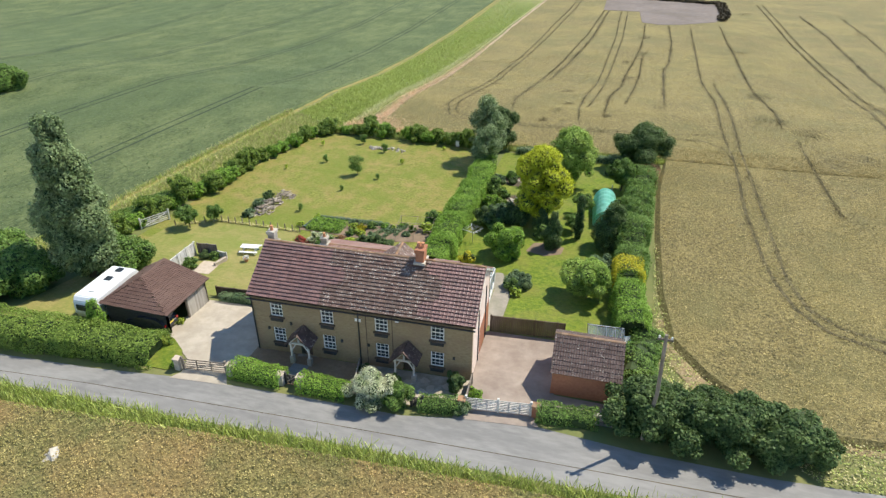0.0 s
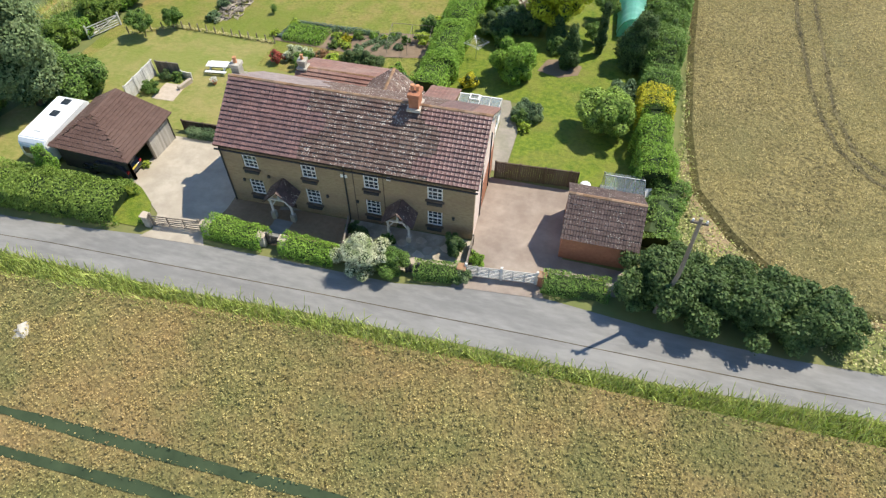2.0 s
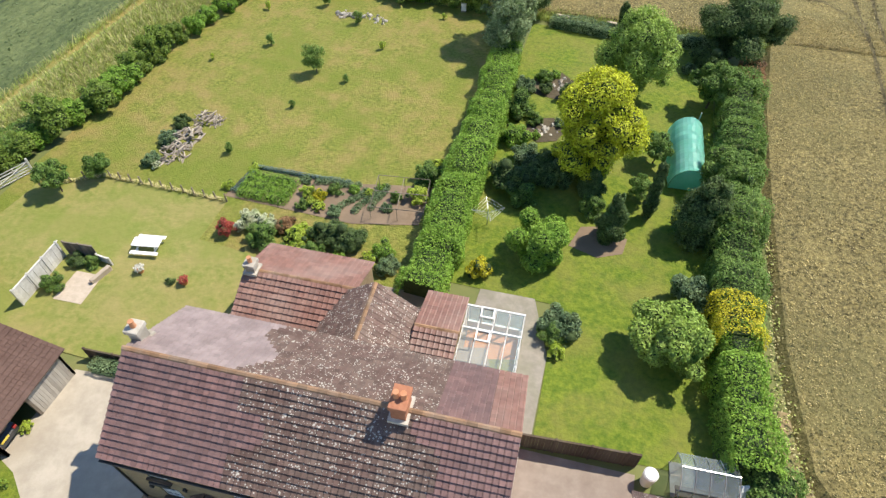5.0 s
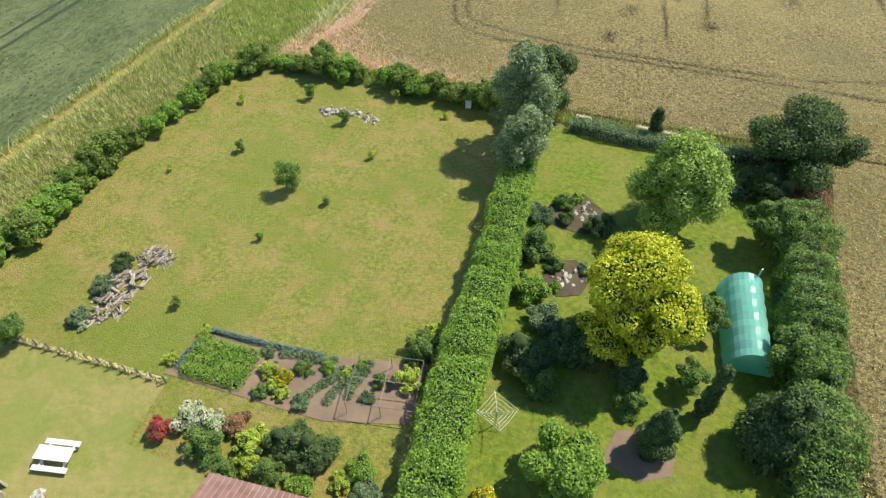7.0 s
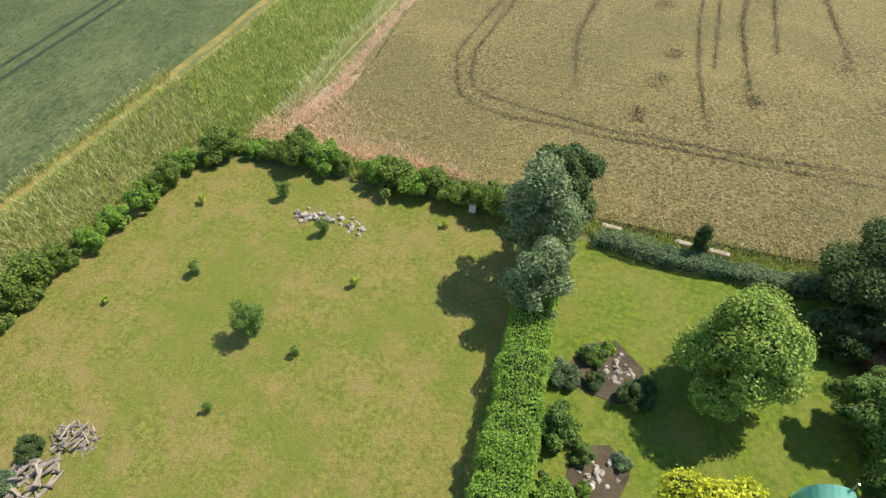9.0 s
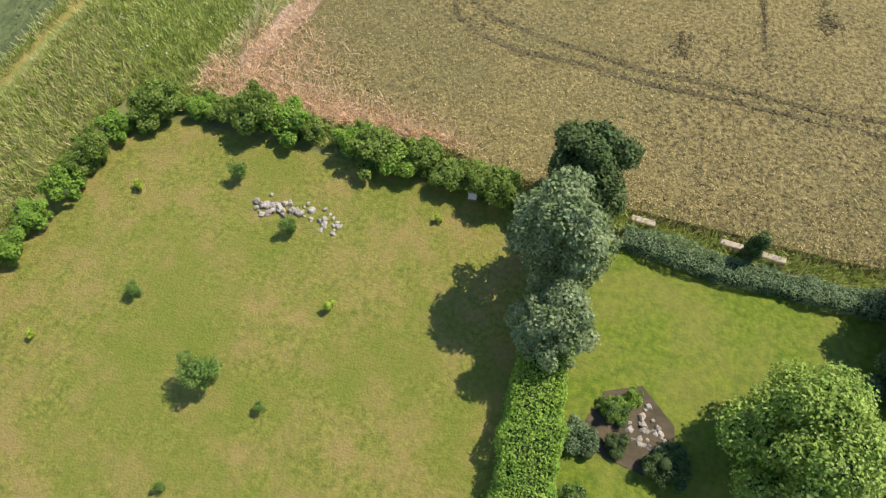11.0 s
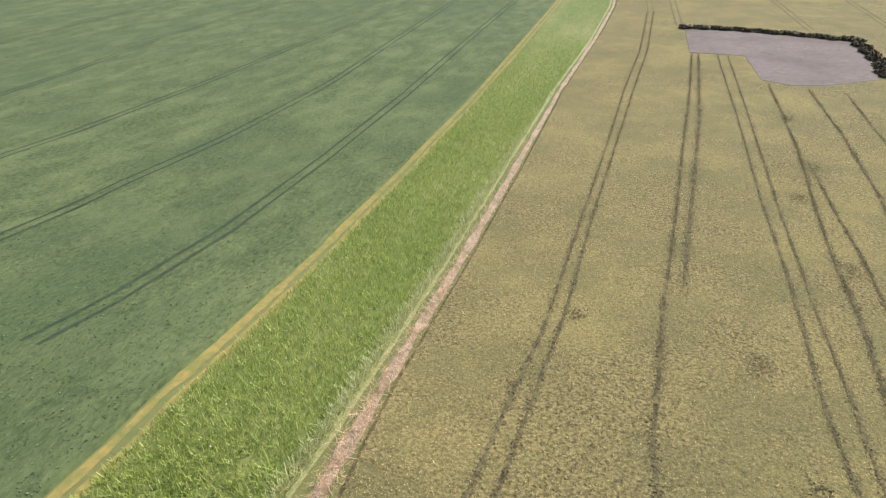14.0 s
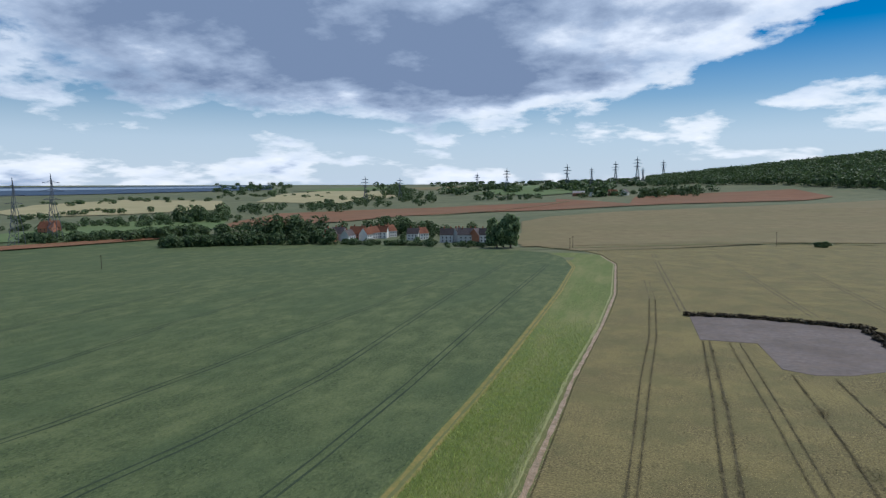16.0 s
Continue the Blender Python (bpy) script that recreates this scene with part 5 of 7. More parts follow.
# ---- trees and tall shrubs ----
def column(seed, r, h, n, base=0.4, taper=0.75):
    """Lobes stacked into a narrow, uneven crown. taper: how far it narrows to its top."""
    rr = random.Random(seed)
    out = []
    for i in range(n):
        f = (i + 0.5) / n
        w = r * min(1, 0.5 + 2.2 * f) * (1 - taper * f ** 1.6) * (0.85 + 0.3 * rr.random())
        for k in range(3):
            a = i * 1.3 + k * 2.094 + rr.random()
            s = w * (0.42 + 0.2 * rr.random())
            out.append(((w - s * 0.9) * math.cos(a), (w - s * 0.9) * math.sin(a), base + f * (h - base) + 0.3 * s * (rr.random() - 0.7), s, s, max(s, (h - base) / n * 0.8)))
    return out


poplar = grow("poplar_tree", 1, [(x * 1.0 + 0.02 * z, y, z, a, b, c) for x, y, z, a, b, c in column(1, 3.3, 15.6, 12, 1.4, 0.72)], 15000, 0.27, "leaf_poplar", (3.0, 0.45, 6), inner=0.66)
set_down(poplar, -45.3, 38.6, "tall dense poplar with grey-green leaves", "tree")
yellow = grow("golden_tree", 2, puffs(2, 3.05, 8.9, 30, 0.9, 1.0, 0.38), 17000, 0.19, "leaf_yellow", (2.2, 0.2, 7), inner=0.72)
set_down(yellow, -6.3, 62.9, "bright yellow-leaved ornamental tree on the lawn", "tree")
lime = grow("broadleaf_tree", 3, puffs(3, 3.3, 7.4, 26, 1.0, 1.1, 0.45), 14000, 0.2, "leaf_willow", (2.0, 0.22, 9), inner=0.5, core=0.42)
set_down(lime, -3.9, 74.4, "spreading light green garden tree", "tree")
silver = grow("white_poplar_tree", 4, puffs(4, 2.5, 9.2, 26, 1.0, 1.25, 0.4), 5200, 0.24, "leaf_silver", (7.0, 0.16, 16), inner=0.55, core=0)
set_down(silver, -16.0, 81.0, "silvery-leaved poplar at the hedge end", "tree", group="silvery poplars")
set_copy(silver, -15.4, 77.0, 130, 0.8, 0.85)
back = grow("broadleaf_tree", 5, puffs(5, 2.5, 6.2, 14, 0.3), 7500, 0.22, "leaf_dark", (1.6, 0.16, 4))
set_down(back, -15.2, 86.3, "dark green tree beside the silvery poplar", "tree")
pine = grow("pine_tree", 6, puffs(6, 3.8, 6.2, 20, 1.3, 0.8), 13000, 0.2, "leaf_dark", (1.8, 0.25, 7), inner=0.68)
set_down(pine, 4.7, 82.9, "broad dark green pine at the garden corner", "tree")
dome = grow("round_shrub", 7, puffs(7, 2.0, 3.6, 12, 0.1), 6500, 0.17, "leaf_bright")
set_down(dome, -8.2, 53.5, "large rounded glossy green shrub on the lawn", "shrub")
bushr = grow("small_tree", 8, puffs(8, 2.3, 3.7, 15, 0.9), 7500, 0.19, "leaf_willow", (1.2, 0.12, 5))
set_down(bushr, 0.2, 47.8, "round spreading bush-like tree on a short trunk", "tree")
yew = grow("yew_tree", 9, column(9, 1.3, 4.0, 6, 0.0, 0.75), 4500, 0.15, "leaf_dark")
set_down(yew, -3.9, 56.7, "dark clipped yew cone", "tree", group="yews")
set_copy(yew, -5.6, 60.6, 70, 0.9, 0.7)
slim = grow("cypress_tree", 10, column(10, 0.5, 5.0, 10, 0.0, 0.4), 2600, 0.12, "leaf_dark")
set_down(slim, -1.5, 59.4, "slim dark columnar cypress", "tree")
small_cyp = grow("cypress_tree", 11, column(11, 0.7, 2.9, 5, 0.3, 0.5), 1500, 0.12, "leaf_dark", (0.6, 0.06, 1))
set_down(small_cyp, -5.4, 85.2, "small dark cypress at the field edge", "tree")
grey_bush = grow("shrub", 12, puffs(12, 1.25, 2.2, 8, 0.0), 2600, 0.14, "leaf_blue")
set_down(grey_bush, 1.5, 52.4, "grey-green rounded shrub near the hedge", "shrub")
fir = grow("conifer", 13, column(13, 2.1, 4.8, 7, 0.0, 0.7), 6500, 0.17, "leaf_dark")
set_down(fir, 2.0, 58.6, "shaggy dark conifer by the hedge", "tree")
feather = grow("small_tree", 14, puffs(14, 1.8, 4.4, 12, 1.2), 4200, 0.15, "leaf_mid", (1.6, 0.1, 5), inner=0.6, core=0.6)
set_down(feather, 2.6, 74.0, "loose green tree at the hedge", "tree")
set_copy(feather, 3.4, 63.0, 100, 1.0, 0.9)
apple = grow("apple_tree", 15, puffs(15, 1.3, 2.6, 9, 0.9), 2200, 0.14, "leaf_mid", (1.2, 0.07, 4), inner=0.6, core=0.55)
set_down(apple, -1.4, 65.5, "small fruit tree near the polytunnel", "tree")
set_copy(apple, -43.4, 50.6, 40, 1.0)
set_copy(apple, -41.4, 52.9, 130, 0.8)
set_copy(apple, -2.2, 61.2, 130, 0.8)
big_bush = grow("bush", 16, puffs(16, 3.1, 4.0, 15, 0.0), 4500, 0.29, "leaf_mid")
set_down(big_bush, -49.3, 35.0, "big dark green bush by the poplar", "bush")
for x, y, s, t in ((-43.2, 41.0, 0.82, 40), (-52.5, 31.5, 0.9, 100), (-54, 37, 1.0, 200), (-47.6, 42.4, 0.7, 300), (-50.5, 45.5, 0.5, 20)):
    set_copy(big_bush, x, y, t, s)
far_bush = set_copy(big_bush, -116, 94, 40, 1.3)
far_bush["label"] = "lone dark thicket in the crop"

# shrubs along the paddock's edge
edge_a = grow("hedge_shrub", 17, puffs(17, 1.5, 2.7, 9, 0.0), 1500, 0.19, "leaf_hedge", inner=0.62, core=0.62)
edge_b = grow("hedge_shrub", 18, puffs(18, 1.4, 2.3, 8, 0.0), 1400, 0.19, "leaf_bright", inner=0.62, core=0.62)
set_down(edge_a, -46.9, 60.2, "young green hedge shrub on the paddock edge", "shrub", group="paddock hedge")
set_down(edge_b, -46.9, 62.2, "young light green hedge shrub on the paddock edge", "shrub", group="paddock hedge")
rr = random.Random(11)
line = [(-49.5, 46.5), (-49.0, 53.0), (-48.2, 58.0), (-46.6, 64.0), (-46.9, 69.4), (-45.7, 73.4), (-45.2, 78), (-44.6, 83), (-42.4, 86.0), (-38.1, 86.8), (-34.0, 86.6), (-31.0, 86.6), (-28, 86.0), (-25.0, 86.2), (-21.5, 85.4), (-18.5, 85.2)]
for (x0, y0), (x1, y1) in zip(line[:-1], line[1:]):
    n = max(1, int(round(math.hypot(x1 - x0, y1 - y0) / 1.95)))
    for i in range(n):
        f = (i + 0.3 * rr.random()) / n
        gap = y0 > 85.9 and rr.random() < 0.12
        if not gap:
            set_copy(rr.choice((edge_a, edge_b, edge_a)), x0 + (x1 - x0) * f + 0.4 * (rr.random() - 0.5), y0 + (y1 - y0) * f + 0.4 * (rr.random() - 0.5), rr.random() * 360, 0.72 + 0.4 * rr.random(), 0.85 + 0.4 * rr.random())

# saplings in the paddock
sap = grow("sapling", 19, puffs(19, 1.2, 2.9, 9, 0.5), 1500, 0.12, "leaf_mid", (0.9, 0.04, 5), inner=0.4, core=0)
set_down(sap, -31.5, 70.3, "young fruit tree in the paddock", "tree", group="paddock saplings")
tiny = grow("sapling", 20, puffs(20, 0.38, 0.9, 5, 0.1), 260, 0.09, "leaf_lime", (0.35, 0.02, 2), inner=0.3, core=0)
set_down(tiny, -27.0, 75.7, "tiny yellow-green sapling in the paddock", "sapling", group="paddock saplings")
for x, y, s in ((-41, 80, 1.0), (-41.7, 69.8, 0.8), (-22.9, 82.8, 0.8)):
    set_copy(tiny, x, y, x * 50, s)
for x, y, s in ((-37.6, 73.6, 0.42), (-35.4, 82.4, 0.55), (-31.0, 79.6, 0.5), (-28.3, 69.6, 0.3), (-31.3, 64.8, 0.28), (-33.5, 58.0, 0.35)):
    set_copy(sap, x, y, x * 40, s)

# ---- hedges ----
hedge("hedge", 31, [(-14.8, 48.3), (-14.6, 52), (-14.8, 58), (-14.7, 66), (-15.3, 76.6)], 2.9, 2.5, "leaf_bright", "long clipped green hedge dividing the gardens", 55, 0.15)
hedge("hedge", 32, [(4.1, 41.6), (3.8, 49.2)], 2.7, 2.9, "leaf_bright", "bright green conifer hedge at the field edge", 55, 0.16, 0.3)
hedge("hedge", 33, [(3.7, 49.0), (3.6, 51.4)], 2.5, 3.1, "leaf_gold", "golden yellow section of the boundary hedge", 55, 0.15, 0.3)
hedge("hedge", 34, [(3.9, 51.4), (4.0, 58), (4.6, 66), (4.9, 76.5)], 3.0, 2.8, "leaf_mid", "mixed green boundary hedge beside the wheat", 50, 0.17, 0.4)
hedge("hedge", 35, [(5.6, 77), (6.4, 80.5)], 2.4, 2.0, "leaf_rust", "reddish-brown shrubs at the hedge end", 50, 0.15, 0.4)
hedge("hedge", 36, [(-12.0, 84.6), (-7, 84.0), (-2, 84.0), (4, 84.2)], 1.5, 1.1, "leaf_blue", "low dark hedge at the end of the garden", 60, 0.13, 0.3)
hedge("hedge", 37, [(-62, 26.7), (-48, 28.3), (-38, 29.0), (-31.4, 29.5)], 3.2, 2.0, "leaf_hedge", "tall clipped roadside hedge", 50, 0.17, 0.22)
hedge("hedge", 38, [(-23.9, 29.4), (-20.4, 29.3)], 1.6, 1.25, "leaf_bright", "low clipped green hedge before the cottage", 70, 0.12, 0.15)
hedge("hedge", 39, [(-18.4, 29.3), (-15.4, 29.3)], 1.6, 1.2, "leaf_bright", "low clipped green hedge before the cottage", 70, 0.12, 0.15)
hedge("hedge", 40, [(-9.6, 29.7), (-7.2, 30.0)], 1.3, 1.0, "leaf_mid", "low green hedge with pale flowers", 70, 0.12, 0.25)
hedge("hedge", 41, [(-1.6, 30.9), (1.8, 31.2)], 1.5, 1.1, "leaf_mid", "loose low shrubs by the garage", 60, 0.13, 0.4)
hedge("hedge", 42, [(-31.0, 38.3), (-25.0, 38.5)], 0.9, 0.8, "leaf_blue", "grey-green lavender hedge along the fence", 80, 0.1, 0.3)
hedge("hedge", 43, [(4.4, 36.0), (5.4, 41.5)], 2.6, 2.0, "leaf_mid", "wild growth behind the garage", 50, 0.16, 0.5)
hedge("hedge", 44, [(-53, 44), (-50.6, 50), (-50, 56)], 2.6, 1.5, "leaf_mid", "rough bramble bank by the field gate", 45, 0.16, 0.5)
lane_bush = grow("laurel_bush", 45, puffs(45, 2.5, 3.5, 14, 0.0), 4500, 0.24, "leaf_dark")
set_down(lane_bush, 4.9, 31.6, "dense glossy roadside bush", "bush", group="roadside bushes")
for x, y, s, t in ((7.8, 31.4, 0.95, 50), (10.7, 31.6, 1.0, 120), (13.4, 31.6, 0.95, 200), (6.2, 33.6, 0.7, 260), (9.3, 33.4, 0.75, 20), (15.2, 32.0, 0.6, 80)):
    set_copy(lane_bush, x, y, t, s)
snow = grow("flowering_bush", 46, puffs(46, 1.75, 2.7, 12, 0.0), 5000, 0.12, "leaf_white")
set_down(snow, -13.3, 29.3, "rounded variegated bush with creamy white leaves", "bush")
ball = grow("clipped_bush", 47, puffs(47, 1.1, 1.8, 9, 0.0), 2600, 0.11, "leaf_mid")
set_down(ball, -11.2, 29.4, "rounded clipped green bush", "bush")
dk = grow("clipped_bush", 48, puffs(48, 0.8, 1.5, 7, 0.0), 1500, 0.11, "leaf_dark")
set_down(dk, -7.9, 32.2, "dark evergreen bush against the cottage", "bush")
set_copy(dk, -15.0, 32.0, 80, 0.7, 0.8)
pale = grow("flowering_bush", 49, puffs(49, 0.65, 1.2, 6, 0.0), 1000, 0.1, "leaf_silver")
set_down(pale, -6.9, 29.9, "pale grey-green bush at the gate", "bush")
climb = grow("ivy_column", 50, column(50, 0.7, 3.2, 5, 0.0, 0.5), 1600, 0.13, "leaf_bright")
set_down(climb, -37.4, 30.8, "ivy-clad stump above the hedge", "shrub")

# border planting behind the cottages
border = {}
for key, seed, mat, r, h in (("red", 51, "leaf_red", 0.75, 1.1), ("white", 52, "leaf_white", 0.85, 1.1), ("green", 53, "leaf_mid", 1.15, 1.6), ("lime", 54, "leaf_lime", 0.8, 1.1), ("dark", 55, "leaf_dark", 1.2, 1.6), ("blue", 56, "leaf_blue", 1.0, 1.1), ("gold", 57, "leaf_gold", 0.8, 1.25), ("bright", 58, "leaf_bright", 0.9, 1.2), ("rust", 59, "leaf_rust", 0.7, 0.9)):
    border[key] = grow("border_shrub", seed, puffs(seed, r, h, 8, 0.0), int(1500 * r), 0.11, mat)
    words = {"red": "dark red-leaved shrub in the border", "white": "white flowering shrub in the garden border", "green": "leafy green shrub in the garden border", "lime": "lime green shrub in the garden border", "dark": "dark green shrub in the garden border", "blue": "grey-green shrub in the garden border", "gold": "golden yellow rounded garden shrub", "bright": "bright green shrub in the garden border", "rust": "russet shrub in the garden border"}[key]
    tagged(border[key], words, "shrub")
FIRST = {k: True for k in border}
for key, x, y, s in (("red", -29.4, 50.1, 1.0), ("white", -28.2, 51.2, 1.1), ("white", -27.0, 51.2, 1.0), ("green", -26.4, 50.0, 1.0), ("rust", -25.6, 51.6, 1.1), ("lime", -24.3, 50.9, 1.1), ("lime", -24.0, 49.8, 0.8), ("dark", -22.4, 51.4, 1.0), ("dark", -20.8, 51.2, 1.1), ("green", -22.8, 49.6, 0.8), ("bright", -21.0, 49.4, 0.9), ("lime", -19.0, 50.2, 0.7), ("bright", -18.2, 51.0, 1.0), ("blue", -17.6, 49.8, 0.9), ("green", -24.9, 49.2, 0.6),
                     ("gold", -11.7, 51.2, 1.05), ("blue", -5.8, 48.2, 1.35), ("lime", -6.0, 46.4, 0.7), ("green", -6.4, 47.4, 0.7), ("green", -25.4, 39.7, 0.8), ("green", -12.6, 69.2, 1.3), ("bright", -12.2, 65.3, 1.4), ("blue", -10.6, 63.0, 1.3), ("dark", -8.8, 61.4, 1.5), ("dark", -11.4, 60.0, 1.4), ("green", -10.2, 58.6, 1.0), ("blue", -12.6, 72.6, 1.1), ("bright", -11.2, 74.6, 0.8), ("dark", -8.4, 72.4, 1.0), ("green", -5.2, 58.8, 0.9), ("rust", 4.6, 78.2, 1.6), ("dark", 2.8, 80.0, 1.6), ("blue", 1.2, 79.2, 0.9), ("lime", -17.6, 56.8, 1.0), ("green", -17.4, 58.8, 1.0), ("lime", -17.2, 60.6, 0.7),
                     ("green", -37.6, 42.6, 0.7), ("dark", -37.4, 44.8, 0.55), ("green", -36.3, 45.0, 0.5), ("blue", -38.9, 57.8, 0.9), ("dark", -38.9, 60.0, 0.7), ("blue", -38.8, 55.2, 0.8), ("white", -38.2, 54.9, 0.45), ("green", -12.4, 31.6, 0.5), ("dark", -14.2, 31.4, 0.6), ("bright", -6.3, 31.6, 0.7), ("lime", 1.4, 31.4, 0.7), ("lime", -33.0, 32.0, 0.4), ("lime", -32.2, 34.0, 0.45), ("bright", -28.9, 28.9, 0.5), ("dark", -30.6, 45.0, 0.28), ("rust", -37.6, 46.0, 0.4)):
    if FIRST[key]:
        FIRST[key] = False
        set_down(border[key], x, y, border[key]["label"], "shrub", 0, s)
    else:
        set_copy(border[key], x, y, x * 61 + y * 17, s)

# ---- sheds, vehicles, garden things ----
def at(x, y, turn=0, up=0.0):
    return Matrix.Translation((x, y, ground_z(x, y) + up)) @ Matrix.Rotation(radians(turn), 4, "Z")


caravan = thing("caravan", at(-39.7, 34.8, 2), "white touring caravan parked on dry grass", "caravan")
bm = bmesh.new()
prism(bm, [(-2.7, 0.55), (2.6, 0.55), (2.85, 1.1), (2.6, 2.2), (2.2, 2.6), (-2.5, 2.6), (-2.8, 2.2), (-2.95, 1.2)], -1.15, 1.15)
bmesh.ops.bevel(bm, geom=bm.edges[:], offset=0.08, segments=2, affect="EDGES")
part("body", bm, "caravan_white", caravan)
for y, h in ((-1.8, 0.5), (0.0, 0.55), (1.4, 0.5)):
    boxed("roof_hatch", (-0.3, y, 2.58, 0.3, y + 0.6, 2.68), "pane" if y > -1 else "white_paint", caravan, "", 0.03)
    for s in (-1, 1):
        boxed("side_window", (s * 1.16 - 0.02, y - 0.2, 1.4, s * 1.16 + 0.02, y + 0.8, 1.95), "pane", caravan, "dark side window", 0.01)
boxed("end_window", (-0.8, -2.96, 1.4, 0.8, -2.86, 1.95), "pane", caravan, "dark end window", 0.01)
for s in (-1, 1):
    bm = bmesh.new()
    bmesh.ops.create_cone(bm, cap_ends=True, segments=18, radius1=0.33, radius2=0.33, depth=0.2, matrix=Matrix.Translation((s * 1.0, 0.1, 0.33)) @ Matrix.Rotation(radians(90), 4, "Y"))
    part("wheel", bm, "rubber", caravan)
boxed("tow_bar", (-0.06, 2.7, 0.45, 0.06, 4.0, 0.55), "steel", caravan)

car = thing("parked_car", at(-34.2, 33.0, 90), "dark hatchback parked in the open cart shed", "car")
bm = bmesh.new()
prism(bm, [(-1.9, 0.35), (1.9, 0.35), (1.95, 0.75), (1.1, 0.95), (0.5, 1.42), (-1.2, 1.45), (-1.75, 0.98), (-1.95, 0.85)], -0.85, 0.85)
bmesh.ops.bevel(bm, geom=bm.edges[:], offset=0.06, segments=2, affect="EDGES")
part("body", bm, "car_paint", car)
boxed("rear_window", (-0.62, -1.73, 1.05, 0.62, -1.45, 1.38), "pane", car)
boxed("number_plate", (-0.26, -1.98, 0.78, 0.26, -1.93, 0.9), "plate_yellow", car, "plain yellow plate")
for s in (-1, 1):
    boxed("tail_light", (s * 0.72 - 0.1, -1.97, 0.8, s * 0.72 + 0.1, -1.88, 1.0), "tail_red", car)
    for y in (-1.2, 1.2):
        bm = bmesh.new()
        bmesh.ops.create_cone(bm, cap_ends=True, segments=16, radius1=0.31, radius2=0.31, depth=0.2, matrix=Matrix.Translation((s * 0.78, y, 0.31)) @ Matrix.Rotation(radians(90), 4, "Y"))
        part("wheel", bm, "rubber", car)

table = thing("picnic_table", at(-33.7, 47.3, 10), "white picnic table with joined benches on the lawn", "picnic table")
for k in range(5):
    boxed("top_board", (-0.95, -0.38 + k * 0.155, 0.7, 0.95, -0.38 + k * 0.155 + 0.145, 0.745), "white_paint", table)
for s in (-1, 1):
    for k in (0, 1):
        boxed("bench_board", (-0.95, s * 0.72 - 0.14 + k * 0.145, 0.42, 0.95, s * 0.72 - 0.005 + k * 0.145, 0.46), "white_paint", table)
    boxed("cross_beam", (s * 0.65 - 0.04, -0.85, 0.34, s * 0.65 + 0.04, 0.85, 0.42), "white_paint", table)
    for q in (-1, 1):
        bm = bmesh.new()
        limb(bm, (s * 0.6, q * 0.6, -0.05), (s * 0.6, q * 0.25, 0.72), 0.05, 0.05, 4)
        part("leg", bm, "white_paint", table)

tunnel = thing("polytunnel", at(1.0, 66.1, 3), "turquoise green polythene garden tunnel", "polytunnel")
bm = bmesh.new()
rows = []
for j in range(13):
    y = -3.1 + 6.2 * j / 12
    sag = 0.035 * math.cos(j * math.pi)
    rows.append([bm.verts.new(((1.32 + sag) * math.cos(a) * (1 if 0.3 < a < 2.84 else 1.0), y, (2.1 + sag) * math.sin(a) ** 0.8)) for a in np.linspace(0.0001, math.pi - 0.0001, 15)])
for r, q in zip(rows[:-1], rows[1:]):
    for i in range(14):
        bm.faces.new((r[i], r[i + 1], q[i + 1], q[i]))
bmesh.ops.solidify(bm, geom=bm.faces[:], thickness=0.02)
part("cover", bm, "polytunnel", tunnel)
for y in (-3.05, 3.05):
    bm = bmesh.new()
    bm.faces.new([bm.verts.new((1.3 * math.cos(a), y, 2.05 * math.sin(a) ** 0.8)) for a in np.linspace(0.0001, math.pi - 0.0001, 15)])
    bmesh.ops.solidify(bm, geom=bm.faces[:], thickness=0.02)
    part("end_panel", bm, "polytunnel", tunnel)
boxed("vent_pipe", (0.6, 3.1, 0, 0.68, 3.18, 2.6), "steel", tunnel)

gh = thing("greenhouse", at(2.1, 40.5, 4), "small glass and metal greenhouse behind the garage", "greenhouse")
for s in (-1, 1):
    for i in range(5):
        x = -1.35 + 2.7 * i / 4
        bm = bmesh.new()
        limb(bm, (x, s * 0.95, 0), (x, s * 0.95, 1.4), 0.025, 0.025, 4)
        limb(bm, (x, s * 0.95, 1.4), (x, 0, 2.0), 0.025, 0.025, 4)
        part("rib", bm, "steel", gh)
        if i < 4:
            for a, b in (((s * 0.95, 0.05), (s * 0.95, 1.38)), ((s * 0.93, 1.42), (s * 0.03, 1.98))):
                bm = bmesh.new()
                face(bm, (x + 0.03, a[0], a[1]), (x + 0.65, a[0], a[1]), (x + 0.65, b[0], b[1]), (x + 0.03, b[0], b[1]))
                bmesh.ops.solidify(bm, geom=bm.faces[:], thickness=0.01)
                part("pane", bm, "clear", gh)
boxed("ridge_bar", (-1.37, -0.03, 1.98, 1.37, 0.03, 2.04), "steel", gh)
boxed("base_frame", (-1.4, -1.0, -0.3, 1.4, 1.0, 0.05), "grey_stone", gh)
boxed("staging", (-1.3, -0.9, 0.5, 1.3, -0.4, 0.6), "wood_grey", gh)
tank = thing("water_butt", at(-0.45, 40.0), "white plastic water butt by the fence", "water butt")
bm = bmesh.new()
bmesh.ops.create_cone(bm, cap_ends=True, segments=16, radius1=0.3, radius2=0.36, depth=1.1, matrix=Matrix.Translation((0, 0, 0.55)))
part("barrel", bm, "white_paint", tank)
bm = bmesh.new()
bmesh.ops.create_cone(bm, cap_ends=True, segments=16, radius1=0.38, radius2=0.3, depth=0.08, matrix=Matrix.Translation((0, 0, 1.14)))
part("lid", bm, "white_paint", tank)
gb = thing("gas_bottle", at(3.5, 39.3), "red gas bottle behind the garage", "gas bottle")
bm = bmesh.new()
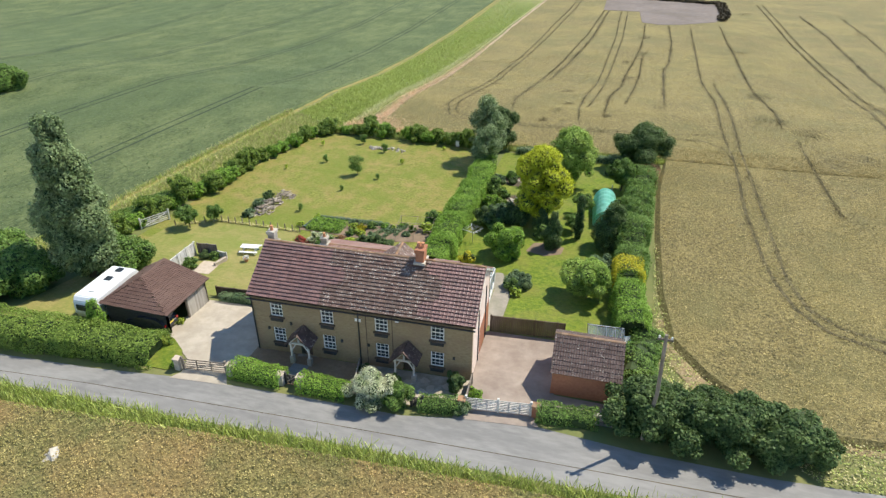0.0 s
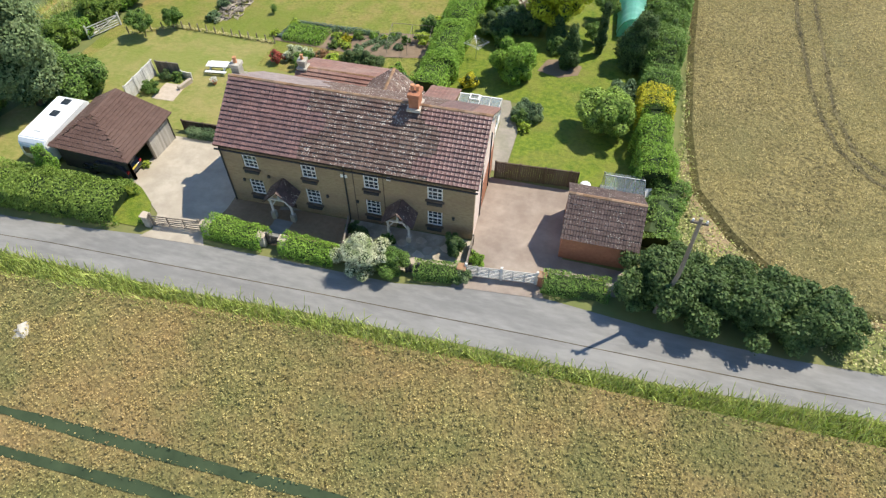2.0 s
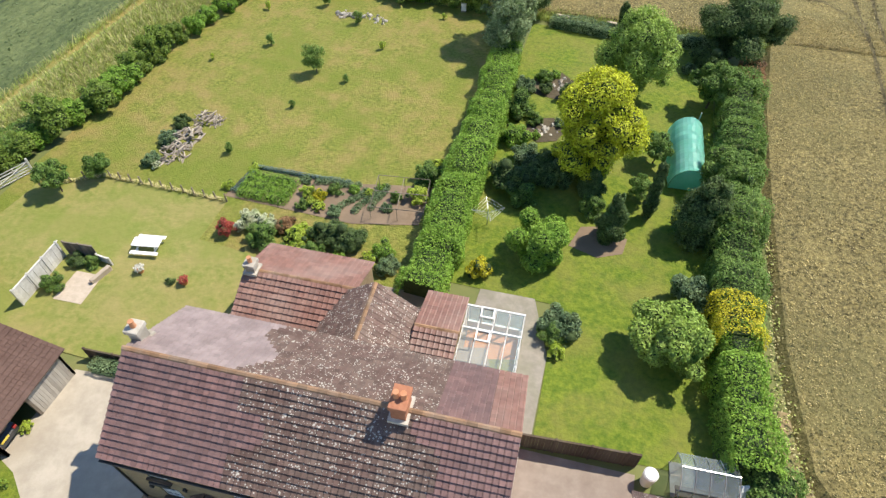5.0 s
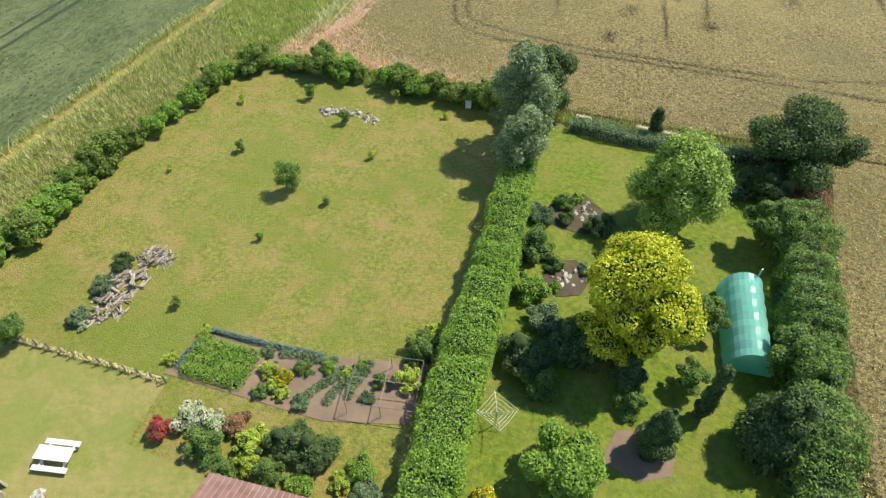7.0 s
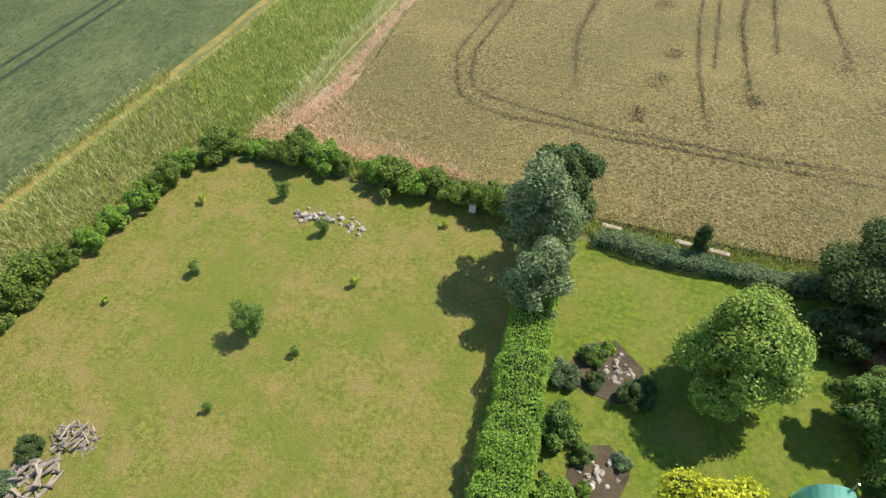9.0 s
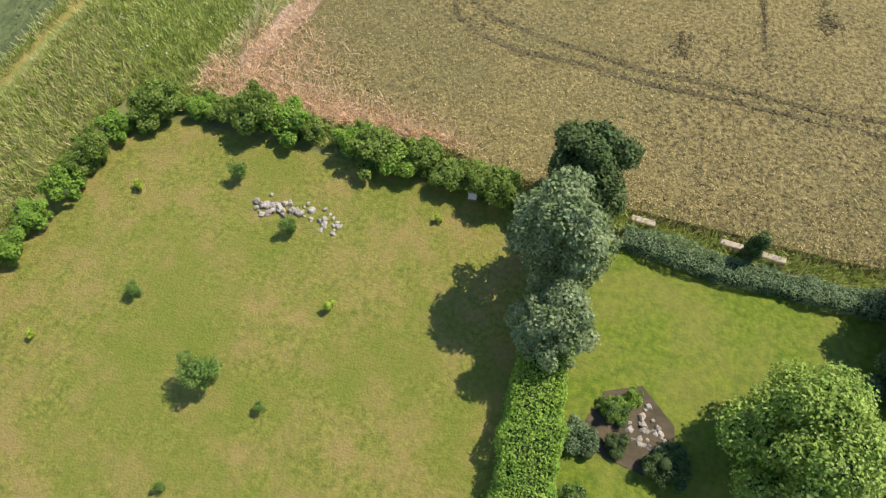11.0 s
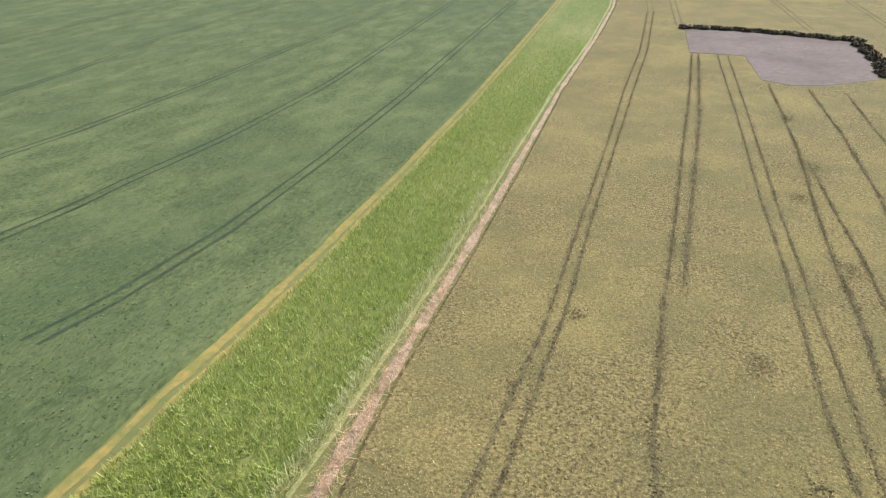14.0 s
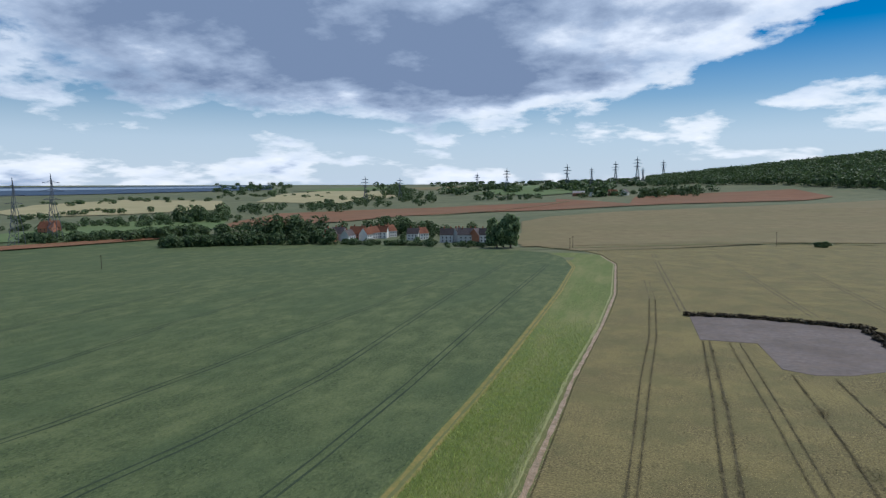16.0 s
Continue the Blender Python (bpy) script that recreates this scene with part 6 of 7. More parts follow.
bmesh.ops.create_cone(bm, cap_ends=True, segments=14, radius1=0.18, radius2=0.18, depth=0.6, matrix=Matrix.Translation((0, 0, 0.3)))
bmesh.ops.create_uvsphere(bm, u_segments=14, v_segments=6, radius=0.18, matrix=Matrix.Translation((0, 0, 0.6)))
part("cylinder", bm, "red_tank", gb)
sheetm = thing("propped_panel", at(3.9, 40.2, 20), "pale curved plastic panel propped by the greenhouse", "panel")
bm = bmesh.new()
prism(bm, [(-0.5, 0), (-0.2, 0.9), (0.3, 1.4), (0.34, 1.36), (-0.14, 0.86), (-0.44, 0)], -0.25, 0.25)
part("panel", bm, "white_paint", sheetm)


def fence(name, pts, height, mat, label, boards=0.15, posts=1.8, thick=0.03, gap=0.01):
    f = new(name)
    tagged(f, label, "fence")
    for (x0, y0), (x1, y1) in zip(pts[:-1], pts[1:]):
        ln = math.hypot(x1 - x0, y1 - y0)
        ang = math.degrees(math.atan2(y1 - y0, x1 - x0))
        for i in range(int(ln / posts) + 1):
            d = min(ln, i * posts)
            p = boxed("post", (-0.06, -0.06, -0.4, 0.06, 0.06, height + 0.12), mat, f, "", 0.01)
            p.matrix_basis = at(x0 + (x1 - x0) * d / ln, y0 + (y1 - y0) * d / ln, ang)
        n = int(ln / boards)
        me = None
        for i in range(n):
            d = (i + 0.5) * ln / n
            if me is None:
                b = boxed("board", (-ln / n / 2 + gap / 2, -thick / 2, 0, ln / n / 2 - gap / 2, thick / 2, height), mat, f)
                me = b.data
            else:
                b = new("board", me)
                b.parent = f
            b.matrix_basis = at(x0 + (x1 - x0) * d / ln, y0 + (y1 - y0) * d / ln, ang) @ Matrix.Translation((0, 0.012 * (i % 2), 0))
        r = boxed("cap_rail", (0, -0.05, height, ln, 0.05, height + 0.04), mat, f)
        z0, z1 = ground_z(x0, y0), ground_z(x1, y1)
        r.matrix_basis = Matrix.Translation((x0, y0, z0)) @ Matrix.Rotation(radians(ang), 4, "Z") @ Matrix.Rotation(-math.atan2(z1 - z0, ln), 4, "Y")
    return f


fence("board_fence", [(-7.0, 40.15), (-1.0, 40.65)], 1.55, "wood_dark", "dark weathered close-board fence beside the drive", 0.16)
fence("garden_fence", [(-31.9, 38.75), (-24.6, 39.15)], 1.0, "wood_dark", "low dark board fence behind the drive", 0.2)
fence("screen_fence", [(-38.4, 40.9), (-38.7, 45.2)], 1.5, "wood_white", "pale trellis panel screening a seating corner", 0.3, 1.4)
fence("screen_fence", [(-38.5, 45.4), (-36.4, 45.6)], 1.3, "wood_grey", "grey board panel behind a seating corner", 0.2, 1.1)
fence("screen_fence", [(-36.2, 45.4), (-35.2, 45.3)], 0.7, "wood_white", "low pale board screen", 0.2, 1.0)
fence("yard_fence", [(-15.4, 32.4), (-14.8, 29.9)], 0.9, "wood_grey", "slatted fence dividing the front yards", 0.14, 1.2)
fence("side_fence", [(-6.9, 33.0), (-6.75, 30.4)], 1.0, "wood_grey", "slatted side fence by the drive", 0.14, 1.2)
sheet("seat_paving", [(-37.0, 41.8), (-37.1, 44.2), (-35.2, 44.3), (-35.0, 41.9)], 0.085, "limestone", "pale paved seating corner", "paving")
boxw = thing("planter_wall", at(-35.2, 44.4, 75), "low pale stone planter wall", "wall")
boxed("wall", (-0.9, -0.15, -0.1, 0.6, 0.15, 0.45), "limestone", boxw, "", 0.03)


def gate(name, x0, y0, x1, y1, height, bars, mat, label, leaves=1, pillar=None):
    g = new(name)
    tagged(g, label, "gate")
    z0, z1 = ground_z(x0, y0), ground_z(x1, y1)
    ln = math.hypot(x1 - x0, y1 - y0)
    g.matrix_basis = Matrix.Translation((x0, y0, z0)) @ Matrix.Rotation(math.atan2(y1 - y0, x1 - x0), 4, "Z") @ Matrix.Rotation(-math.atan2(z1 - z0, ln), 4, "Y")
    for i in range(bars):
        z = 0.15 + (height - 0.2) * i / (bars - 1)
        boxed("bar", (0.06, -0.02, z - 0.04, ln - 0.06, 0.02, z + 0.04), mat, g)
    for k in range(leaves + 1):
        x = ln * k / leaves
        boxed("post", (x - 0.08, -0.08, -0.4, x + 0.08, 0.08, height + 0.2), pillar or mat, g, "", 0.015)
    for k in range(leaves):
        a, b = ln * k / leaves, ln * (k + 1) / leaves
        for f in (0.33, 0.66):
            boxed("stile", (a + (b - a) * f - 0.035, -0.03, 0.1, a + (b - a) * f + 0.035, 0.03, height), mat, g)
        bm = bmesh.new()
        limb(bm, (a + 0.1, -0.03, 0.15), (b - 0.1, -0.03, height - 0.08), 0.04, 0.04, 4)
        part("brace", bm, mat, g)
    return g


gate("drive_gate", -6.7, 30.3, -2.3, 30.85, 1.1, 7, "wood_white", "pair of white-grey slatted drive gates", 2)
gate("drive_gate", -28.1, 28.75, -24.7, 29.15, 1.05, 5, "wood_grey", "weathered five-bar drive gate", 1)
gate("field_gate", -48.3, 48.8, -47.0, 51.9, 1.15, 5, "wood_white", "pale five-bar field gate", 1)
gate("garden_gate", -19.9, 29.35, -18.9, 29.4, 0.9, 6, "black_iron", "small black iron garden gate", 1)
gate("garden_gate", -10.4, 29.55, -9.6, 29.65, 0.9, 6, "black_iron", "small black iron garden gate", 1)
for x, y in ((-24.3, 29.1), (-28.5, 28.7), (-2.0, 30.9), (-6.95, 30.15), (-20.2, 29.2), (-18.7, 29.3)):
    p = thing("gate_pier", at(x, y), "squat brick gate pier with pale cap", "pier", "gate piers")
    boxed("shaft", (-0.22, -0.22, -0.3, 0.22, 0.22, 1.0), "brick" if x > -10 else "grey_stone", p, "", 0.02)
    boxed("cap", (-0.28, -0.28, 1.0, 0.28, 0.28, 1.1), "ridge_tile" if x > -10 else "limestone", p, "", 0.02)
front_wall = thing("garden_wall", at(-0.2, 31.6, 3), "low brick and stone garden wall by the garage", "wall")
boxed("course", (-1.6, -0.15, -0.3, 3.2, 0.15, 0.55), "grey_stone", front_wall, "", 0.03)

# stone slabs of the front paths
rs = random.Random(21)
slabs = []
for k in range(26):
    x, y = -12.2 + rs.random() * 4.6, 30.2 + rs.random() * 2.3
    pts = [(x + 0.38 * (0.7 + 0.5 * rs.random()) * math.cos(a), y + 0.38 * (0.7 + 0.5 * rs.random()) * math.sin(a)) for a in np.linspace(0, 6.283, 7)[:-1]]
    if all(math.hypot(x - u, y - v) > 0.72 for u, v in slabs):
        slabs.append((x, y))
        sheet("paving_slab", pts, 0.1, "limestone", "irregular pale paving slab", "slab", skirt=0.06)
sheet("slate_path", [(-20.6, 29.6), (-19.3, 29.6), (-19.2, 31.6), (-20.5, 31.6)], 0.075, "asphalt", "grey slab path to a porch", "path")
sheet("slab_path", [(-12.2, 29.8), (-10.9, 29.9), (-11.0, 31.8), (-12.2, 31.8)], 0.075, "paving", "stone path to a porch", "path")

# wood piles, stones
def pile(x, y, turn, rx, ry, n, length, rad, label, mat="log"):
    t = thing("log_pile", at(x, y, turn), label, "log pile")
    rq = random.Random(int(x * 10))
    for i in range(n):
        px, py = rx * (2 * rq.random() - 1), ry * (2 * rq.random() - 1)
        h = max(0.05, (1 - (px / rx) ** 2) * (1 - (py / ry) ** 2) * 0.95 * rq.random())
        a = rq.gauss(0.9, 0.9)
        bm = bmesh.new()
        ln = length * (0.5 + 0.8 * rq.random())
        limb(bm, (px - ln / 2 * math.cos(a), py - ln / 2 * math.sin(a), h), (px + ln / 2 * math.cos(a), py + ln / 2 * math.sin(a), h + 0.25 * (rq.random() - 0.3)), rad * (0.6 + rq.random()), rad * (0.4 + 0.6 * rq.random()), 6)
        part("log", bm, mat, t)


pile(-37.3, 61.2, 20, 1.1, 0.8, 70, 0.8, 0.05, "heap of pale cut branches in the paddock")
pile(-37.9, 58.8, 10, 1.2, 1.0, 34, 1.1, 0.1, "heap of old boards and logs in the paddock")
pile(-37.7, 56.6, 30, 1.0, 1.0, 70, 0.8, 0.055, "heap of grey branches and brushwood")


def rock_mesh(seed, mat):
    bm = bmesh.new()
    bmesh.ops.create_icosphere(bm, subdivisions=2, radius=1.0)
    for v in bm.verts:
        v.co *= 0.75 + 0.5 * noise.noise(v.co * 1.1 + Vector((seed, 0, 0))) + 0.15 * noise.noise(v.co * 3)
        v.co.z *= 0.65
    me = bpy.data.meshes.new("stone")
    bm.to_mesh(me)
    bm.free()
    me.materials.append(M[mat])
    return me


rocks = [rock_mesh(s, "grey_stone") for s in range(5)] + [rock_mesh(9, "log")]
rq = random.Random(5)


def stones(x, y, n, rx, ry, size, label, arc=None):
    t = thing("stone_heap", at(x, y), label, "stones")
    for i in range(n):
        if arc:
            a = arc[0] + (arc[1] - arc[0]) * rq.random()
            px, py = rx * math.cos(a) + 0.3 * rq.gauss(0, 1), ry * math.sin(a) + 0.3 * rq.gauss(0, 1)
        else:
            px, py = rx * rq.gauss(0, 0.5), ry * rq.gauss(0, 0.5)
        o = new("stone", rq.choice(rocks))
        o.parent = t
        s = size * (0.5 + rq.random())
        o.matrix_basis = Matrix.Translation((px, py, s * 0.3)) @ Euler((rq.random(), rq.random(), rq.random() * 6)).to_matrix().to_4x4() @ Matrix.Diagonal((s, s, s, 1))


stones(-31.0, 80.3, 60, 2.4, 0.8, 0.22, "arc of grey and white rubble stones", (0.25, 2.9))
sheet("rockery_bed", [(-12.6, 73.4), (-11.8, 75.4), (-10.0, 76.2), (-8.2, 74.6), (-7.9, 72.8), (-9.4, 71.8), (-11.6, 72.2)], 0.09, "soil_dark", "dark planted soil of a rockery", "soil bed")
sheet("rockery_bed", [(-11.6, 66.6), (-11.5, 68.6), (-9.6, 69.2), (-8.4, 67.8), (-8.9, 66.2), (-10.4, 65.6)], 0.09, "soil_dark", "dark planted soil of a rockery", "soil bed")
stones(-9.6, 73.9, 30, 1.3, 0.9, 0.2, "rockery of weathered stones between plants")
stones(-9.9, 67.4, 24, 1.0, 0.8, 0.2, "rockery of weathered stones under shrubs")
for x, y, k, s in ((-11.4, 74.4, "green", 0.7), (-10.4, 75.4, "bright", 0.6), (-8.6, 72.8, "blue", 0.7), (-10.9, 72.8, "dark", 0.55), (-11.0, 68.2, "green", 0.6), (-9.0, 68.4, "blue", 0.6), (-10.6, 66.3, "bright", 0.5)):
    set_copy(border[k], x, y, x * 61 + y * 17, s)
stones(-30.3, 18.9, 3, 0.4, 0.3, 0.6, "pale boulder in the crop")
for x0, x1, y in ((-12, -10.6, 86.0), (-6.9, -4.9, 85.8), (-4.6, -3.2, 85.6)):
    w = thing("low_wall", at((x0 + x1) / 2, y, -3), "low pale stone wall at the field edge", "wall")
    boxed("wall", (x0 - (x0 + x1) / 2, -0.2, -0.2, x1 - (x0 + x1) / 2, 0.2, 0.5), "limestone", w, "", 0.05)
hive = thing("beehive", at(-21.4, 85.0, 10), "white wooden beehive under the hedge", "beehive")
for i in range(3):
    boxed("box", (-0.25, -0.25, 0.2 + i * 0.25, 0.25, 0.25, 0.44 + i * 0.25), "white_paint", hive, "", 0.01)
boxed("stand", (-0.28, -0.28, 0, 0.28, 0.28, 0.2), "wood_grey", hive)
boxed("roof", (-0.3, -0.3, 0.95, 0.3, 0.3, 1.05), "steel", hive, "", 0.02)

# vegetable plot
pot = grow("potato_patch", 61, [(-1.6 + i * 0.62, -1.0 + j * 0.62, 0.2, 0.5, 0.5, 0.42) for i in range(6) for j in range(4)], 5200, 0.1, "leaf_bright", core=0.6)
set_down(pot, -28.6, 55.0, "dense bright green potato foliage", "vegetables")
veg = grow("cabbage_row", 62, [(i * 0.5, 0.1 * math.sin(i), 0.15, 0.32, 0.32, 0.28) for i in range(7)], 900, 0.09, "leaf_blue", core=0.5)
set_down(veg, -25.3, 56.6, "row of blue-green vegetables", "vegetables", 8, group="vegetable rows")
for x, y, t, s in ((-22.9, 54.2, 60, 0.9), (-21.6, 54.4, 70, 0.9), (-24.6, 55.6, 10, 0.5), (-20.6, 55.0, 80, 0.8)):
    set_copy(veg, x, y, t, s)
for x, y in ((-24.9, 54.4), (-24.2, 54.0), (-30.6, 56.6), (-31.6, 54.3)):
    set_copy(border["lime"], x, y, x * 30, 0.55)
for x, y, k, s in ((-25.6, 55.2, "lime", 0.7), (-24.6, 55.0, "gold", 0.7), (-23.8, 55.9, "green", 0.5), (-22.4, 56.4, "bright", 0.55), (-21.2, 56.3, "lime", 0.5), (-20.6, 57.0, "bright", 0.5), (-23.0, 53.9, "blue", 0.6), (-26.2, 56.4, "blue", 0.5), (-25.4, 53.9, "green", 0.45), (-19.4, 55.2, "blue", 0.5), (-19.2, 56.4, "green", 0.45)):
    set_copy(border[k], x, y, x * 61 + y * 17, s)
hedge("garden_netting", 63, [(-30.4, 56.9), (-27, 56.9), (-23, 57.1)], 0.3, 0.4, "netting", "blue-green netting round the vegetable plot", 90, 0.09, 0.3, "netting")
hedge("garden_netting", 64, [(-30.6, 56.6), (-31.0, 54.0)], 0.5, 0.35, "netting", "blue-green netting round the vegetable plot", 90, 0.09, 0.3, "netting")
cage = thing("fruit_cage", at(-18.6, 55.9, 8), "slim grey-framed fruit cage over bare soil", "fruit cage")
for x in (-1.9, 0, 1.9):
    for y in (-1.6, 1.6):
        boxed("pole", (x - 0.016, y - 0.016, -0.2, x + 0.016, y + 0.016, 1.3), "wood_grey", cage)
    boxed("rail", (x - 0.016, -1.6, 1.28, x + 0.016, 1.6, 1.31), "wood_grey", cage)
for y in (-1.6, 0, 1.6):
    boxed("rail", (-1.9, y - 0.016, 1.31, 1.9, y + 0.016, 1.34), "wood_grey", cage)
dryer = thing("rotary_clothes_dryer", at(-12.2, 55.7, 20), "folding rotary clothes dryer on the lawn", "clothes dryer")
boxed("pole", (-0.025, -0.025, -0.1, 0.025, 0.025, 1.6), "steel", dryer)
for k in range(4):
    a = k * math.pi / 2
    bm = bmesh.new()
    limb(bm, (0, 0, 1.25), (1.15 * math.cos(a), 1.15 * math.sin(a), 1.65), 0.02, 0.018, 5)
    part("arm", bm, "steel", dryer)
    for r in (0.4, 0.65, 0.9, 1.12):
        bm = bmesh.new()
        b = a + math.pi / 2
        z = 1.25 + 0.4 * r / 1.15
        limb(bm, (r * math.cos(a), r * math.sin(a), z), (r * math.cos(b), r * math.sin(b), z), 0.008, 0.008, 4)
        part("line", bm, "white_paint", dryer)

# wire fence across the paddock, poles
wf = thing("wire_fence", Matrix.Identity(4), "low post and wire fence with long grass", "fence")
for i in range(17):
    x = -45.2 + (i / 16) * 14.2
    y = 50.6 + min(2.3, i * 0.55)
    boxed("post", (x - 0.04, y - 0.04, ground_z(x, y) - 0.2, x + 0.04, y + 0.04, ground_z(x, y) + 0.85), "wood_grey", wf)
tufts("fence_grass", 71, lambda x, y: np.abs(y - np.minimum(52.95, 50.6 + 0.62 * (x + 45.2))) < 0.16, (-45, 50.4, -31, 53.3), 9000, 0.07, 0.3, "grass_dry", "long dry grass along the wire fence", "grass", 0.05, 0.7, 0, True)
pole = thing("utility_pole", at(5.0, 30.7), "weathered wooden utility pole in the hedge", "pole")
bm = bmesh.new()
limb(bm, (0, 0, -0.5), (0, 0, 8.6), 0.14, 0.1, 10)
part("shaft", bm, "wood_grey", pole)
boxed("cross_arm", (-0.45, -0.05, 8.2, 0.45, 0.05, 8.32), "wood_grey", pole)
for s in (-0.35, 0.35):
    boxed("insulator", (s - 0.05, -0.05, 8.32, s + 0.05, 0.05, 8.5), "white_paint", pole, "", 0.02)
for x, y, mat in ((-33.0, 45.3, "petal_white"), (-29.7, 45.2, "leaf_red")):
    pt = thing("plant_pot", at(x, y), "terracotta plant pot on the lawn", "plant pot", "lawn pots")
    bm = bmesh.new()
    bmesh.ops.create_cone(bm, cap_ends=True, segments=14, radius1=0.16, radius2=0.24, depth=0.36, matrix=Matrix.Translation((0, 0, 0.18)))
    part("pot", bm, "terracotta", pt)
    mesh_part("plant", quads_mesh("plant", lobed(np.random.default_rng(3), [(0, 0, 0.5, 0.28, 0.28, 0.22)], 160, 0.08)), mat, pt)

# ---- crops and long grass as fine growth ----
wheat_area = poly_test(WHEAT_EDGE[:6] + [(60, 250), (60, 37), (17, 34.2), (12.8, 35.4), (9.8, 38.8), (7.7, 42.5), (7.1, 50), (7.1, 62), (7.5, 75), (8.7, 87), (0, 86.3), (-12, 86.5), (-20, 86.9), (-25, 88.1), (-30, 88.7), (-32.6, 91.6), (-34.6, 95.5)])
tufts("wheat_ears", 81, wheat_area, (-41, 86, 50, 280), 420000, 0.05, 0.3, "wheat_ear", "ripening wheat ears standing above the crop", "wheat", 0.47, 0.75, 1.1, True, 0.75)
tufts("wheat_ears", 82, wheat_area, (6, 33, 38, 92), 190000, 0.047, 0.3, "wheat_ear", "ripening wheat ears standing above the crop", "wheat", 0.47, 0.75, 0, True, 0.75)
rg = np.random.default_rng(83)
spots = []
for line, wide, dense_here in SCUFFS:
    for (ax, ay), (bx, by) in zip(line[:-1], line[1:]):
        ln = math.hypot(bx - ax, by - ay)
        if min(ay, by) > 300:
            continue
        k = int(ln * dense_here * 2.4)
        f = rg.random(k)
        worn = 0.55 + 0.45 * np.sin(f * ln * 0.55 + ax * 3) * np.sin(f * ln * 0.23 + ay)
        f = f[rg.random(k) < worn + 0.15]
        k = len(f)
        x, y = ax + (bx - ax) * f + wide * rg.normal(size=k), ay + (by - ay) * f + wide * rg.normal(size=k)
        spots.append(np.stack([x, y, ground_zs(x, y) + 0.52 + 0.1 * rg.random(k)], 1))
spots = np.concatenate(spots)
spots = spots[~((spots[:, 1] > 238) & (spots[:, 0] > 5) & (spots[:, 0] < 37) | (spots[:, 1] > 267) & (spots[:, 0] > -9) & (spots[:, 0] < 37))]
tagged(mesh_part("flattened_crop", quads_mesh("flattened_crop", leaves_at(rg, spots, np.tile(np.array([0.0, 0.0, 2.0]), (len(spots), 1)), 0.08, 0.6)), "scuff_shade"), "trodden stems along the wheel ruts, darkened as rut shade", "wheat", "", "stuff")
near_area = poly_test([(-60, 20.6), (-34, 22.2), (-22, 23.1), (-6, 23.9), (8.3, 24.5), (30, 25.6), (30, -8), (-60, -8)])
tufts("wheat_ears", 84, near_area, (-50, -6, 26, 25), 240000, 0.056, 0.3, "wheat_ear_green", "half-ripe wheat ears standing above the crop", "wheat", 0.47, 0.7, 0, True, 0.5)
def near_corner(x, y):
    """Thins out away from the field's corner and its edge."""
    d = np.minimum(np.hypot(x + 37.0, (y - 92.2)) / 3.2, np.minimum(np.abs(y - (88.9 - 0.12 * (x + 32))) / 1.4 + np.maximum(0, x + 25) / 3, np.abs(x - np.interp(y, [92, 97, 104, 117, 135, 160, 219], [-38.3, -37.4, -37.6, -37.9, -38.2, -38.3, -37.8])) / 0.85))
    return np.exp(-d * d) > np.random.default_rng(len(x)).random(len(x)) * 1.05


tufts("straw_stems", 85, lambda x, y: near_corner(x, y) & (y > 88) & (x < -22), (-41.5, 87.5, -22, 200), 120000, 0.035, 0.3, "straw_tuft", "bleached straw stems in the field corner", "straw", 0.4, 1.1, 1.2)
strip_area = poly_test([(x + 2.3, y) for x, y in GREEN_EDGE[4:12]] + [(-34.9, 348)] + PALE_LINE[8::-1] + [(-48, 88)])
tufts("strip_grass_blades", 86, strip_area, (-57, 86, -34, 300), 200000, 0.05, 0.42, "grass_blade", "lush long grass blades and weeds", "grass", 0.0, 0.45, 1.4, False, 0.5)
tufts("dry_grass_blades", 87, lambda x, y: strip_area(x, y) & (np.abs(x - np.interp(y, [92, 102, 111, 123, 143, 175, 223], [-40.2, -40.3, -39.8, -40.0, -40.3, -40.4, -39.6])) < 0.55), (-43, 90, -36, 220), 60000, 0.045, 0.7, "pale_heads", "pale dry grass heads along the wheat", "grass", 0.0, 0.5, 0.5)
tufts("umbel_flowers", 96, strip_area, (-57, 90, -38, 190), 420, 0.075, 0.45, "petal_white", "white flower heads scattered in the grass strip", "flowers", 0.35, 0.4, 0.8, True)
west = poly_test([(-57.3, 30), (-56.0, 73), (-55.0, 96), (-45, 89), (-46.2, 84), (-48.2, 66), (-49.4, 52), (-52, 38)])
tufts("rough_grass", 88, west, (-60, 30, -44, 97), 45000, 0.045, 0.6, "grass_dry", "tall dry grasses between hedge and crop", "grass", 0.0, 0.45)
tufts("rough_grass", 89, west, (-60, 30, -44, 97), 110000, 0.05, 0.5, "grass_blade", "green grasses between hedge and crop", "grass", 0.0, 0.45)
verge_a = poly_test([(-60, 19.8), (-34, 22.0), (-6, 23.7), (8.3, 24.3), (30, 25.5), (30, 27.5), (15.5, 26.6), (8.3, 25.9), (-0.2, 25.4), (-16, 24.8), (-22.5, 24.3), (-41, 23.8), (-60, 21.7)])
tufts("verge_grass", 90, verge_a, (-60, 19, 30, 28), 80000, 0.05, 0.6, "grass_blade", "long green grass on the verge", "grass", 0.0, 0.4)
verge_b = poly_test([(15, 29.6), (34, 30.9), (34, 36), (17, 34), (12, 36), (9.5, 38.3), (7.5, 42), (6.8, 60), (6.4, 60), (6, 42), (5.5, 36), (12, 33.2)])
tufts("verge_grass", 91, verge_b, (5, 29, 34, 61), 26000, 0.075, 0.4, "grass_dry", "dry grass between hedge and wheat", "grass", 0.02, 0.7, 0, True)
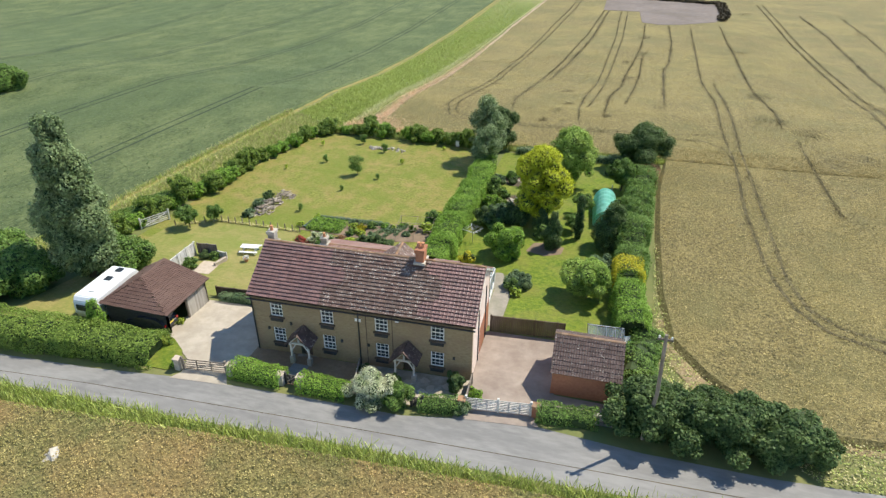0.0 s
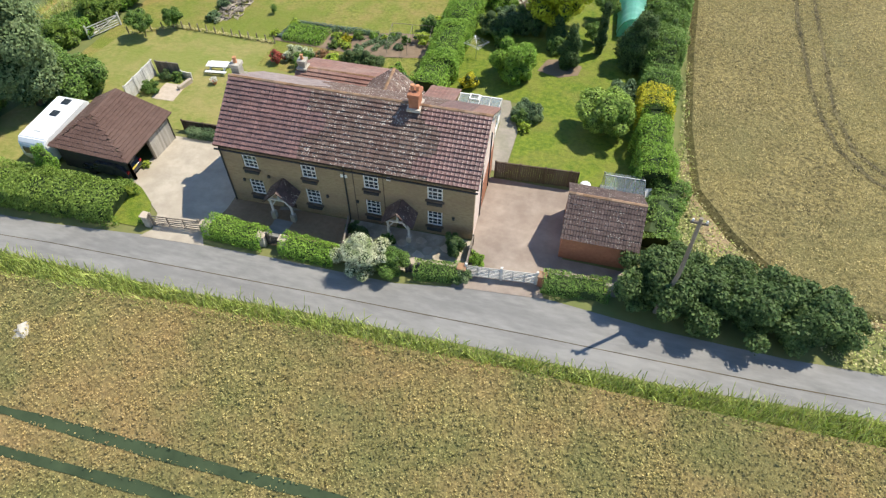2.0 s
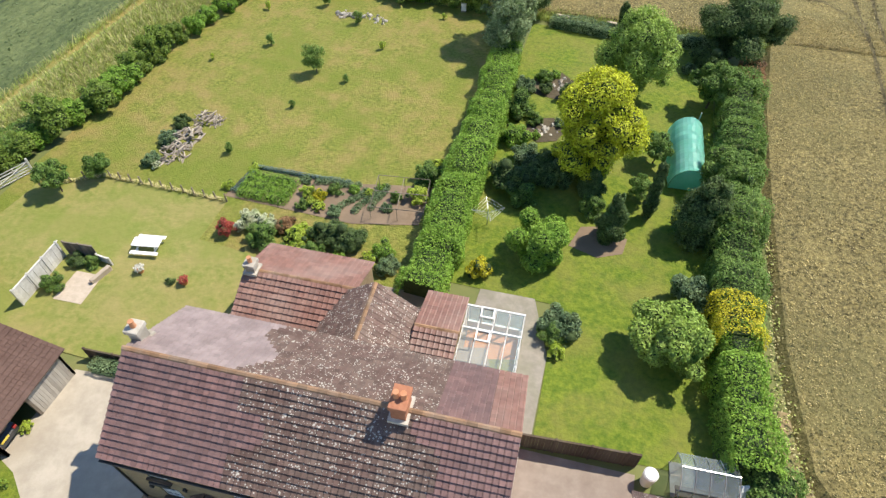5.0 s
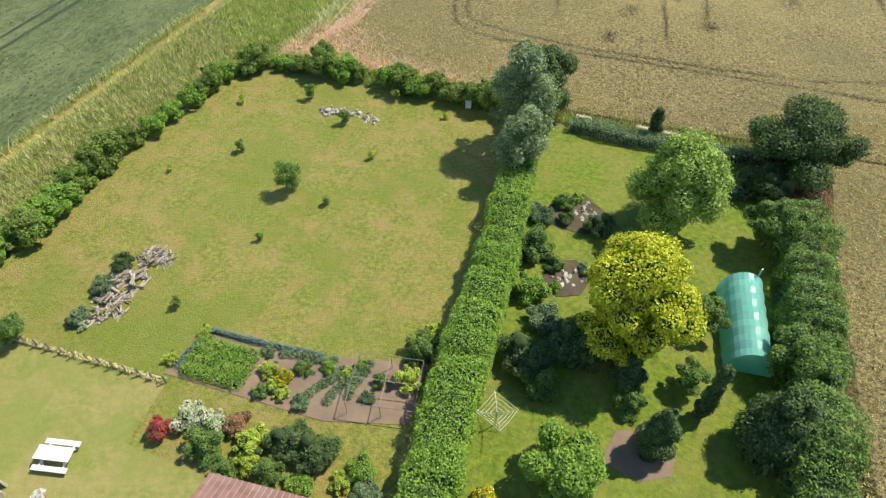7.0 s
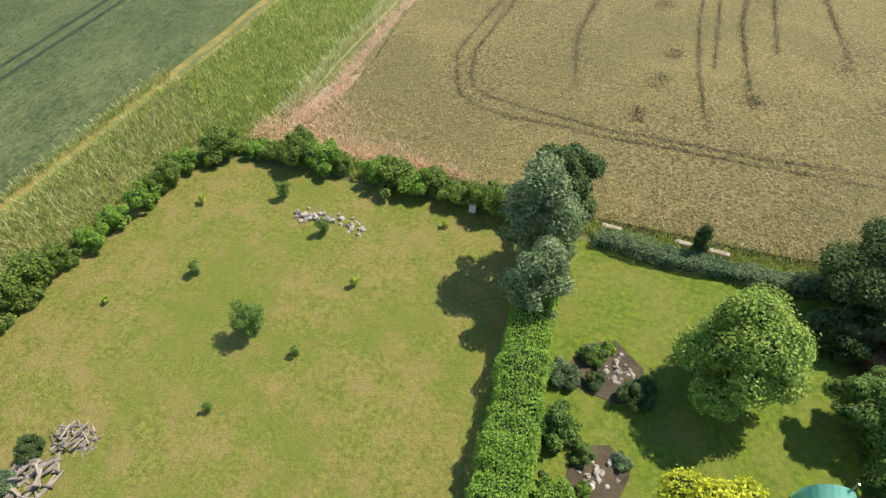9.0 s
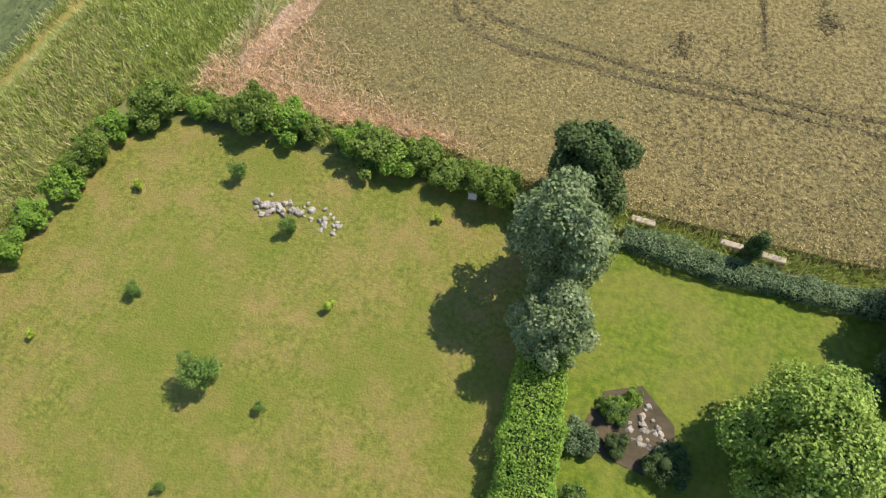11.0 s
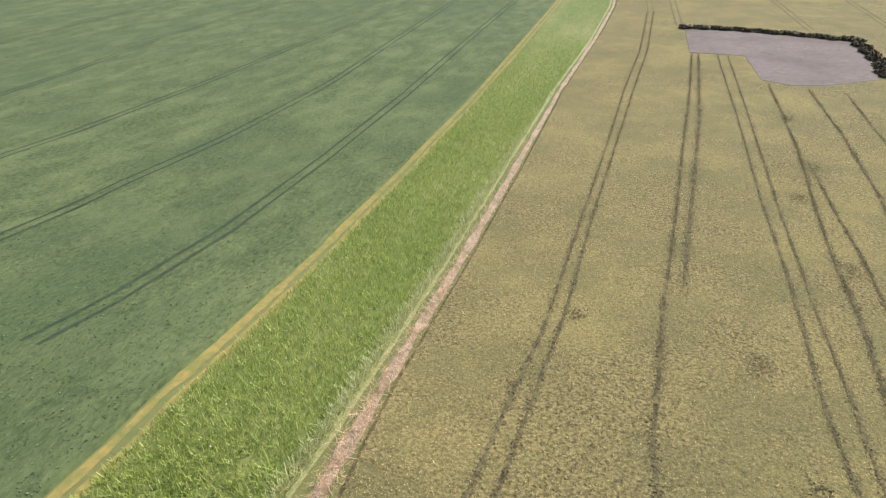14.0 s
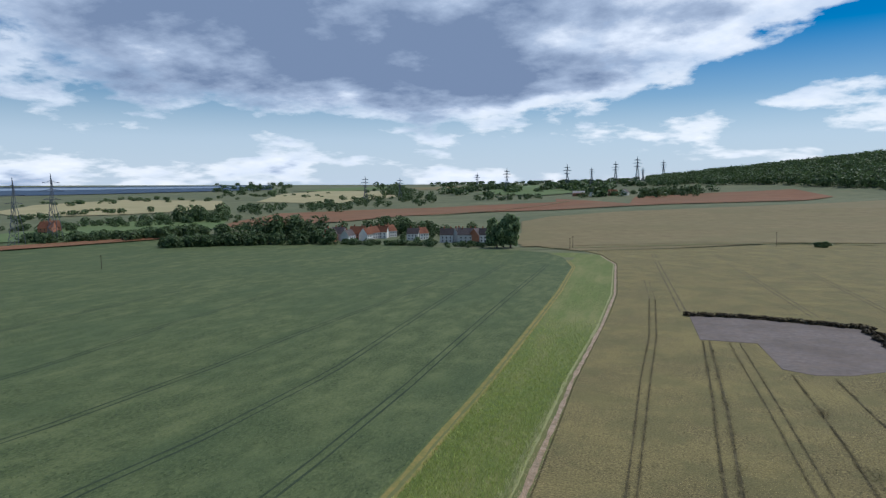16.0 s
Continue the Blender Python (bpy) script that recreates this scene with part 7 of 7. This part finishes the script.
tufts("verge_grass", 92, verge_b, (5, 29, 34, 61), 26000, 0.075, 0.4, "grass_blade", "green grass between hedge and wheat", "grass", 0.02, 0.7, 0, True)
green_area = poly_test(GREEN_EDGE[:11] + [(-150, 260), (-150, 22)])
tufts("green_cereal_ears", 93, green_area, (-150, 22, -53, 260), 130000, 0.1, 0.15, "green_ear", "unripe green cereal ears", "cereal", 0.33, 0.5, 0.9, True)
tufts("hedge_foot_grass", 94, poly_test([(-46, 93), (-41, 91.8), (-38, 90), (-33, 89.4), (-20, 87), (8, 87), (8.4, 85.2), (-12, 85.0), (-20, 85.4), (-42, 86.4), (-47, 88)]), (-47, 84, 9, 93), 50000, 0.05, 0.5, "grass_blade", "rough grass at the hedge foot", "grass", 0.0, 0.45)

# ---- the country beyond ----


def bearing(c):
    return -17.6 + math.degrees(math.atan2(c, 1093))


def sighted(c, dip):
    """The place on the far land c/1093 to the side of the flight's line and dip/1093 below the eye's level."""
    az, lo, hi = bearing(c), 420.0, 4700.0
    for _ in range(30):
        d = (lo + hi) / 2
        x, y = far_spot(az, d)
        if HUB[2] - ground_z(x, y) > dip / 1093 * d:
            lo = d
        else:
            hi = d
    return far_spot(az, (lo + hi) / 2)


def far_field(name, corners, mat, label, up=1.2):
    sheet(name, [sighted(c, r) for c, r in corners], up * 0.85, mat, label, "field")


M["far_green"] = material("far_green", (0.12, 0.18, 0.06), (0.15, 0.2, 0.07), 0.03, bump=0)
M["pale_corn"] = material("pale_corn", (0.40, 0.35, 0.18), (0.46, 0.40, 0.215), 0.04, (0.34, 0.31, 0.15), 0.01, bump=0)
M["water"] = material("water", (0.10, 0.17, 0.27), (0.13, 0.2, 0.3), 0.01, rough=0.3, bump=0)
# lowland colour with the blue of distance haze mixed into it
M["far_haze_blue"] = material("far_haze_blue", (0.05, 0.085, 0.14), (0.07, 0.11, 0.16), 0.01, bump=0)
far_field("stubble_field", [(-800, 96), (-600, 92), (-480, 88), (-480, 84), (-800, 90)], "brown_field", "strip of bare pinkish soil", 1.6)
far_field("ploughed_field", [(-384, 72), (-380, 66), (-290, 50), (-100, 44), (60, 38), (200, 32), (200, 26), (330, 34), (340, 22), (480, 15), (620, 9), (690, 20), (640, 26), (400, 34), (190, 46), (60, 50), (-60, 56), (-180, 66)], "brown_field", "red-brown ploughed field on the slope", 1.5)
far_field("pale_field", [(-800, 40), (-720, 30), (-560, 24), (-390, 27), (-380, 42), (-560, 47), (-730, 48)], "pale_corn", "pale ripe cereal field in the valley", 1.5)
far_field("pale_field", [(-330, 30), (-278, 16), (-200, 11), (-96, 12), (-80, 22), (-190, 34)], "pale_corn", "pale ripe cereal field in the valley", 1.8)
far_field("far_wheat_field", [(140, 111), (300, 105), (500, 95), (790, 87), (900, 84), (900, 20), (784, 24), (696, 29), (500, 38), (300, 48), (190, 57), (140, 66)], "wheat_pale", "pale ripe wheat rising beyond the farm track", 1.0)
far_field("green_field", [(-270, 12), (-100, 4), (-90, 9), (-180, 12)], "far_green", "bright green pasture on a low rise", 2.2)
far_field("green_field", [(60, 18), (150, 2), (280, 2), (300, 10), (180, 20)], "far_green", "green pasture on a far slope", 2.2)
far_field("pale_field", [(-60, 6), (60, 3), (50, 8), (-40, 10)], "wheat_pale", "pale ripe cereal field in the distance", 2.0)
far_field("pasture", [(-800, 72), (-540, 58), (-380, 60), (-400, 74), (-560, 82), (-800, 84)], "far_green", "green meadows in the valley", 1.3)
# haze over the lowland is put into this sheet's blue
far_field("hazy_lowland", [(-1500, 16), (-300, 9), (-300, 1.5), (-1500, 1.5)], "far_haze_blue", "distant lowland with blue haze painted into its colour", 3.0)
far_field("water", [(-1500, 8), (-300, 5), (-300, 3), (-1500, 4)], "water", "distant blue estuary water", 4.0)
tagged(bpy.data.objects["water"], kind="structure")
ribbon("country_track", [sighted(c, r) for c, r in ((130, 116), (300, 109), (500, 98), (700, 92), (900, 88))], 4.0, 1.0, "meadow", "farm track between two wheat fields", category="track")
ribbon("country_track", [sighted(c, r) for c, r in ((-20, 56), (90, 48), (180, 38), (230, 30))], 7.0, 2.2, "wheat_pale", "pale chalk track over the slope", category="track")


def far_trees(name, spots, label, category, seed, quads=46, kind="stuff"):
    """Clumps of distant trees: spots of (x, y, radius, height)."""
    rg = np.random.default_rng(seed)
    out = []
    for x, y, r, h in spots:
        z = ground_z(x, y)
        lobes = [(x, y, z + h * 0.5, r, r, h * 0.55), (x + r * 0.5 * rg.normal(), y + r * 0.4, z + h * 0.62, r * 0.7, r * 0.7, h * 0.4)]
        L = np.array(lobes)
        k = int(quads * 4)
        pick = rg.integers(0, 2, k)
        d = rand_unit(rg, k)
        p = L[pick, :3] + d * L[pick, 3:] * (0.8 + 0.25 * rg.random((k, 1)))
        p[:, 2] = np.maximum(p[:, 2], z - 0.5)
        out.append(leaves_at(rg, p, d, r * 0.2, 0.5))
    return tagged(mesh_part(name, quads_mesh(name, np.concatenate(out)), "far_wood"), label, category, "", kind)


rf = random.Random(77)


def belt(c0, r0, c1, r1, n, r, h, spread=3.0):
    out = []
    for i in range(n):
        f = i / max(1, n - 1)
        x, y = sighted(c0 + (c1 - c0) * f + rf.gauss(0, 2), r0 + (r1 - r0) * f + rf.gauss(0, spread * 0.15))
        s = 0.6 + 0.8 * rf.random()
        out.append((x + rf.gauss(0, spread), y + rf.gauss(0, spread), r * s, h * s))
    return out


spots = belt(-498, 101, -372, 102, 40, 4.5, 8) + belt(-384, 101, -200, 104, 34, 5, 10, 4) + belt(-330, 94, -215, 96, 20, 6, 17, 5) + belt(-180, 106, 70, 110, 34, 3.0, 4, 4) + belt(-190, 88, 80, 92, 26, 4, 11, 8) + belt(-110, 84, 10, 88, 16, 5, 12, 6)
far_trees("village_trees", spots, "dark hedges and trees round the village", "trees", 101, 60)
spots = belt(-740, 86, -560, 84, 60, 4, 6.5, 8) + belt(-550, 86, -370, 80, 60, 5, 8, 8) + belt(-760, 68, -360, 60, 60, 5, 7, 14) + belt(-470, 62, -400, 58, 16, 8, 18, 8) + belt(-540, 60, -380, 56, 26, 6, 9, 14) + belt(-800, 50, -520, 42, 24, 6, 7, 20)
far_trees("valley_trees", spots, "belts of trees across the valley", "trees", 102, 40)
spots = belt(-370, 46, -120, 40, 34, 7, 10, 20) + belt(-200, 34, -20, 28, 40, 8, 12, 30) + belt(-110, 24, -40, 22, 16, 9, 15, 30) + belt(60, 28, 170, 24, 24, 6, 8, 10) + belt(-720, 30, -420, 24, 30, 7, 8, 14) + belt(-400, 20, -200, 18, 20, 7, 7, 14)
far_trees("valley_trees", spots, "belts of trees across the valley", "trees", 103, 36)
spots = belt(-390, 8, -280, 7, 40, 16, 17, 40) + belt(-20, 3, 330, 1, 120, 18, 15, 60) + belt(-110, 12, -60, 10, 20, 14, 20, 30) + belt(350, 20, 470, 17, 26, 10, 14, 12) + belt(250, 20, 350, 19, 14, 7, 9, 12)
far_trees("ridge_wood", spots, "dark woods along the far ridge", "wood", 104, 36)
spots = []
for i in range(2600):
    az, d = bearing(360 + 640 * rf.random()), 1180 + 1100 * rf.random() ** 1.2
    lim = 1750 - 500 * min(1, max(0, (az + 0.5) / 22))
    if d > lim:
        x, y = far_spot(az, d)
        spots.append((x, y, 9 + 5 * rf.random(), 14 + 7 * rf.random()))
far_trees("hill_wood", spots, "dense dark green wood over the hill", "wood", 105, 16)

far_tree = grow("far_tree", 111, puffs(111, 4.2, 9.5, 14, 0.5), 600, 1.0, "leaf_poplar", (2, 0.4, 4))
set_down(far_tree, *sighted(96, 112), "big rounded tree at the village edge", "tree", group="village edge trees", size=2.1)
for c, r, s, tall in ((121, 112, 3.7, 1.25), (88, 108, 2.6, 1.5), (108, 112, 2.6, 1.5), (-22, 110, 1.5, 0.9), (-45, 104, 1.1, 0.9), (-320, 100, 1.5, 1.1), (-300, 96, 1.5, 1.1), (-258, 96, 1.5, 1.1), (-240, 100, 1.3, 1.0), (-130, 106, 1.2, 0.7), (-100, 108, 1.2, 0.7), (-70, 100, 1.2, 0.9), (-18, 96, 1.0, 1.3), (-84, 108, 1.3, 0.6), (70, 112, 1.2, 0.6), (46, 112, 1.0, 0.5), (10, 112, 1.0, 0.5), (-190, 90, 1.1, 1.2), (-160, 88, 1.2, 1.1), (30, 96, 1.0, 1.2)):
    set_copy(far_tree, *sighted(c, r), c * 17, s * 0.62, tall)
lone = set_copy(far_tree, *sighted(681, 97), 30, 0.9, 0.6, "low wide thicket by the farm track")
set_copy(far_tree, *sighted(668, 97), 90, 0.8, 0.6)


def village_house(c, r, w, d, wall, pitch, roof, turn, chim=1):
    x, y = sighted(c, r)
    w, d, wall, pitch = w * 1.2, d * 1.2, wall * 1.25, pitch * 1.3
    h = thing("village_house", at(x, y, turn), "distant village house with pitched roof and chimney", "house", "village houses")
    bm = bmesh.new()
    prism(bm, [(-d / 2, -3), (d / 2, -3), (d / 2, wall), (0, wall + pitch - 0.2), (-d / 2, wall)], -w / 2, w / 2)
    part("wall", bm, "far_wall" if int(c) % 5 else "brick", h)
    for s in (-1, 1):
        bm = bmesh.new()
        face(bm, (-w / 2 - 0.4, s * (d / 2 + 0.4), wall - 0.3), (w / 2 + 0.4, s * (d / 2 + 0.4), wall - 0.3), (w / 2 + 0.4, 0, wall + pitch), (-w / 2 - 0.4, 0, wall + pitch))
        bmesh.ops.solidify(bm, geom=bm.faces[:], thickness=0.15)
        part("roof", bm, roof, h)
    for i in range(chim):
        boxed("chimney", (-w / 4 + i * w / 2, -0.5, wall + pitch - 1, -w / 4 + i * w / 2 + 0.9, 0.5, wall + pitch + 1.6), "brick", h)
    for z in (1.0, 3.8):
        for k in (-1, 0, 1):
            boxed("window", (k * w / 3.4 - 0.6, -d / 2 - 0.06, z, k * w / 3.4 + 0.6, -d / 2 + 0.02, z + 1.3), "pane", h)


for c, r, w, d, wall, pitch, roof, turn, ch in ((-200, 99, 9, 8, 5.5, 4.5, "far_roof", 80, 1), (-184, 97, 10, 8, 5.5, 4.5, "far_roof", 10, 2), (-168, 100, 9, 8, 5, 4, "far_roof", 80, 1), (-150, 96, 12, 8, 5.5, 4.5, "far_roof_red", 20, 2), (-136, 98, 8, 8, 5, 4.5, "far_roof_red", 80, 1), (-124, 95, 9, 8, 5, 4.5, "far_roof_red", 70, 1), (-108, 94, 10, 8, 5, 4.5, "far_roof_red", 10, 2), (-94, 92, 9, 8, 5, 4.5, "far_roof_red", 70, 1), (-52, 98, 9, 8, 5, 4, "far_roof", 10, 1), (-38, 97, 9, 8, 5, 4, "far_roof_red", 60, 1), (8, 102, 10, 8, 5.5, 4.5, "far_roof", 10, 2), (26, 101, 10, 8, 5.5, 4.5, "far_roof", 80, 2), (42, 102, 12, 9, 5.5, 4.5, "far_roof", 10, 2), (60, 102, 10, 8, 5.5, 4.5, "far_roof", 80, 1), (76, 102, 9, 8, 5.5, 4.5, "far_roof", 10, 1),
                                            (240, 20, 22, 12, 5, 4, "far_wall", 10, 0), (266, 20, 14, 10, 4, 4, "far_roof", 60, 0), (300, 19, 16, 10, 5, 5, "far_roof_red", 20, 1), (322, 19, 14, 10, 5, 5, "far_roof", 70, 1), (-700, 72, 12, 9, 5, 5, "far_roof_red", 20, 1), (-690, 70, 10, 9, 5, 5, "far_roof_red", 70, 1)):
    village_house(c, r, w, d, wall, pitch, roof, turn, ch)


def pylon(c, d, h, turn=20):
    x, y = far_spot(bearing(c), d)
    t = thing("electricity_pylon", at(x, y, turn), "grey steel lattice electricity pylon", "pylon", "pylons")
    b, r = h * 0.085, max(0.2, d * 0.00034)
    for sx in (-1, 1):
        for sy in (-1, 1):
            bm = bmesh.new()
            limb(bm, (sx * b, sy * b, -2), (sx * b * 0.22, sy * b * 0.22, h * 0.62), r, r, 4)
            limb(bm, (sx * b * 0.22, sy * b * 0.22, h * 0.62), (0, 0, h), r, r, 4)
            part("leg", bm, "pylon", t)
    for f, w in ((0.62, 0.13), (0.74, 0.18), (0.86, 0.13)):
        bm = bmesh.new()
        for s in (-1, 1):
            limb(bm, (0, 0, h * (f + 0.03)), (s * h * w, 0, h * f), r, r * 0.6, 4)
            limb(bm, (0, 0, h * f), (s * h * w, 0, h * f), r, r * 0.6, 4)
        part("cross_arm", bm, "pylon", t)
    for i in range(6):
        z0, z1 = h * i / 9.5, h * (i + 1) / 9.5
        k0, k1 = b * (1 - 0.78 * z0 / (0.62 * h)), b * (1 - 0.78 * z1 / (0.62 * h))
        bm = bmesh.new()
        for s in (-1, 1):
            limb(bm, (s * k0, -k0, z0), (-s * k1, -k1, z1), r * 0.7, r * 0.7, 4)
            limb(bm, (-k0, s * k0, z0), (-k1, -s * k1, z1), r * 0.7, r * 0.7, 4)
        part("brace", bm, "pylon", t)


for c, d, h in ((-757, 640, 58), (-689, 660, 62), (-136, 1500, 62), (-75, 1550, 58), (61, 2100, 60), (113, 1900, 70), (219, 1900, 72), (262, 2200, 60), (304, 2100, 74), (342, 2000, 80), (352, 2400, 50), (388, 2300, 66)):
    pylon(c, d, h)
for c, r, h in ((231, 112, 10), (593, 99, 12), (-609, 139, 9), (226, 113, 9)):
    t = thing("telegraph_pole", at(*sighted(c, r)), "distant wooden telegraph pole", "pole", "telegraph poles")
    bm = bmesh.new()
    limb(bm, (0, 0, -0.5), (0, 0, h), 0.2, 0.15, 6)
    part("shaft", bm, "wood_dark", t)
    boxed("cross_arm", (-0.8, -0.1, h - 0.8, 0.8, 0.1, h - 0.6), "wood_dark", t)


bank_line = np.array(BANK_LINE)


def near_bank(x, y):
    d = np.full(len(x), 99.0)
    for (ax, ay), (bx, by) in zip(bank_line[:-1], bank_line[1:]):
        f = np.clip(((x - ax) * (bx - ax) + (y - ay) * (by - ay)) / ((bx - ax) ** 2 + (by - ay) ** 2), 0, 1)
        d = np.minimum(d, np.hypot(x - ax - f * (bx - ax), y - ay - f * (by - ay)))
    return d < 1.3 + 0.8 * np.sin(x * 1.1 + y * 0.7)


tufts("soil_clods", 95, near_bank, (-13, 246, 41, 308), 60000, 0.4, 1.1, "soil_dark", "dark clods heaped along the stripped soil", "soil", 0.5, 0.9, 0, True)
